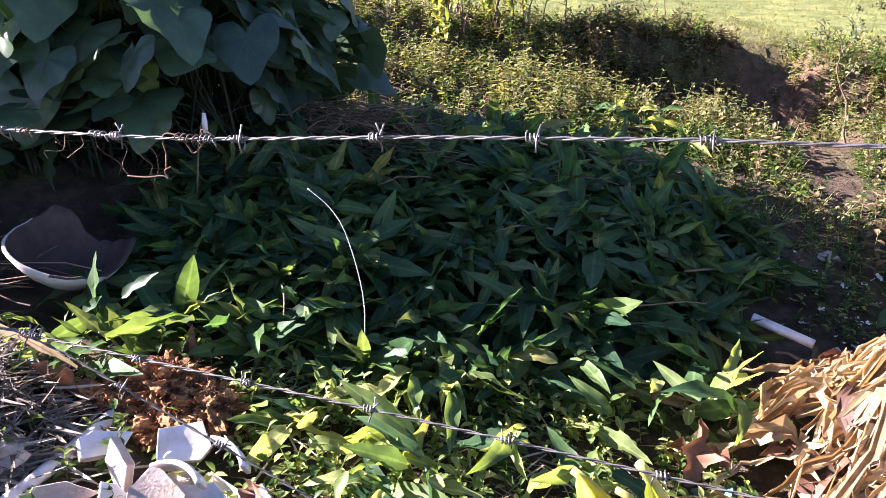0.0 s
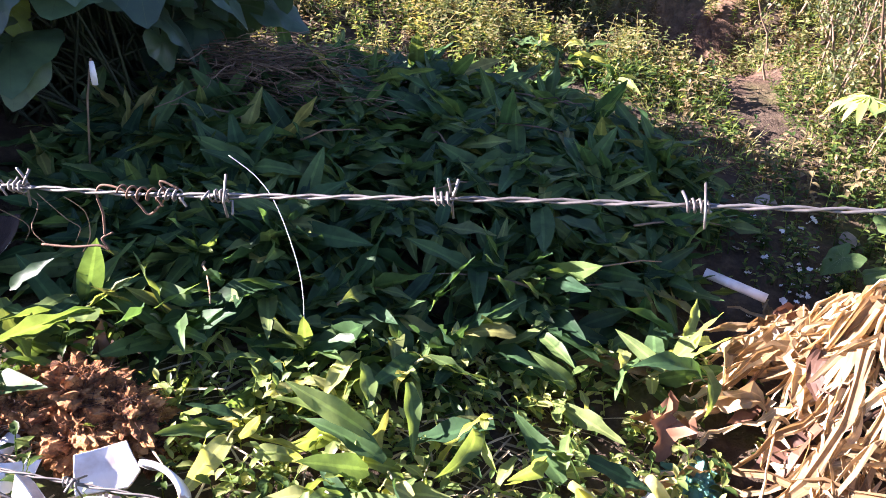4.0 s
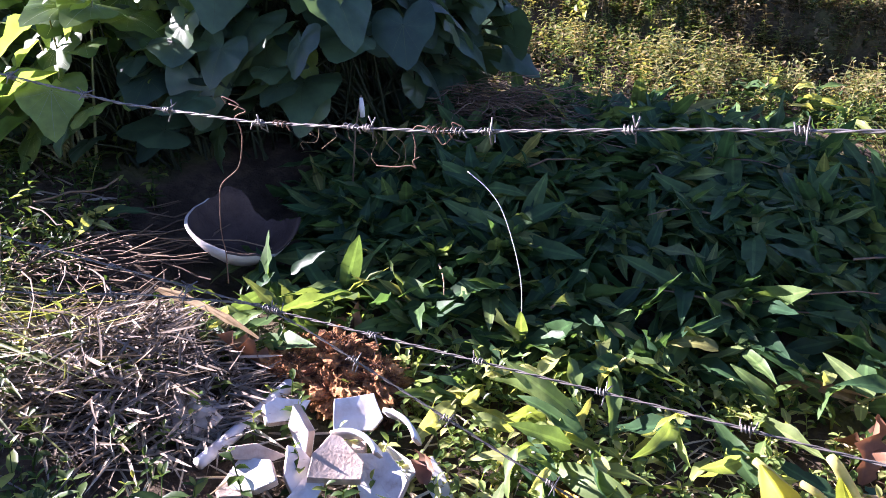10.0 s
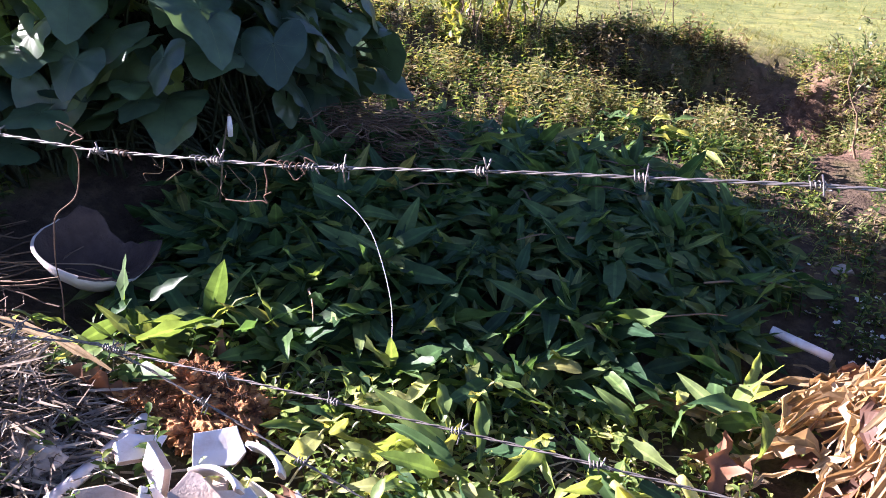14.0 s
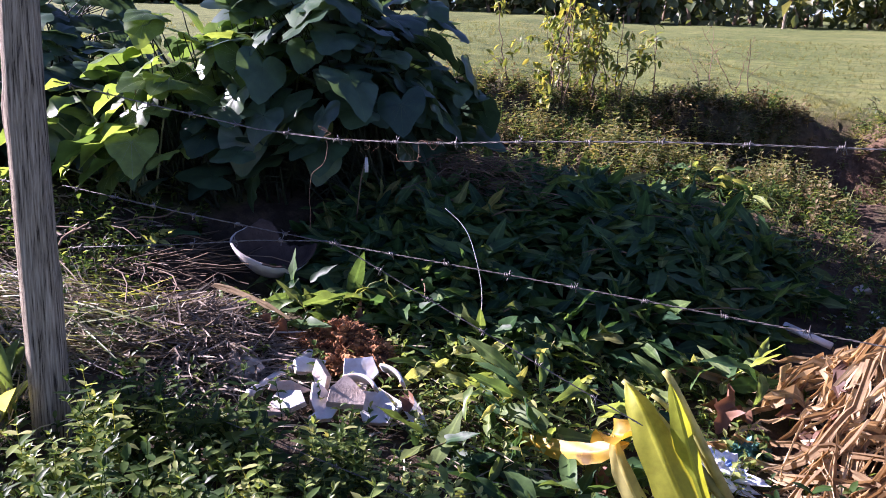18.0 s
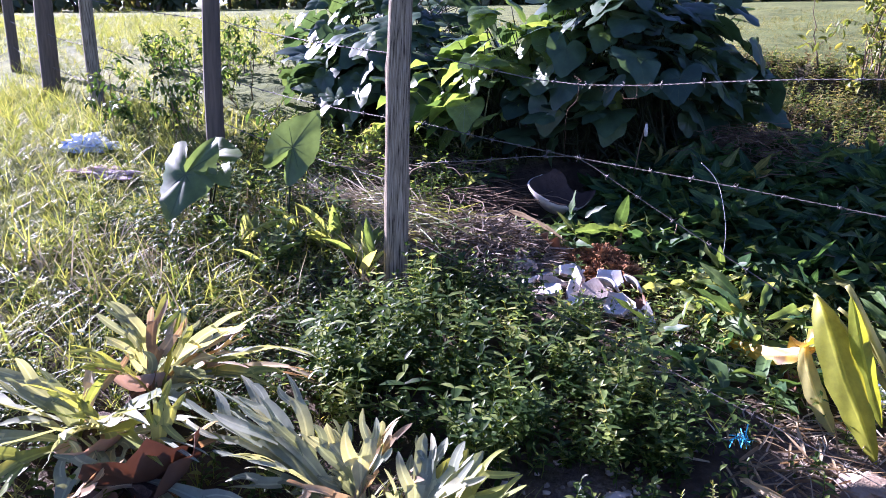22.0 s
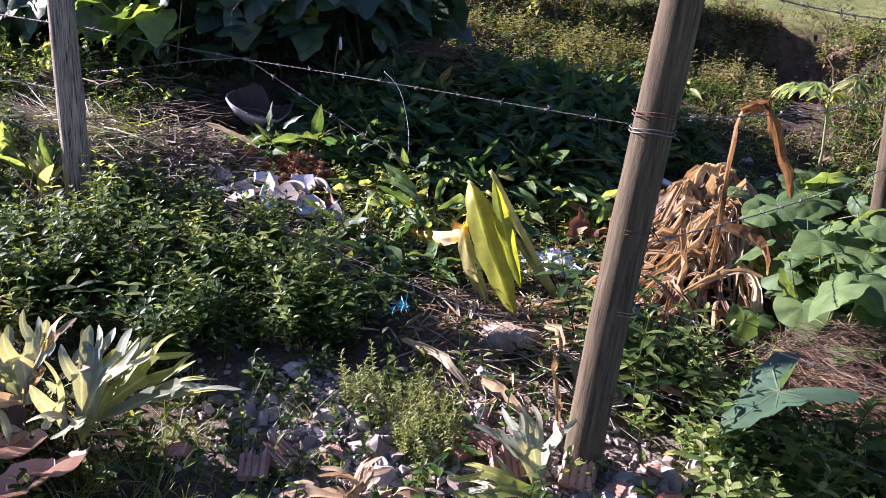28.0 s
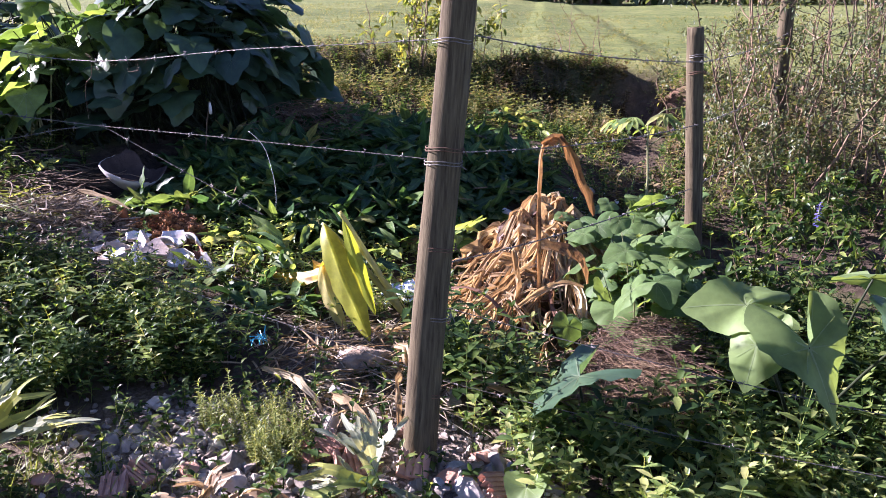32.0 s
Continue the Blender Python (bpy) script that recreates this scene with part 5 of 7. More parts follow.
M_GOLD_ROOT = solid_mat("golden_rootlet", [(0.2, (0.09, 0.055, 0.028)), (0.5, (0.20, 0.130, 0.065)), (0.8, (0.40, 0.29, 0.16))], 0.9, 20.0, 0.4, 0.002, per=0.7)
M_ROOT = solid_mat("dry_rootlet", [(0.2, (0.045, 0.027, 0.020)), (0.5, (0.11, 0.066, 0.040)), (0.8, (0.24, 0.155, 0.095))], 0.9, 20.0, 0.4, 0.002, per=0.7)
tangle("dry_vine_heap", "heap of dry brown vine stems against the clump", -0.46, 3.42, 0.58, 0.38, 0.26, 0.26, 420, M_TWIG, 3)
tangle("dry_vine_heap", "ball of reddish dry rootlets among the weeds", 1.83, 0.72, -0.12, 0.27, 0.26, 0.34, 1900, M_ROOT, 4, 0.0012, 0.17)
tangle("dry_vine_heap", "golden-brown dry rootlets hanging from the reddish ball", 1.82, 0.54, -0.16, 0.26, 0.20, 0.27, 1600, M_GOLD_ROOT, 14, 0.0010, 0.12)
tangle("dead_twigs", "dead twigs and stems under the clump", -2.0, 2.02, 0.40, 0.50, 0.33, 0.07, 130, M_TWIG, 5, 0.0032, 0.5)
tangle("dead_twigs", "dead stems at the foot of the brown post", 0.72, 0.62, -0.06, 0.50, 0.42, 0.07, 170, M_STRAW, 6, 0.0026, 0.35)
tangle("dead_twigs", "dead stems in the shade of the weeds", 1.55, 0.6, -0.12, 0.45, 0.35, 0.15, 120, M_TWIG, 7, 0.003, 0.4)

# rubble along the fence foot
ROCKS = [rock_mesh("stone", 100 + k, 0.060 + 0.011 * k, M_STONE, 0.7, 9, 2, 0.08) for k in range(6)]
BRICKS = [rock_mesh("brick_bit", 120 + k, 0.10, M_BRICK, 0.6, 7, 2, 0.04) for k in range(2)]
rnd = random.Random(12)


def place_stone(x, y, k=None, s=1.0, me=None, label="grey broken stone in the rubble", name="stone"):
    o = new(name, me or ROCKS[rnd.randrange(6) if k is None else k])
    o.matrix_basis = Matrix.Translation((x, y, gz(x, y))) @ Matrix.Rotation(rnd.uniform(0, 6.28), 4, "Z") @ Matrix.Rotation(rnd.uniform(-0.4, 0.4), 4, "X") @ Matrix.Diagonal((s * rnd.uniform(0.8, 1.3), s, s * rnd.uniform(0.8, 1.2), 1))
    return tagged(o, label, "stone", "rubble along the fence")


for x, y, k, s in ((1.20, -0.02, 5, 1.2), (1.30, 0.06, 4, 1.3), (1.22, -0.14, 5, 1.1), (1.40, 0.12, 5, 1.5), (1.08, 0.42, 5, 1.2), (0.66, 0.16, 4, 1.2), (0.45, 0.04, 3, 1.1), (-0.03, -0.18, 5, 0.95), (0.23, -0.09, 4, 1.2), (0.63, 0.33, 5, 1.0), (0.9, 0.36, 5, 0.9)):
    place_stone(x, y, k, s, label="large grey lump of rubble beside the brown post")
for i in range(280):
    x = rnd.gauss(0.36, 0.26) if i < 220 else rnd.uniform(0.9, 1.5)
    y = rnd.gauss(-0.14, 0.15) if i < 220 else rnd.gauss(-0.05, 0.14)
    if math.hypot(x - 1.023, y - 0.05) < 0.11:
        continue
    place_stone(x, y, None, rnd.uniform(0.35, 0.95))
for x, y in ((0.80, -0.10), (0.99, 0.03), (0.16, -0.34), (0.74, 0.02), (-0.1, -0.4), (1.32, -0.06), (0.86, -0.02), (1.14, -0.06), (1.22, 0.10), (0.62, -0.06), (0.30, -0.26), (0.92, 0.16), (0.52, 0.10)):
    place_stone(x, y, None, rnd.uniform(0.9, 1.3), BRICKS[rnd.randrange(2)], "chip of broken red brick in the rubble", "brick_bit")
M_CONC = solid_mat("grey_concrete", [(0.25, (0.13, 0.125, 0.12)), (0.5, (0.27, 0.26, 0.245)), (0.8, (0.45, 0.43, 0.40))], 0.92, 30.0, 0.6, 0.004, per=0.3)
M_CLAY = solid_mat("orange_brick", [(0.25, (0.34, 0.115, 0.045)), (0.7, (0.52, 0.22, 0.11))], 0.9, 22.0, 0.6, 0.006)
LUMPS = [rock_mesh("concrete_lump", 140 + k, 0.085 + 0.012 * k, M_CONC, 0.75, 11, 2, 0.10) for k in range(4)]
for x, y, k, s in ((1.14, 0.00, 3, 1.1), (1.11, -0.10, 1, 0.9), (1.20, -0.10, 2, 0.9), (1.27, 0.01, 1, 1.0), (1.34, 0.05, 0, 0.9), (1.02, -0.13, 0, 0.8), (0.52, -0.02, 2, 0.8), (0.40, -0.14, 1, 0.8), (0.22, -0.20, 0, 0.9), (0.74, 0.22, 1, 0.9), (1.30, -0.12, 0, 0.8)):
    place_stone(x, y, None, s, LUMPS[k], "angular grey lump of broken concrete in the rubble", "concrete_lump")
place_stone(1.035, -0.035, None, 0.7, rock_mesh("brick_bit", 150, 0.10, M_CLAY, 0.6, 9, 2, 0.05), "bright orange brick chip at the foot of the brown post", "brick_bit")
place_stone(0.66, 0.62, None, 1.5, rock_mesh("earth_lump", 151, 0.12, M_STONE, 0.6, 5, 2, 0.10), "rounded earthy lump among dry litter", "earth_lump")
for x, y in ((2.03, 2.78), (1.75, 3.0)):
    place_stone(x, y, 4, 1.2, label="pale stone beside the trodden path")


def tile_mesh(seed, nx=5, w=0.13, d=0.10):
    """A broken piece of grooved red building block: ridges along it, a ragged end."""
    q = random.Random(seed)
    prof = []
    for k in range(nx):
        x0 = -w / 2 + w * k / nx
        prof += [(x0, 0.016), (x0 + w / nx * 0.62, 0.016), (x0 + w / nx * 0.66, 0.011), (x0 + w / nx * 0.96, 0.011)]
    prof.append((w / 2, 0.016))
    n = len(prof)
    v = []
    for e in (-1, 1):
        rag = [q.uniform(-0.010, 0.010) for _ in range(n)]
        v += [(x, e * (d / 2 + rag[i] * (1 + e)), z) for i, (x, z) in enumerate(prof)] + [(x, e * (d / 2 + rag[i] * (1 + e)), -0.010) for i, (x, z) in enumerate(prof)]
    f = []
    for i in range(n - 1):
        a, b = i, i + n
        f += [(a, a + 1, a + 1 + 2 * n, a + 2 * n), (b, b + 2 * n, b + 1 + 2 * n, b + 1), (a, b, b + 1, a + 1), (a + 2 * n, a + 1 + 2 * n, b + 1 + 2 * n, b + 2 * n)]
    f += [(0, 2 * n, 3 * n, n), (n - 1, 2 * n - 1, 4 * n - 1, 3 * n - 1)]
    return mesh_of("tile_piece", v, f, M_BRICK, False)


for k, (x, y, rx, ry, rz) in enumerate(((0.80, -0.10, 28, 12, 30), (0.70, -0.02, 15, -10, 60), (0.17, -0.33, 25, 5, 75), (1.01, -0.06, 35, 20, 10), (1.30, -0.10, 20, -25, 120), (0.12, -0.40, 20, 0, 20))):
    lay("tile_piece", tile_mesh(k, 5 - k % 2, 0.105 - 0.012 * (k % 3), 0.085), x, y, 0.035, rx, ry, rz, "broken grooved red clay block among the rubble", "tile", "broken clay blocks")
lay("soil_clod", rock_mesh("soil_clod", 44, 0.26, solid_mat("dry_soil", [(0.3, (0.20, 0.14, 0.09)), (0.7, (0.40, 0.31, 0.21))], 0.95, 12.0, 0.8, 0.02), 0.5, 3, 3, 0.3), 0.66, 0.66, -0.02, 0, 0, 20, "dry clod of soil at the foot of the yellow leaf", "soil clod")


M_BAG = solid_mat("white_plastic", [(0.38, (0.10, 0.20, 0.55)), (0.46, (0.72, 0.76, 0.85)), (0.9, (0.82, 0.84, 0.88))], 0.35, 5.0, 0.15, 0.004)
M_TEAL = solid_mat("teal_net", [(0.3, (0.02, 0.10, 0.08)), (0.6, (0.06, 0.17, 0.14)), (0.85, (0.25, 0.36, 0.31))], 0.5, 20.0, 0.4, 0.004)
M_CYAN = solid_mat("blue_plastic", [(0.3, (0.02, 0.28, 0.42)), (0.7, (0.06, 0.45, 0.60))], 0.4, 20.0, 0.2, 0.003)
M_MAUVE = solid_mat("faded_cloth", [(0.3, (0.30, 0.14, 0.14)), (0.5, (0.42, 0.30, 0.36)), (0.75, (0.60, 0.52, 0.58))], 0.9, 7.0, 0.3, 0.004)
lay("plastic_bag", crumpled("plastic_bag", 2, 0.27, 0.19, 0.11, M_BAG, 0.6), 0.74, 1.43, 0.03, 0, 0, -20, "crumpled white plastic bag printed in blue", "plastic bag")
lay("net_bag", crumpled("net_bag", 3, 0.16, 0.14, 0.09, M_TEAL, 0.6), 0.90, 1.62, 0.02, 0, 0, 10, "crumpled teal net bag on the soil", "net bag")
lay("plastic_bag", crumpled("plastic_bag", 4, 0.32, 0.22, 0.14, M_BAG, 0.75), -4.34, 1.18, 0.03, 0, 0, 40, "crumpled white bag lying in the grass", "plastic bag")
lay("cloth_rag", crumpled("cloth_rag", 5, 0.42, 0.20, 0.07, M_MAUVE, 0.7), -3.85, 0.95, 0.015, 0, 0, 15, "faded mauve and brown rag in the grass", "rag")
rb = random.Random(5)
tagged(new("plastic_shreds", mesh_of("plastic_shreds", *join([blade(rb.uniform(0.04, 0.10), 0.006, 4, lambda s: 1.0, 0.1, rb.uniform(-1, 1.5), 0.5, rb.uniform(-2, 2), rb, rb.uniform(0, 1)) for _ in range(1)] + [(lambda vf, m: (vf[0] @ m[:3, :3].T + m[:3, 3], vf[1]))(blade(rb.uniform(0.04, 0.10), 0.007, 4, lambda s: 1.0, 0.1, rb.uniform(-1, 1.5), 0.5, rb.uniform(-2, 2), rb), np.array(turn_to((rb.uniform(-0.03, 0.03), rb.uniform(-0.02, 0.02), rb.uniform(0, 0.02)), rb.uniform(-0.2, 0.9), rb.uniform(0, 6.28)))) for _ in range(22)]), M_CYAN)), "shreds of bright blue plastic on the weeds", "plastic scrap", kind="stuff").matrix_basis = pose(0.28, 0.48, 0.12) @ Matrix.Scale(0.6, 4)

# plant label on a stick
tag_t = thing("plant_label", "small white plastic label on a thin stick", "label")
part("stick", mesh_of("stick", *tube([(-0.93, 2.74, 0.50), (-0.91, 2.76, 0.74), (-0.885, 2.775, 0.87)], 0.004, 5), M_TWIG), tag_t)
part("plate", mesh_of("plate", *tube([(-0.88, 2.765, 0.785), (-0.88, 2.762, 0.82), (-0.882, 2.765, 0.862)], [0.011, 0.012, 0.008], 6), M_PORC), tag_t)

# ---- loose wires ----
loose_wire("thin_wire", [(-0.18, 1.94, 0.17), (-0.17, 1.99, 0.30), (-0.18, 2.03, 0.45), (-0.235, 2.08, 0.62), (-0.29, 2.11, 0.70), (-0.364, 2.134, 0.755)], 0.0014, M_PALE_WIRE, "thin bent pale wire standing out of the leaves")
loose_wire("rusty_wire", [on_fence(0.385, 1.247), on_fence(0.395, 1.240), on_fence(0.388, 1.230), on_fence(0.391, 1.210), on_fence(0.387, 1.165), on_fence(0.374, 1.135), on_fence(0.371, 1.105), on_fence(0.3695, 1.065), on_fence(0.371, 1.030), on_fence(0.370, 0.985)], 0.0009, M_RUST, "kinked rusty wire hanging from the top strand")
loose_wire("rusty_wire", [on_fence(0.383, 1.247), on_fence(0.381, 1.255), on_fence(0.385, 1.253), on_fence(0.391, 1.247), on_fence(0.388, 1.240)], 0.0009, M_RUST, "small rusty wire loop over the top strand")
loose_wire("rusty_hook", [on_fence(0.512, 1.247), on_fence(0.507, 1.251), on_fence(0.508, 1.240), on_fence(0.503, 1.225), on_fence(0.500, 1.232), on_fence(0.496, 1.241), on_fence(0.490, 1.243), on_fence(0.488, 1.235), on_fence(0.489, 1.221), on_fence(0.4885, 1.205)], 0.0009, M_RUST, "rusty wire hook twisted under the strand")
loose_wire("rusty_hook", [on_fence(0.491, 1.207), on_fence(0.4875, 1.201), on_fence(0.489, 1.193), on_fence(0.486, 1.195), on_fence(0.478, 1.191), on_fence(0.4685, 1.190)], 0.0009, M_RUST, "kinked end of the rusty hook")
along = (on_fence(1, 0) - on_fence(0, 0)).normalized()
across = along.cross(Vector((0, 0, 1)))
for k, (s0, l, turns, rr) in enumerate(((0.452, 0.022, 3, 0.0036), (0.495, 0.030, 4, 0.0042), (0.507, 0.016, 3, 0.0040), (0.412, 0.022, 3, 0.0036))):
    c = on_fence(s0, 1.226 + 0.15 * (s0 - 0.40))
    pts = [c + along * l * u + across * rr * math.cos(turns * 6.28 * u) + Vector((0, 0, rr * math.sin(turns * 6.28 * u))) for u in np.linspace(0, 1, turns * 7)]
    pts += [pts[-1] + along * 0.004 + Vector((0, 0, -0.006))]
    loose_wire("wire_knot", pts, 0.0009, M_RUST if k % 2 else M_WIRE, "rusty binding wire wound round the strand" if k % 2 else "grey binding wire wound round the strand")
for k in range(7):
    rk = random.Random(k + 30)
    c = on_fence(0.43 + 0.008 * k, 1.231)
    e = c + Vector((rk.uniform(-0.02, 0.05), rk.uniform(-0.01, 0.01), -rk.uniform(0.015, 0.05)))
    loose_wire("root_hair", [c, c.lerp(e, 0.4) + Vector((rk.uniform(-0.012, 0.012), 0, rk.uniform(-0.01, 0.01))), c.lerp(e, 0.7) + Vector((rk.uniform(-0.012, 0.012), 0, 0)), e], 0.0004, M_TWIG, "dry tendril caught on the wire", "tendril", 3)

# ---- light leaves at the front of the heap, sunlight put into their green ----
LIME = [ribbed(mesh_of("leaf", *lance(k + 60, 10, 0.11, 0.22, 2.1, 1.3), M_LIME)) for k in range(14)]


def leafy_shoot(x, y, n, seed, label, up=0.05, spread=0.10, tilt=(0.16, 0.36), meshes=None, lean=(0, 0)):
    """A cut shoot: a short woody stem with a whorl of long leaves."""
    rs = random.Random(seed)
    z = gz(x, y)
    t = thing("leafy_shoot", label, "cut shoot", "cut shoots on the heap")
    tip = Vector((x + lean[0], y + lean[1], z + up + 0.08))
    foot = Vector((x - lean[0] + rs.uniform(-0.06, 0.06), y - lean[1] + 0.08, z + 0.01))
    part("stem", mesh_of("stem", *tube(curve_pts(foot, tip, -0.02, 5), [0.006, 0.0055, 0.005, 0.0045, 0.004, 0.003], 5), M_STEM), t)
    for i in range(int(n * 1.4)):
        a = i * 2.4 + rs.gauss(0, 0.4)
        s = rs.uniform(0.0, 1.0)
        p = foot.lerp(tip, s) + Vector((rs.gauss(0, 0.035), rs.gauss(0, 0.035), rs.uniform(-0.02, 0.02)))
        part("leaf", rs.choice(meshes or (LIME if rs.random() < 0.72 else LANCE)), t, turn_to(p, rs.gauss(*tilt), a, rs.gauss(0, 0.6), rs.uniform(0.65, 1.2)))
    return t


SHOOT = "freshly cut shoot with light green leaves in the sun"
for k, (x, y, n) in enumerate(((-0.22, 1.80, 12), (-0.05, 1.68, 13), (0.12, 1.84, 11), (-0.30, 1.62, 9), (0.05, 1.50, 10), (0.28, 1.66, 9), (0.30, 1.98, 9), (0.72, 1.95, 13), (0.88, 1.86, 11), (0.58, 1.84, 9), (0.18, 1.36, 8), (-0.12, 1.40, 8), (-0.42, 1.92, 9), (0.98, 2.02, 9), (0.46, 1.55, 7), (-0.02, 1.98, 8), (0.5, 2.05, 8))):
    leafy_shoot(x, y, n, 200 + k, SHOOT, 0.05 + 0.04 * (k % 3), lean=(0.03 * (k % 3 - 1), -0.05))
for k, (x, y, n) in enumerate(((1.05, 4.42, 9), (1.25, 4.28, 10), (1.42, 4.1, 6))):
    leafy_shoot(x, y, n, 240 + k, "pale, sunlit wilted shoot lying at the foot of the bank", 0.10)
for k, (x, y, n) in enumerate(((-1.12, 1.84, 5), (-1.00, 1.76, 5), (-1.32, 1.90, 4), (-1.85, 2.15, 7))):
    leafy_shoot(x, y, n, 250 + k, "sunlit green shoot beside the potsherd", 0.03, tilt=(0.1, 0.25))
for k, (x, y, n) in enumerate(((0.02, 1.14, 7), (0.25, 1.05, 8), (-0.12, 1.05, 7), (0.42, 1.22, 6), (0.1, 0.86, 6), (-0.25, 1.16, 6))):
    leafy_shoot(x, y, n, 260 + k, "dark green cut shoot lying in the weeds", 0.02, tilt=(0.1, 0.25), meshes=LANCE)

for k, (x, y, n) in enumerate(((-1.02, 2.02, 9), (-0.80, 2.06, 10), (-0.58, 1.98, 9), (-0.95, 1.86, 7), (-1.10, 2.22, 7), (-0.70, 2.22, 10), (-0.45, 2.10, 8))):
    leafy_shoot(x, y, n, 280 + k, "dark green cut branch at the edge of the heap", 0.05, tilt=(0.25, 0.35), meshes=LANCE)

def spline(pts, n=14):
    P = [Vector(p) for p in pts]
    out = []
    for j in range(n):
        u = j / (n - 1) * (len(P) - 1)
        i = min(int(u), len(P) - 2)
        s = u - i
        p0, p1, p2, p3 = P[max(i - 1, 0)], P[i], P[i + 1], P[min(i + 2, len(P) - 1)]
        out.append(0.5 * ((2 * p1) + (p2 - p0) * s + (2 * p0 - 5 * p1 + 4 * p2 - p3) * s * s + (3 * p1 - p0 - 3 * p2 + p3) * s ** 3))
    return out


# ---- heap of dried stalks and leaves ----
DRY = [mesh_of("dry_leaf", *blade(random.Random(k + 80).uniform(0.34, 0.60), random.Random(k + 81).uniform(0.030, 0.055) if k % 3 else 0.065, 16, lambda s: (0.45 + 0.55 * math.sin(math.pi * s)) * (1 - 0.4 * s) * (1 + 0.2 * math.sin(23 * s)), 0.8, random.Random(k + 82).uniform(0.3, 1.8), 0.6, random.Random(k + 83).uniform(-2.4, 2.4), random.Random(k)), M_DRY) for k in range(10)]
M_TAWNY = leaf_mat("tawny_leaf", [(0.0, (0.150, 0.078, 0.034)), (0.5, (0.260, 0.150, 0.066)), (1.0, (0.400, 0.265, 0.135))], 0.3, 0.7, (1.2, 1.0, 0.7), blotch=((0.09, 0.055, 0.035), 0.52), scale=14.0, spec=0.15)


def ribbon(pts, widths, mat, name, seed, curl=0.5):
    """A long dry leaf along a path: shrivelled into lengthwise creases, with torn edges."""
    P = [Vector(p) for p in pts]
    rs = random.Random(seed)
    v, f = [], []
    crease = [rs.uniform(-0.22, 0.22) for _ in range(5)]
    roll = rs.uniform(-0.6, 0.6)
    for i, p in enumerate(P):
        d = (P[min(i + 1, len(P) - 1)] - P[max(i - 1, 0)]).normalized()
        x = d.cross(Vector((0.3, -1, 0.2))).normalized()
        y = x.cross(d)
        roll += rs.gauss(0, 0.16)
        x, y = x * math.cos(roll) + y * math.sin(roll), y * math.cos(roll) - x * math.sin(roll)
        for k in range(5):
            u = k / 2 - 1
            w = widths[i] * (rs.uniform(0.75, 1.2) if k in (0, 4) else 1)
            v.append(p + x * u * w / 2 + y * widths[i] * (abs(u) * curl * 0.28 + crease[k] + rs.uniform(-0.09, 0.09)))
        crease = [c * 0.8 + rs.gauss(0, 0.07) for c in crease]
    for i in range(len(P) - 1):
        for k in range(4):
            a = i * 5 + k
            f.append((a, a + 1, a + 6, a + 5))
    me = mesh_of(name, v, f, mat, False)
    at = me.attributes.new("rib", "FLOAT", "POINT")
    at.data.foreach_set("value", ([0.0, 0.86, 0.2, 0.9, 0.0] * len(P))[:len(me.vertices)])
    return me


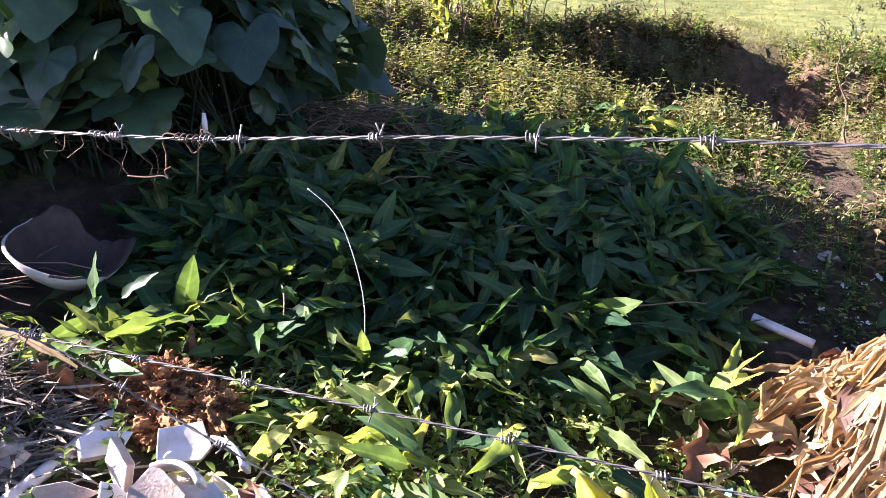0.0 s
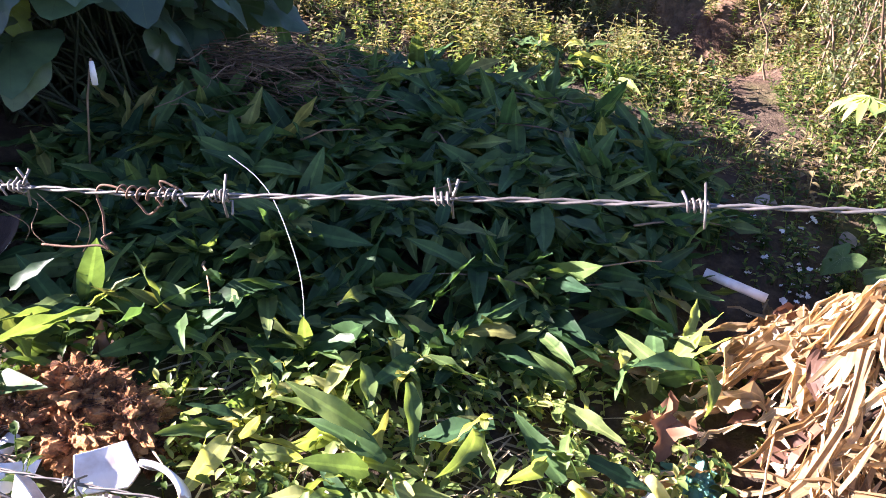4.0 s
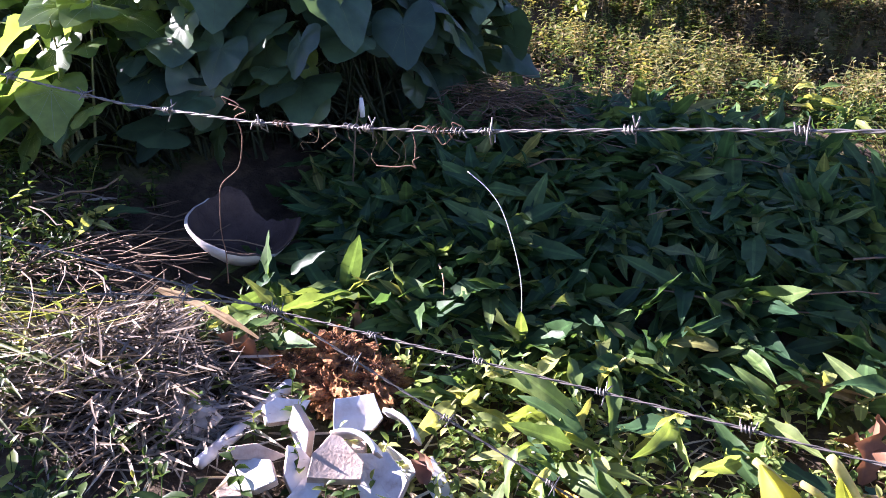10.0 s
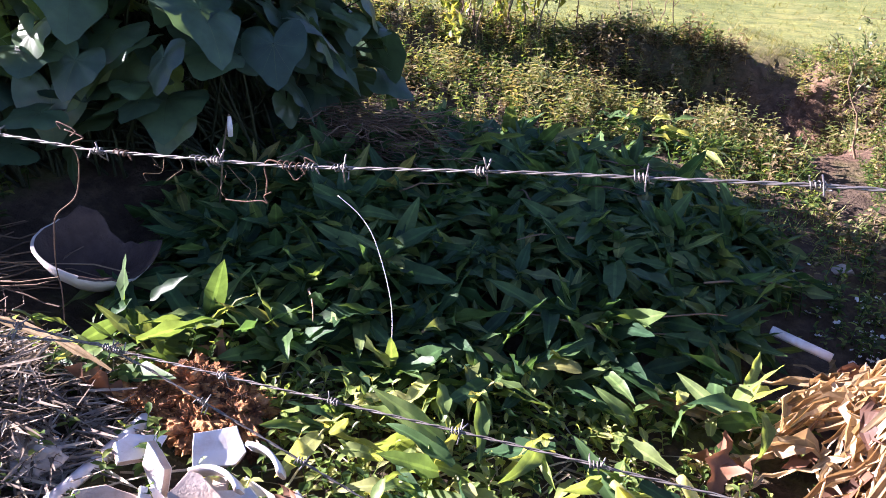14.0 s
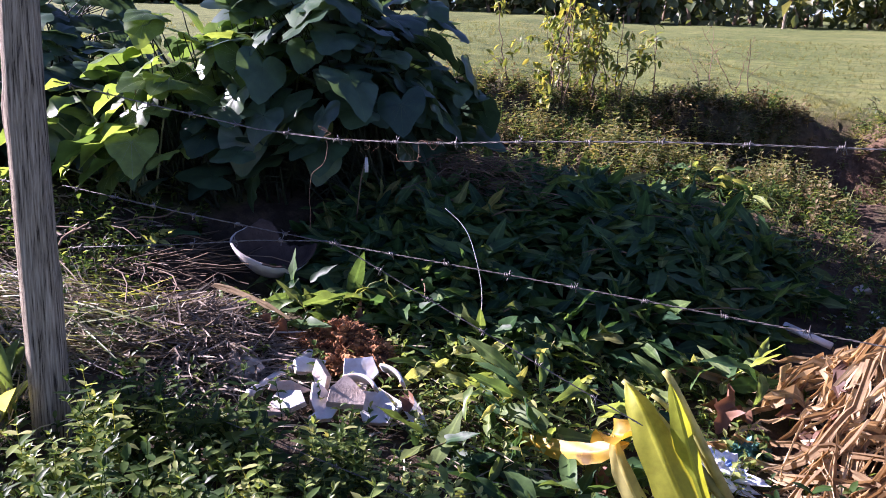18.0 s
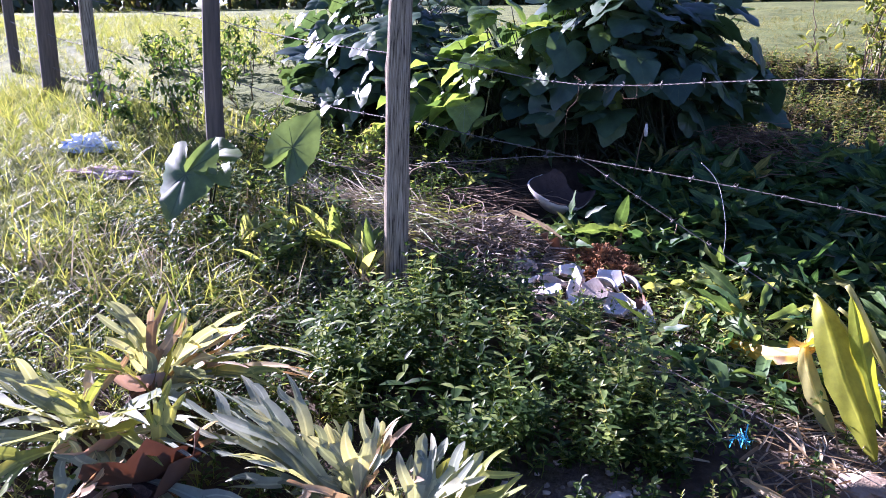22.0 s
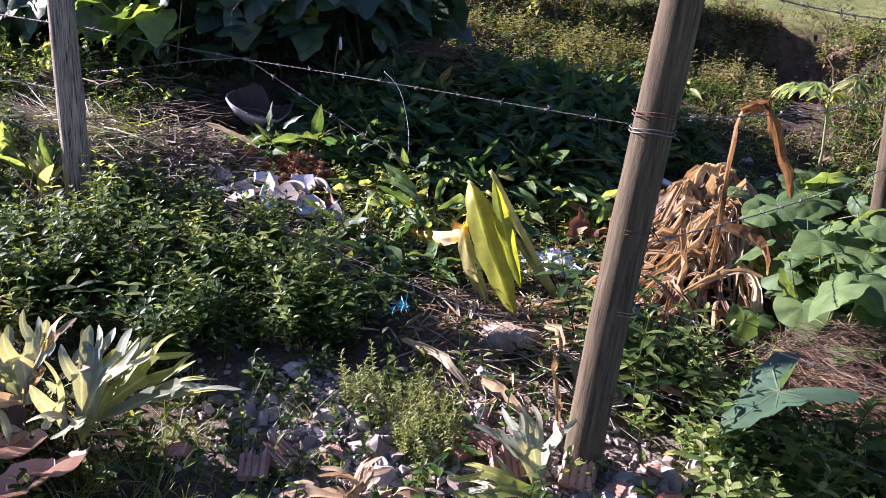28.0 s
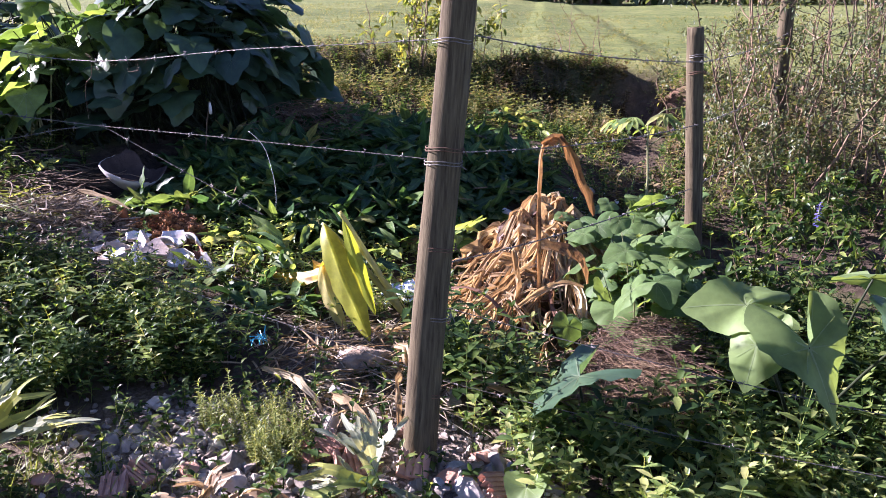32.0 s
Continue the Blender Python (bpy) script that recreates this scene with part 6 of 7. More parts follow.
def dry_heap():
    """Withered stalks and leaves flung over a mound: long twisted strips fall from its crown to all sides."""
    rs = random.Random(91)
    t = thing("dried_stalk_heap", "heap of dried tan stalks and crumpled leaves", "plant heap")
    def surface(x, y):
        lump = 1 + 0.22 * math.sin(x * 17 + 1) * math.sin(y * 14) + 0.12 * math.sin(x * 31 + y * 23)
        return gz(x, y) + 0.02 + 0.36 * lump * math.exp(-((x - 1.44) / 0.30) ** 2 - ((y - 1.74) / (0.46 if y < 1.74 else 0.32)) ** 2)

    def strip(x, y, az, l, bend, w, lift, crush, name, mat, seed):
        pts = []
        for k in range(11):
            q = k / 10
            pts.append(Vector((x, y, surface(x, y) + lift * math.sin(math.pi * min(1, q + 0.1)) + rs.gauss(0, crush))))
            x, y = x + math.cos(az) * l / 10 + rs.gauss(0, crush * 0.6), y + math.sin(az) * l / 10 + rs.gauss(0, crush * 0.6)
            az += bend / 10 + rs.gauss(0, 0.12)
        widths = [w * (0.35 + 0.75 * math.sin(math.pi * (0.08 + 0.88 * k / 10))) * rs.uniform(0.6, 1.25) for k in range(11)]
        part(name, ribbon(pts, widths, mat, name, seed, rs.uniform(0.4, 1.8)), t)
    # crumpled blades lying across the top, most of them sideways
    for i in range(190):
        az = rs.choice((0.0, math.pi)) + rs.gauss(-0.1, 0.6)
        strip(rs.gauss(1.42, 0.17), rs.gauss(1.80, 0.15), az, rs.uniform(0.16, 0.42), rs.gauss(0, 1.8), rs.choice((0.018, 0.03, 0.04, 0.055)), rs.uniform(0.0, 0.07), 0.009, "dry_leaf", M_RUST_LEAF if i % 19 == 0 else M_DRY, i)
    # long blades falling down the near side
    for i in range(110):
        strip(rs.gauss(1.42, 0.15), rs.gauss(1.56, 0.14), rs.gauss(-1.55, 0.8), rs.uniform(0.25, 0.7), rs.gauss(-0.2, 1.7), rs.choice((0.012, 0.018, 0.026, 0.036)), rs.uniform(0.0, 0.10), 0.006, "dry_leaf", M_RUST_LEAF if i % 13 == 0 else M_DRY, 300 + i)
    # flat stalks sliding down towards the brown post
    for i in range(44):
        strip(rs.gauss(1.32, 0.12), rs.gauss(1.42, 0.14), rs.gauss(-2.05, 0.28), rs.uniform(0.35, 0.65), rs.gauss(0.2, 0.5), rs.choice((0.014, 0.020, 0.026)), rs.uniform(0.0, 0.08), 0.004, "stalk", M_DRY, 600 + i)
    for i in range(14):
        x, y = rs.gauss(1.15, 0.14), rs.gauss(1.55, 0.2)
        part("dry_leaf", rs.choice(DRY), t, turn_to((x, y, gz(x, y) + 0.03), rs.gauss(0.0, 0.25), rs.uniform(0, 6.28), rs.gauss(0, 0.8), rs.uniform(0.35, 0.65)))
    return t


dry_heap()


dp = thing("dead_stalk", "tall bent dead stalk with a drooping tan leaf", "dead plant")
part("stalk", ribbon(spline([(1.43, 1.20, -0.02), (1.41, 1.02, 0.37), (1.40, 0.97, 0.66), (1.405, 0.95, 0.87), (1.44, 0.95, 0.91)], 14), [0.016, 0.020, 0.020, 0.018, 0.022, 0.024, 0.020, 0.026, 0.030, 0.026, 0.032, 0.036, 0.034, 0.02], M_TAWNY, "stalk", 1, 1.4), dp)
part("leaf", ribbon(spline([(1.41, 0.95, 0.89), (1.47, 0.95, 0.925), (1.53, 0.96, 0.86), (1.57, 0.97, 0.76), (1.62, 0.98, 0.66), (1.645, 0.98, 0.58)], 14), [0.025, 0.04, 0.055, 0.040, 0.030, 0.042, 0.048, 0.040, 0.044, 0.034, 0.042, 0.032, 0.026, 0.010], M_TAWNY, "leaf", 2, 1.5), dp)
for k, (line, w) in enumerate((([(1.29, 1.20, 0.34), (1.31, 1.17, 0.22), (1.31, 1.15, 0.09), (1.30, 1.12, -0.02)], 0.045), ([(1.41, 1.10, 0.41), (1.53, 1.10, 0.38), (1.61, 1.10, 0.32), (1.64, 1.10, 0.22)], 0.055), ([(1.33, 1.05, 0.11), (1.44, 1.07, 0.19), (1.54, 1.08, 0.22), (1.63, 1.10, 0.20)], 0.03))):
    o = new("dead_leaf", ribbon(spline(line, 12), [w * (0.5 + 0.6 * math.sin(0.3 + 2.6 * i / 11)) for i in range(12)], M_TAWNY if k == 1 else M_DRY, "dead_leaf", 60 + k, 1.0))
    tagged(o, "long dry leaf hanging down over the dried heap", "dead leaf")
for k, (a, b, c) in enumerate((((1.04, 0.80, 0.27), (1.26, 0.74, 0.36), (1.42, 0.58, -0.08)),)):
    o = new("dead_stalk", ribbon([Vector(a).lerp(Vector(b), s).lerp(Vector(b).lerp(Vector(c), s), s) for s in np.linspace(0, 1, 8)], [0.014, 0.016, 0.02, 0.024, 0.028, 0.028, 0.02, 0.008], M_RUST_LEAF if k == 0 else M_DRY, "dead_stalk", 5 + k, 0.8))
    tagged(o, "arched dry leaf stalk beside the dried heap", "dead plant")
for k, (a, b) in enumerate((((0.60, 0.30), (0.86, 0.06)), ((0.84, 0.62), (0.92, 0.10)), ((1.12, 0.50), (1.45, 0.42)), ((0.30, 0.42), (0.62, 0.20)), ((0.78, 0.80), (0.98, 0.36)))):
    pts = curve_pts((*a, gz(*a) + 0.04), (*b, gz(*b) + 0.03), -0.06, 8, 0.012, random.Random(k))
    o = new("dead_leaf", ribbon(pts, [0.014, 0.026, 0.034, 0.038, 0.034, 0.032, 0.028, 0.02, 0.01], M_DRY, "dead_leaf", 20 + k, 0.9))
    tagged(o, "long curled dry leaf lying by the brown post", "dead leaf")

# ---- bent yellowing leaf plant ----
M_YGREEN = leaf_mat("yellow_green_leaf", [(0.0, (0.22, 0.33, 0.03)), (1.0, (0.44, 0.46, 0.05))], 0.55, 0.5, (1.35, 1.2, 0.4), blotch=((0.16, 0.09, 0.03), 0.62), scale=12.0, spec=0.25)
M_YSTALK = leaf_mat("yellow_stalk", [(0.0, (0.30, 0.33, 0.09)), (1.0, (0.46, 0.44, 0.15))], 0.25, 0.5, scale=10.0)
M_CREAM = leaf_mat("withered_leaf", [(0.0, (0.42, 0.40, 0.12)), (1.0, (0.54, 0.48, 0.17))], 0.4, 0.55, (1.2, 1.1, 0.6), blotch=((0.30, 0.19, 0.08), 0.60), scale=9.0, spec=0.3)
yp = thing("yellowing_plant", "bent yellow-green plant with broad yellowing leaves", "plant")
for pts, r in ((((0.80, 1.16, -0.04), (0.62, 1.10, 0.26), (0.50, 1.07, 0.51), (0.47, 1.08, 0.53)), 0.015), (((0.80, 1.14, -0.04), (0.60, 1.10, 0.24), (0.42, 1.14, 0.42), (0.36, 1.16, 0.45)), 0.013), (((0.78, 1.20, -0.04), (0.66, 1.16, 0.2), (0.52, 1.12, 0.40), (0.45, 1.14, 0.42)), 0.011)):
    P = [Vector(p) for p in pts]
    line = [P[0] * (1 - q) ** 3 + P[1] * 3 * q * (1 - q) ** 2 + P[2] * 3 * q * q * (1 - q) + P[3] * q ** 3 for q in np.linspace(0, 1, 9)]
    part("stalk", mesh_of("stalk", *tube(line, [r * (1.25 - 0.07 * k) for k in range(9)], 8), M_YSTALK), yp)
wid = lambda n, w: [w * max(0.04, math.sin(math.pi * min(1, 0.015 + 0.985 * i / (n - 1))) ** 0.9) for i in range(n)]


def sheet(pts, widths, side, mat, name, cup=0.15, seed=0, ribs=15):
    """A broad leaf along a path; side gives its width's way."""
    P, rs = [Vector(p) for p in pts], random.Random(seed)
    side = Vector(side).normalized()
    v, f = [], []
    for i, p in enumerate(P):
        d = (P[min(i + 1, len(P) - 1)] - P[max(i - 1, 0)]).normalized()
        x = (side - d * side.dot(d)).normalized()
        y = x.cross(d)
        for k in range(ribs):
            u = 2 * k / (ribs - 1) - 1
            v.append(p + x * u * widths[i] * (0.5 + (0.03 * math.sin(i * 2.1 + seed) if abs(u) > 0.9 else 0)) + y * (cup * abs(u) * widths[i] + 0.004 * widths[i] * (k % 2) + 0.03 * widths[i] * math.sin(i * 1.3 + u * 5 + seed)))
    for i in range(len(P) - 1):
        for k in range(ribs - 1):
            a = i * ribs + k
            f.append((a, a + 1, a + ribs + 1, a + ribs))
    return ribbed(mesh_of(name, v, f, mat), ribs)


part("leaf", sheet(spline([(0.37, 1.15, 0.45), (0.42, 1.06, 0.40), (0.51, 0.96, 0.24), (0.60, 0.88, 0.10), (0.665, 0.82, -0.01)], 18), wid(18, 0.125), (0.95, 0.30, 0.25), M_YGREEN, "leaf", 0.30, 1), yp)
part("leaf", sheet(spline([(0.40, 1.15, 0.24), (0.34, 1.17, 0.20), (0.25, 1.21, 0.15), (0.10, 1.32, 0.11), (-0.06, 1.50, 0.07)], 18), wid(18, 0.075), (0.45, -0.8, -0.45), M_YELLOW, "leaf", 0.12, 2), yp)
part("leaf", sheet(spline([(0.35, 1.18, 0.25), (0.38, 1.10, 0.17), (0.46, 1.00, 0.06), (0.53, 0.93, -0.01)], 16), wid(16, 0.075), (1, 0.25, 0.05), M_CREAM, "leaf", 0.10, 3, 15), yp)
part("leaf", sheet(spline([(0.49, 1.07, 0.50), (0.54, 1.03, 0.36), (0.60, 1.00, 0.20), (0.66, 0.97, 0.06)], 14), wid(14, 0.07), (1, 0.3, 0.3), M_YGREEN, "leaf", 0.4, 6), yp)
part("leaf", sheet(spline([(0.45, 1.13, 0.30), (0.40, 1.16, 0.26), (0.33, 1.20, 0.22), (0.30, 1.24, 0.12)], 12), wid(12, 0.10), (0.8, -0.2, 0.5), M_YELLOW, "leaf", 0.3, 7), yp)

# ---- staghorn ferns ----
def frond(rs, length, width, lobes, droop, mat, raw=False):
    """A frond that widens from its foot and forks, and forks again, into curved round-tipped fingers."""
    v, f = [], []

    def strap(x, y, h, l, w0, w1, bend, tip, n):
        base = len(v)
        for i in range(n + 1):
            s = i / n
            if i:
                x, y, h = x + math.sin(h) * l / n, y + math.cos(h) * l / n, h + bend / n
            w = w0 + (w1 - w0) * s ** 1.6
            if tip:
                w *= math.sqrt(max(0.03, 1 - s ** 5))
            for k in (-1, 0, 1):
                v.append((x + k * w / 2 * math.cos(h), y - k * w / 2 * math.sin(h), 0.18 * w * abs(k)))
        for i in range(n):
            for k in (0, 1):
                a = base + 3 * i + k
                f.append((a, a + 1, a + 4, a + 3))
        return x, y, h
    x, y, h = strap(0, 0, 0, length * 0.52, width * 0.20, width * 0.62, rs.uniform(-0.2, 0.2), False, 6)
    for k in range(lobes):
        u = 2 * k / (lobes - 1) - 1
        w = width * rs.uniform(0.34, 0.42)
        hk = h + u * rs.uniform(0.32, 0.62) + rs.uniform(-0.1, 0.1)
        xk, yk = x + u * width * 0.17 * math.cos(h), y - u * width * 0.17 * math.sin(h) - width * 0.12
        if rs.random() < 0.8:
            a, b, c = strap(xk, yk, hk, length * rs.uniform(0.18, 0.30), w, w * 0.95, -u * 0.45, False, 4)
            for q in (-1, 1):
                strap(a + q * w * 0.24, b - w * 0.18, c + q * rs.uniform(0.25, 0.55), length * rs.uniform(0.14, 0.32), w * 0.55, w * 0.42, -q * rs.uniform(0.1, 0.8), True, 5)
        else:
            strap(xk, yk, hk, length * rs.uniform(0.32, 0.5), w, w * 0.55, -u * rs.uniform(0.3, 0.9), True, 6)
    p = np.array(v)
    t = p[:, 1] / length
    ph, sway = rs.uniform(0, 6.28), rs.uniform(-0.1, 0.1)
    out = p.copy()
    out[:, 1] = length * np.sin(t * droop) / max(droop, 0.05)
    out[:, 2] = p[:, 2] - length * (1 - np.cos(t * droop)) / max(droop, 0.05) + 0.02 * np.sin(ph + p[:, 0] * 45) * t + 0.015 * np.sin(ph + t * 7) * t
    out[:, 0] = p[:, 0] + sway * length * t * t
    return (out, f) if raw else ribbed(mesh_of("frond", out, f, mat))


M_TAN = leaf_mat("dry_frond", [(0.0, (0.26, 0.165, 0.085)), (0.5, (0.38, 0.275, 0.155)), (1.0, (0.50, 0.42, 0.27))], 0.3, 0.7, (1.2, 1.0, 0.7), scale=12.0)
M_SHIELD = leaf_mat("shield_frond", [(0.0, (0.06, 0.032, 0.020)), (0.6, (0.12, 0.065, 0.040)), (1.0, (0.24, 0.14, 0.09))], 0.15, 0.7, (1.3, 0.8, 0.5), scale=9.0)
# root ball colour, taken dark to hold the shade under the ferns
M_ROOT_SHADED = solid_mat("shaded_root_ball", [(0.3, (0.03, 0.018, 0.012)), (0.7, (0.12, 0.07, 0.045))], 0.9, 12.0, 0.8, 0.01)
M_PALE = leaf_mat("pale_shield", [(0.0, (0.44, 0.31, 0.24)), (1.0, (0.60, 0.46, 0.38))], 0.15, 0.7, (1.2, 0.9, 0.7), scale=7.0)
M_FROND_Y = leaf_mat("yellowing_frond", [(0.0, (0.20, 0.27, 0.06)), (1.0, (0.38, 0.42, 0.10))], 0.4, 0.5, (1.2, 1.1, 0.5), scale=12.0, spec=0.3)


def staghorn(foot, tips, seed, label, shields=(), ball=0.0, extra=2):
    """Fronds from one crown at foot towards the given tips; G broad, g plain, y yellowing, t dried."""
    rs = random.Random(seed)
    foot = Vector(foot)
    t = thing("staghorn_fern", label, "fern", "uprooted staghorn ferns")
    tips = list(tips) + [(foot.x + r * math.cos(a), foot.y + r * math.sin(a), gz(foot.x, foot.y) + h, k) for a, r, h, k in [(rs.uniform(0, 6.28), rs.uniform(0.18, 0.34), rs.uniform(0.06, 0.34), rs.choice("ggGy" if z0 > 1 else "gt")) for z0 in range(extra)]]
    for x, y, z, k in tips:
        p = foot + Vector((rs.gauss(0, 0.025), rs.gauss(0, 0.025), rs.gauss(0, 0.015)))
        d = Vector((x, y, z)) - p
        bow = rs.uniform(0.35, 1.0)
        l = d.length * 1.04 / (math.sin(bow / 2) / (bow / 2))
        mat = {"y": M_FROND_Y, "t": M_TAN}.get(k, M_STAG)
        w = rs.uniform(0.13, 0.16) if k == "G" else rs.uniform(0.085, 0.115)
        az = math.atan2(d.y, d.x)
        part("frond", frond(rs, l, w, rs.choice((2, 2, 3)), bow, mat), t, turn_to(p, math.asin(max(-1, min(1, d.z / d.length))) + bow / 2, az, rs.gauss(0, 0.45)))
    for x, y, z, el, az, size, pale in shields:
        part("shield", mesh_of("shield", *papery(size, random.Random(seed + int(size * 999)), 0.5 if pale else 0.4, 0.03 if pale else 0.06, 0.08 if pale else 0.16), M_PALE if pale else M_SHIELD), t, turn_to((x, y, z), el, az, 0.2), "pale papery shield frond" if pale else "brown papery shield frond")
    # dark body added for the shaded hollow below the crown
    if ball:
        part("root_ball", rock_mesh("root_ball", seed + 70, 1.0, M_ROOT_SHADED, 1.0, 3, 3, 0.5), t, Matrix.Translation((foot.x, foot.y, gz(foot.x, foot.y) - 0.02)) @ Matrix.Diagonal((ball, ball * 0.85, max(0.08, foot.z - gz(foot.x, foot.y) + 0.06), 1)), "matted root ball coloured dark for the shaded hollow under the fern")
    rts = [tube(curve_pts(foot, (foot.x + rs.uniform(-0.12, 0.12), foot.y + rs.uniform(-0.12, 0.12), gz(foot.x, foot.y) + 0.005), -0.02, 5, 0.01, rs), 0.003, 4, False) for _ in range(10)]
    part("root_mass", mesh_of("root_mass", *join(rts), M_FIBRE), t)
    return t


staghorn((-1.47, -0.45, 0.19), [(-1.63, -0.48, 0.50, "G"), (-1.52, -0.63, 0.43, "g"), (-1.55, -0.41, 0.48, "t"), (-1.48, -0.38, 0.51, "y"), (-1.40, -0.36, 0.46, "y"), (-1.25, -0.42, 0.28, "g"), (-1.15, 0.06, 0.21, "g"), (-1.13, -0.01, 0.16, "t"), (-1.20, -0.38, 0.32, "G"), (-1.43, -0.56, 0.40, "g"), (-1.11, -0.22, 0.23, "y")], 1, "large uprooted staghorn fern with forked grey-green fronds", ((-1.50, -0.50, 0.20, 0.5, -1.2, 0.20, 1),), 0.22, 12)
staghorn((-1.42, -0.74, 0.17), [(-1.93, -0.98, 0.23, "g"), (-1.73, -1.08, 0.18, "g"), (-1.61, -1.12, 0.14, "G"), (-1.73, -0.92, 0.36, "g"), (-1.62, -0.85, 0.40, "G"), (-1.45, -0.84, 0.37, "y"), (-1.34, -0.76, 0.40, "y"), (-1.31, -1.14, 0.15, "y"), (-0.97, -0.72, 0.26, "y"), (-0.95, -0.61, 0.25, "g"), (-1.54, -0.97, 0.29, "G"), (-1.30, -0.98, 0.25, "g"), (-1.07, -0.78, 0.33, "G")], 2, "uprooted staghorn fern sprawling on the grass", ((-1.33, -0.80, 0.16, 0.2, -0.9, 0.22, 1),), 0.26, 7)
staghorn((-1.10, -0.80, 0.14), [(-0.46, -0.91, -0.01, "G"), (-0.64, -0.91, 0.02, "g"), (-0.69, -1.04, 0.02, "g"), (-0.62, -0.75, 0.10, "g")], 3, "uprooted staghorn fern with its brown shields up", ((-1.06, -0.80, 0.17, 0.7, -0.8, 0.30, 0), (-1.00, -0.74, 0.17, 0.8, 0.3, 0.24, 0), (-1.14, -0.95, 0.07, -0.5, -1.2, 0.22, 0)), 0.24, 4)
staghorn((-1.24, -0.99, 0.06), [(-1.33, -1.24, 0.14, "y"), (-1.29, -1.28, 0.11, "y"), (-1.22, -1.32, 0.08, "y")], 4, "small staghorn offshoot with yellow-green fronds")
staghorn((-0.62, -0.50, 0.07), [(-1.14, -0.54, 0.30, "G"), (-1.09, -0.48, 0.32, "g"), (-0.97, -0.49, 0.34, "g"), (-1.06, -0.57, 0.21, "g"), (-0.94, -0.58, 0.13, "g"), (-0.79, -0.56, 0.07, "g"), (-1.11, -0.60, 0.25, "g")], 5, "staghorn fern lying over with long grey-green fronds")
staghorn((-0.57, -0.44, 0.07), [(-0.76, -0.46, 0.27, "g"), (-0.70, -0.36, 0.31, "G"), (-0.62, -0.35, 0.32, "g"), (-0.54, -0.33, 0.29, "g"), (-0.55, -0.27, 0.29, "t"), (-0.72, -0.47, 0.17, "g"), (-0.55, -0.40, 0.19, "t")], 6, "upright staghorn fern with pale curled fronds", ((-0.56, -0.55, 0.05, -0.3, -1.6, 0.14, 0),))
staghorn((-0.37, -0.50, 0.06), [(-0.39, -0.26, 0.30, "G"), (-0.43, -0.31, 0.28, "g"), (-0.30, -0.23, 0.23, "y"), (-0.16, -0.15, 0.18, "y"), (-0.20, -0.17, 0.13, "y"), (-0.10, -0.15, 0.08, "G"), (-0.18, -0.41, 0.00, "t"), (-0.44, -0.51, 0.28, "g"), (-0.32, -0.27, 0.28, "g")], 7, "staghorn fern with yellowing tips beside the rubble", ((-0.45, -0.66, 0.06, 0.3, -1.7, 0.19, 1), (-0.34, -0.74, 0.04, 0.1, -1.3, 0.17, 1), (-0.28, -0.66, 0.05, 0.5, -0.8, 0.15, 1), (-0.53, -0.64, 0.05, 0.1, -2.3, 0.16, 1)))
staghorn((0.44, -0.46, -0.04), [(0.34, -0.42, 0.05, "t"), (0.46, -0.43, 0.06, "t"), (0.53, -0.41, 0.07, "t"), (0.60, -0.36, -0.03, "t"), (0.22, -0.52, -0.04, "t"), (0.32, -0.47, -0.04, "t"), (0.69, -0.42, -0.07, "t"), (0.41, -0.46, 0.02, "t")], 8, "dried tan staghorn fern in front of the rubble", extra=0)
staghorn((0.93, -0.22, -0.08), [(0.77, -0.02, 0.03, "G"), (0.84, -0.04, 0.10, "g"), (0.75, -0.11, -0.05, "g"), (1.08, -0.25, -0.13, "g"), (0.69, -0.37, -0.07, "y"), (0.91, 0.05, 0.06, "g"), (0.70, -0.24, -0.04, "g")], 9, "staghorn fern with narrow fronds leaning on the brown post", extra=0)

# russet dead leaves
DEAD = [(mesh_of("dead_leaf", *blade(0.16 + 0.02 * k, 0.085, 9, lambda s: math.sin(math.pi * min(1, s * 0.9 + 0.1)) * (1 + 0.25 * math.sin(s * 17)), 0.5, 1.6 - 0.7 * k, 0.9, 1.3 - 0.6 * k, random.Random(k + 370)), M_RUST_LEAF)) for k in range(5)]
for k, (x, y, up, el, az, s) in enumerate(((-0.78, 1.86, 0.03, 0.2, 0.4, 1.1), (-0.66, 1.88, 0.05, 0.45, 2.6, 0.9), (0.93, 1.72, 0.06, 0.3, 2.8, 1.0), (1.05, 1.60, 0.04, 0.2, 0.2, 1.1), (0.80, 1.66, 0.05, 0.5, 1.2, 0.9), (-0.36, 1.30, 0.09, 0.9, 1.4, 0.7), (1.15, 1.85, 0.05, 0.6, 4.0, 1.0), (0.3, 1.3, 0.03, 0.1, 5.0, 0.8), (-0.9, 1.66, 0.05, 0.3, 3.3, 0.8))):
    o = new("dead_leaf", DEAD[k % 5])
    o.matrix_basis = turn_to((x, y, gz(x, y) + up), el, az, 0.3 * (k % 3 - 1), s)
    tagged(o, "curled russet dead leaf lying on the cut shoots", "dead leaf", "russet dead leaves")


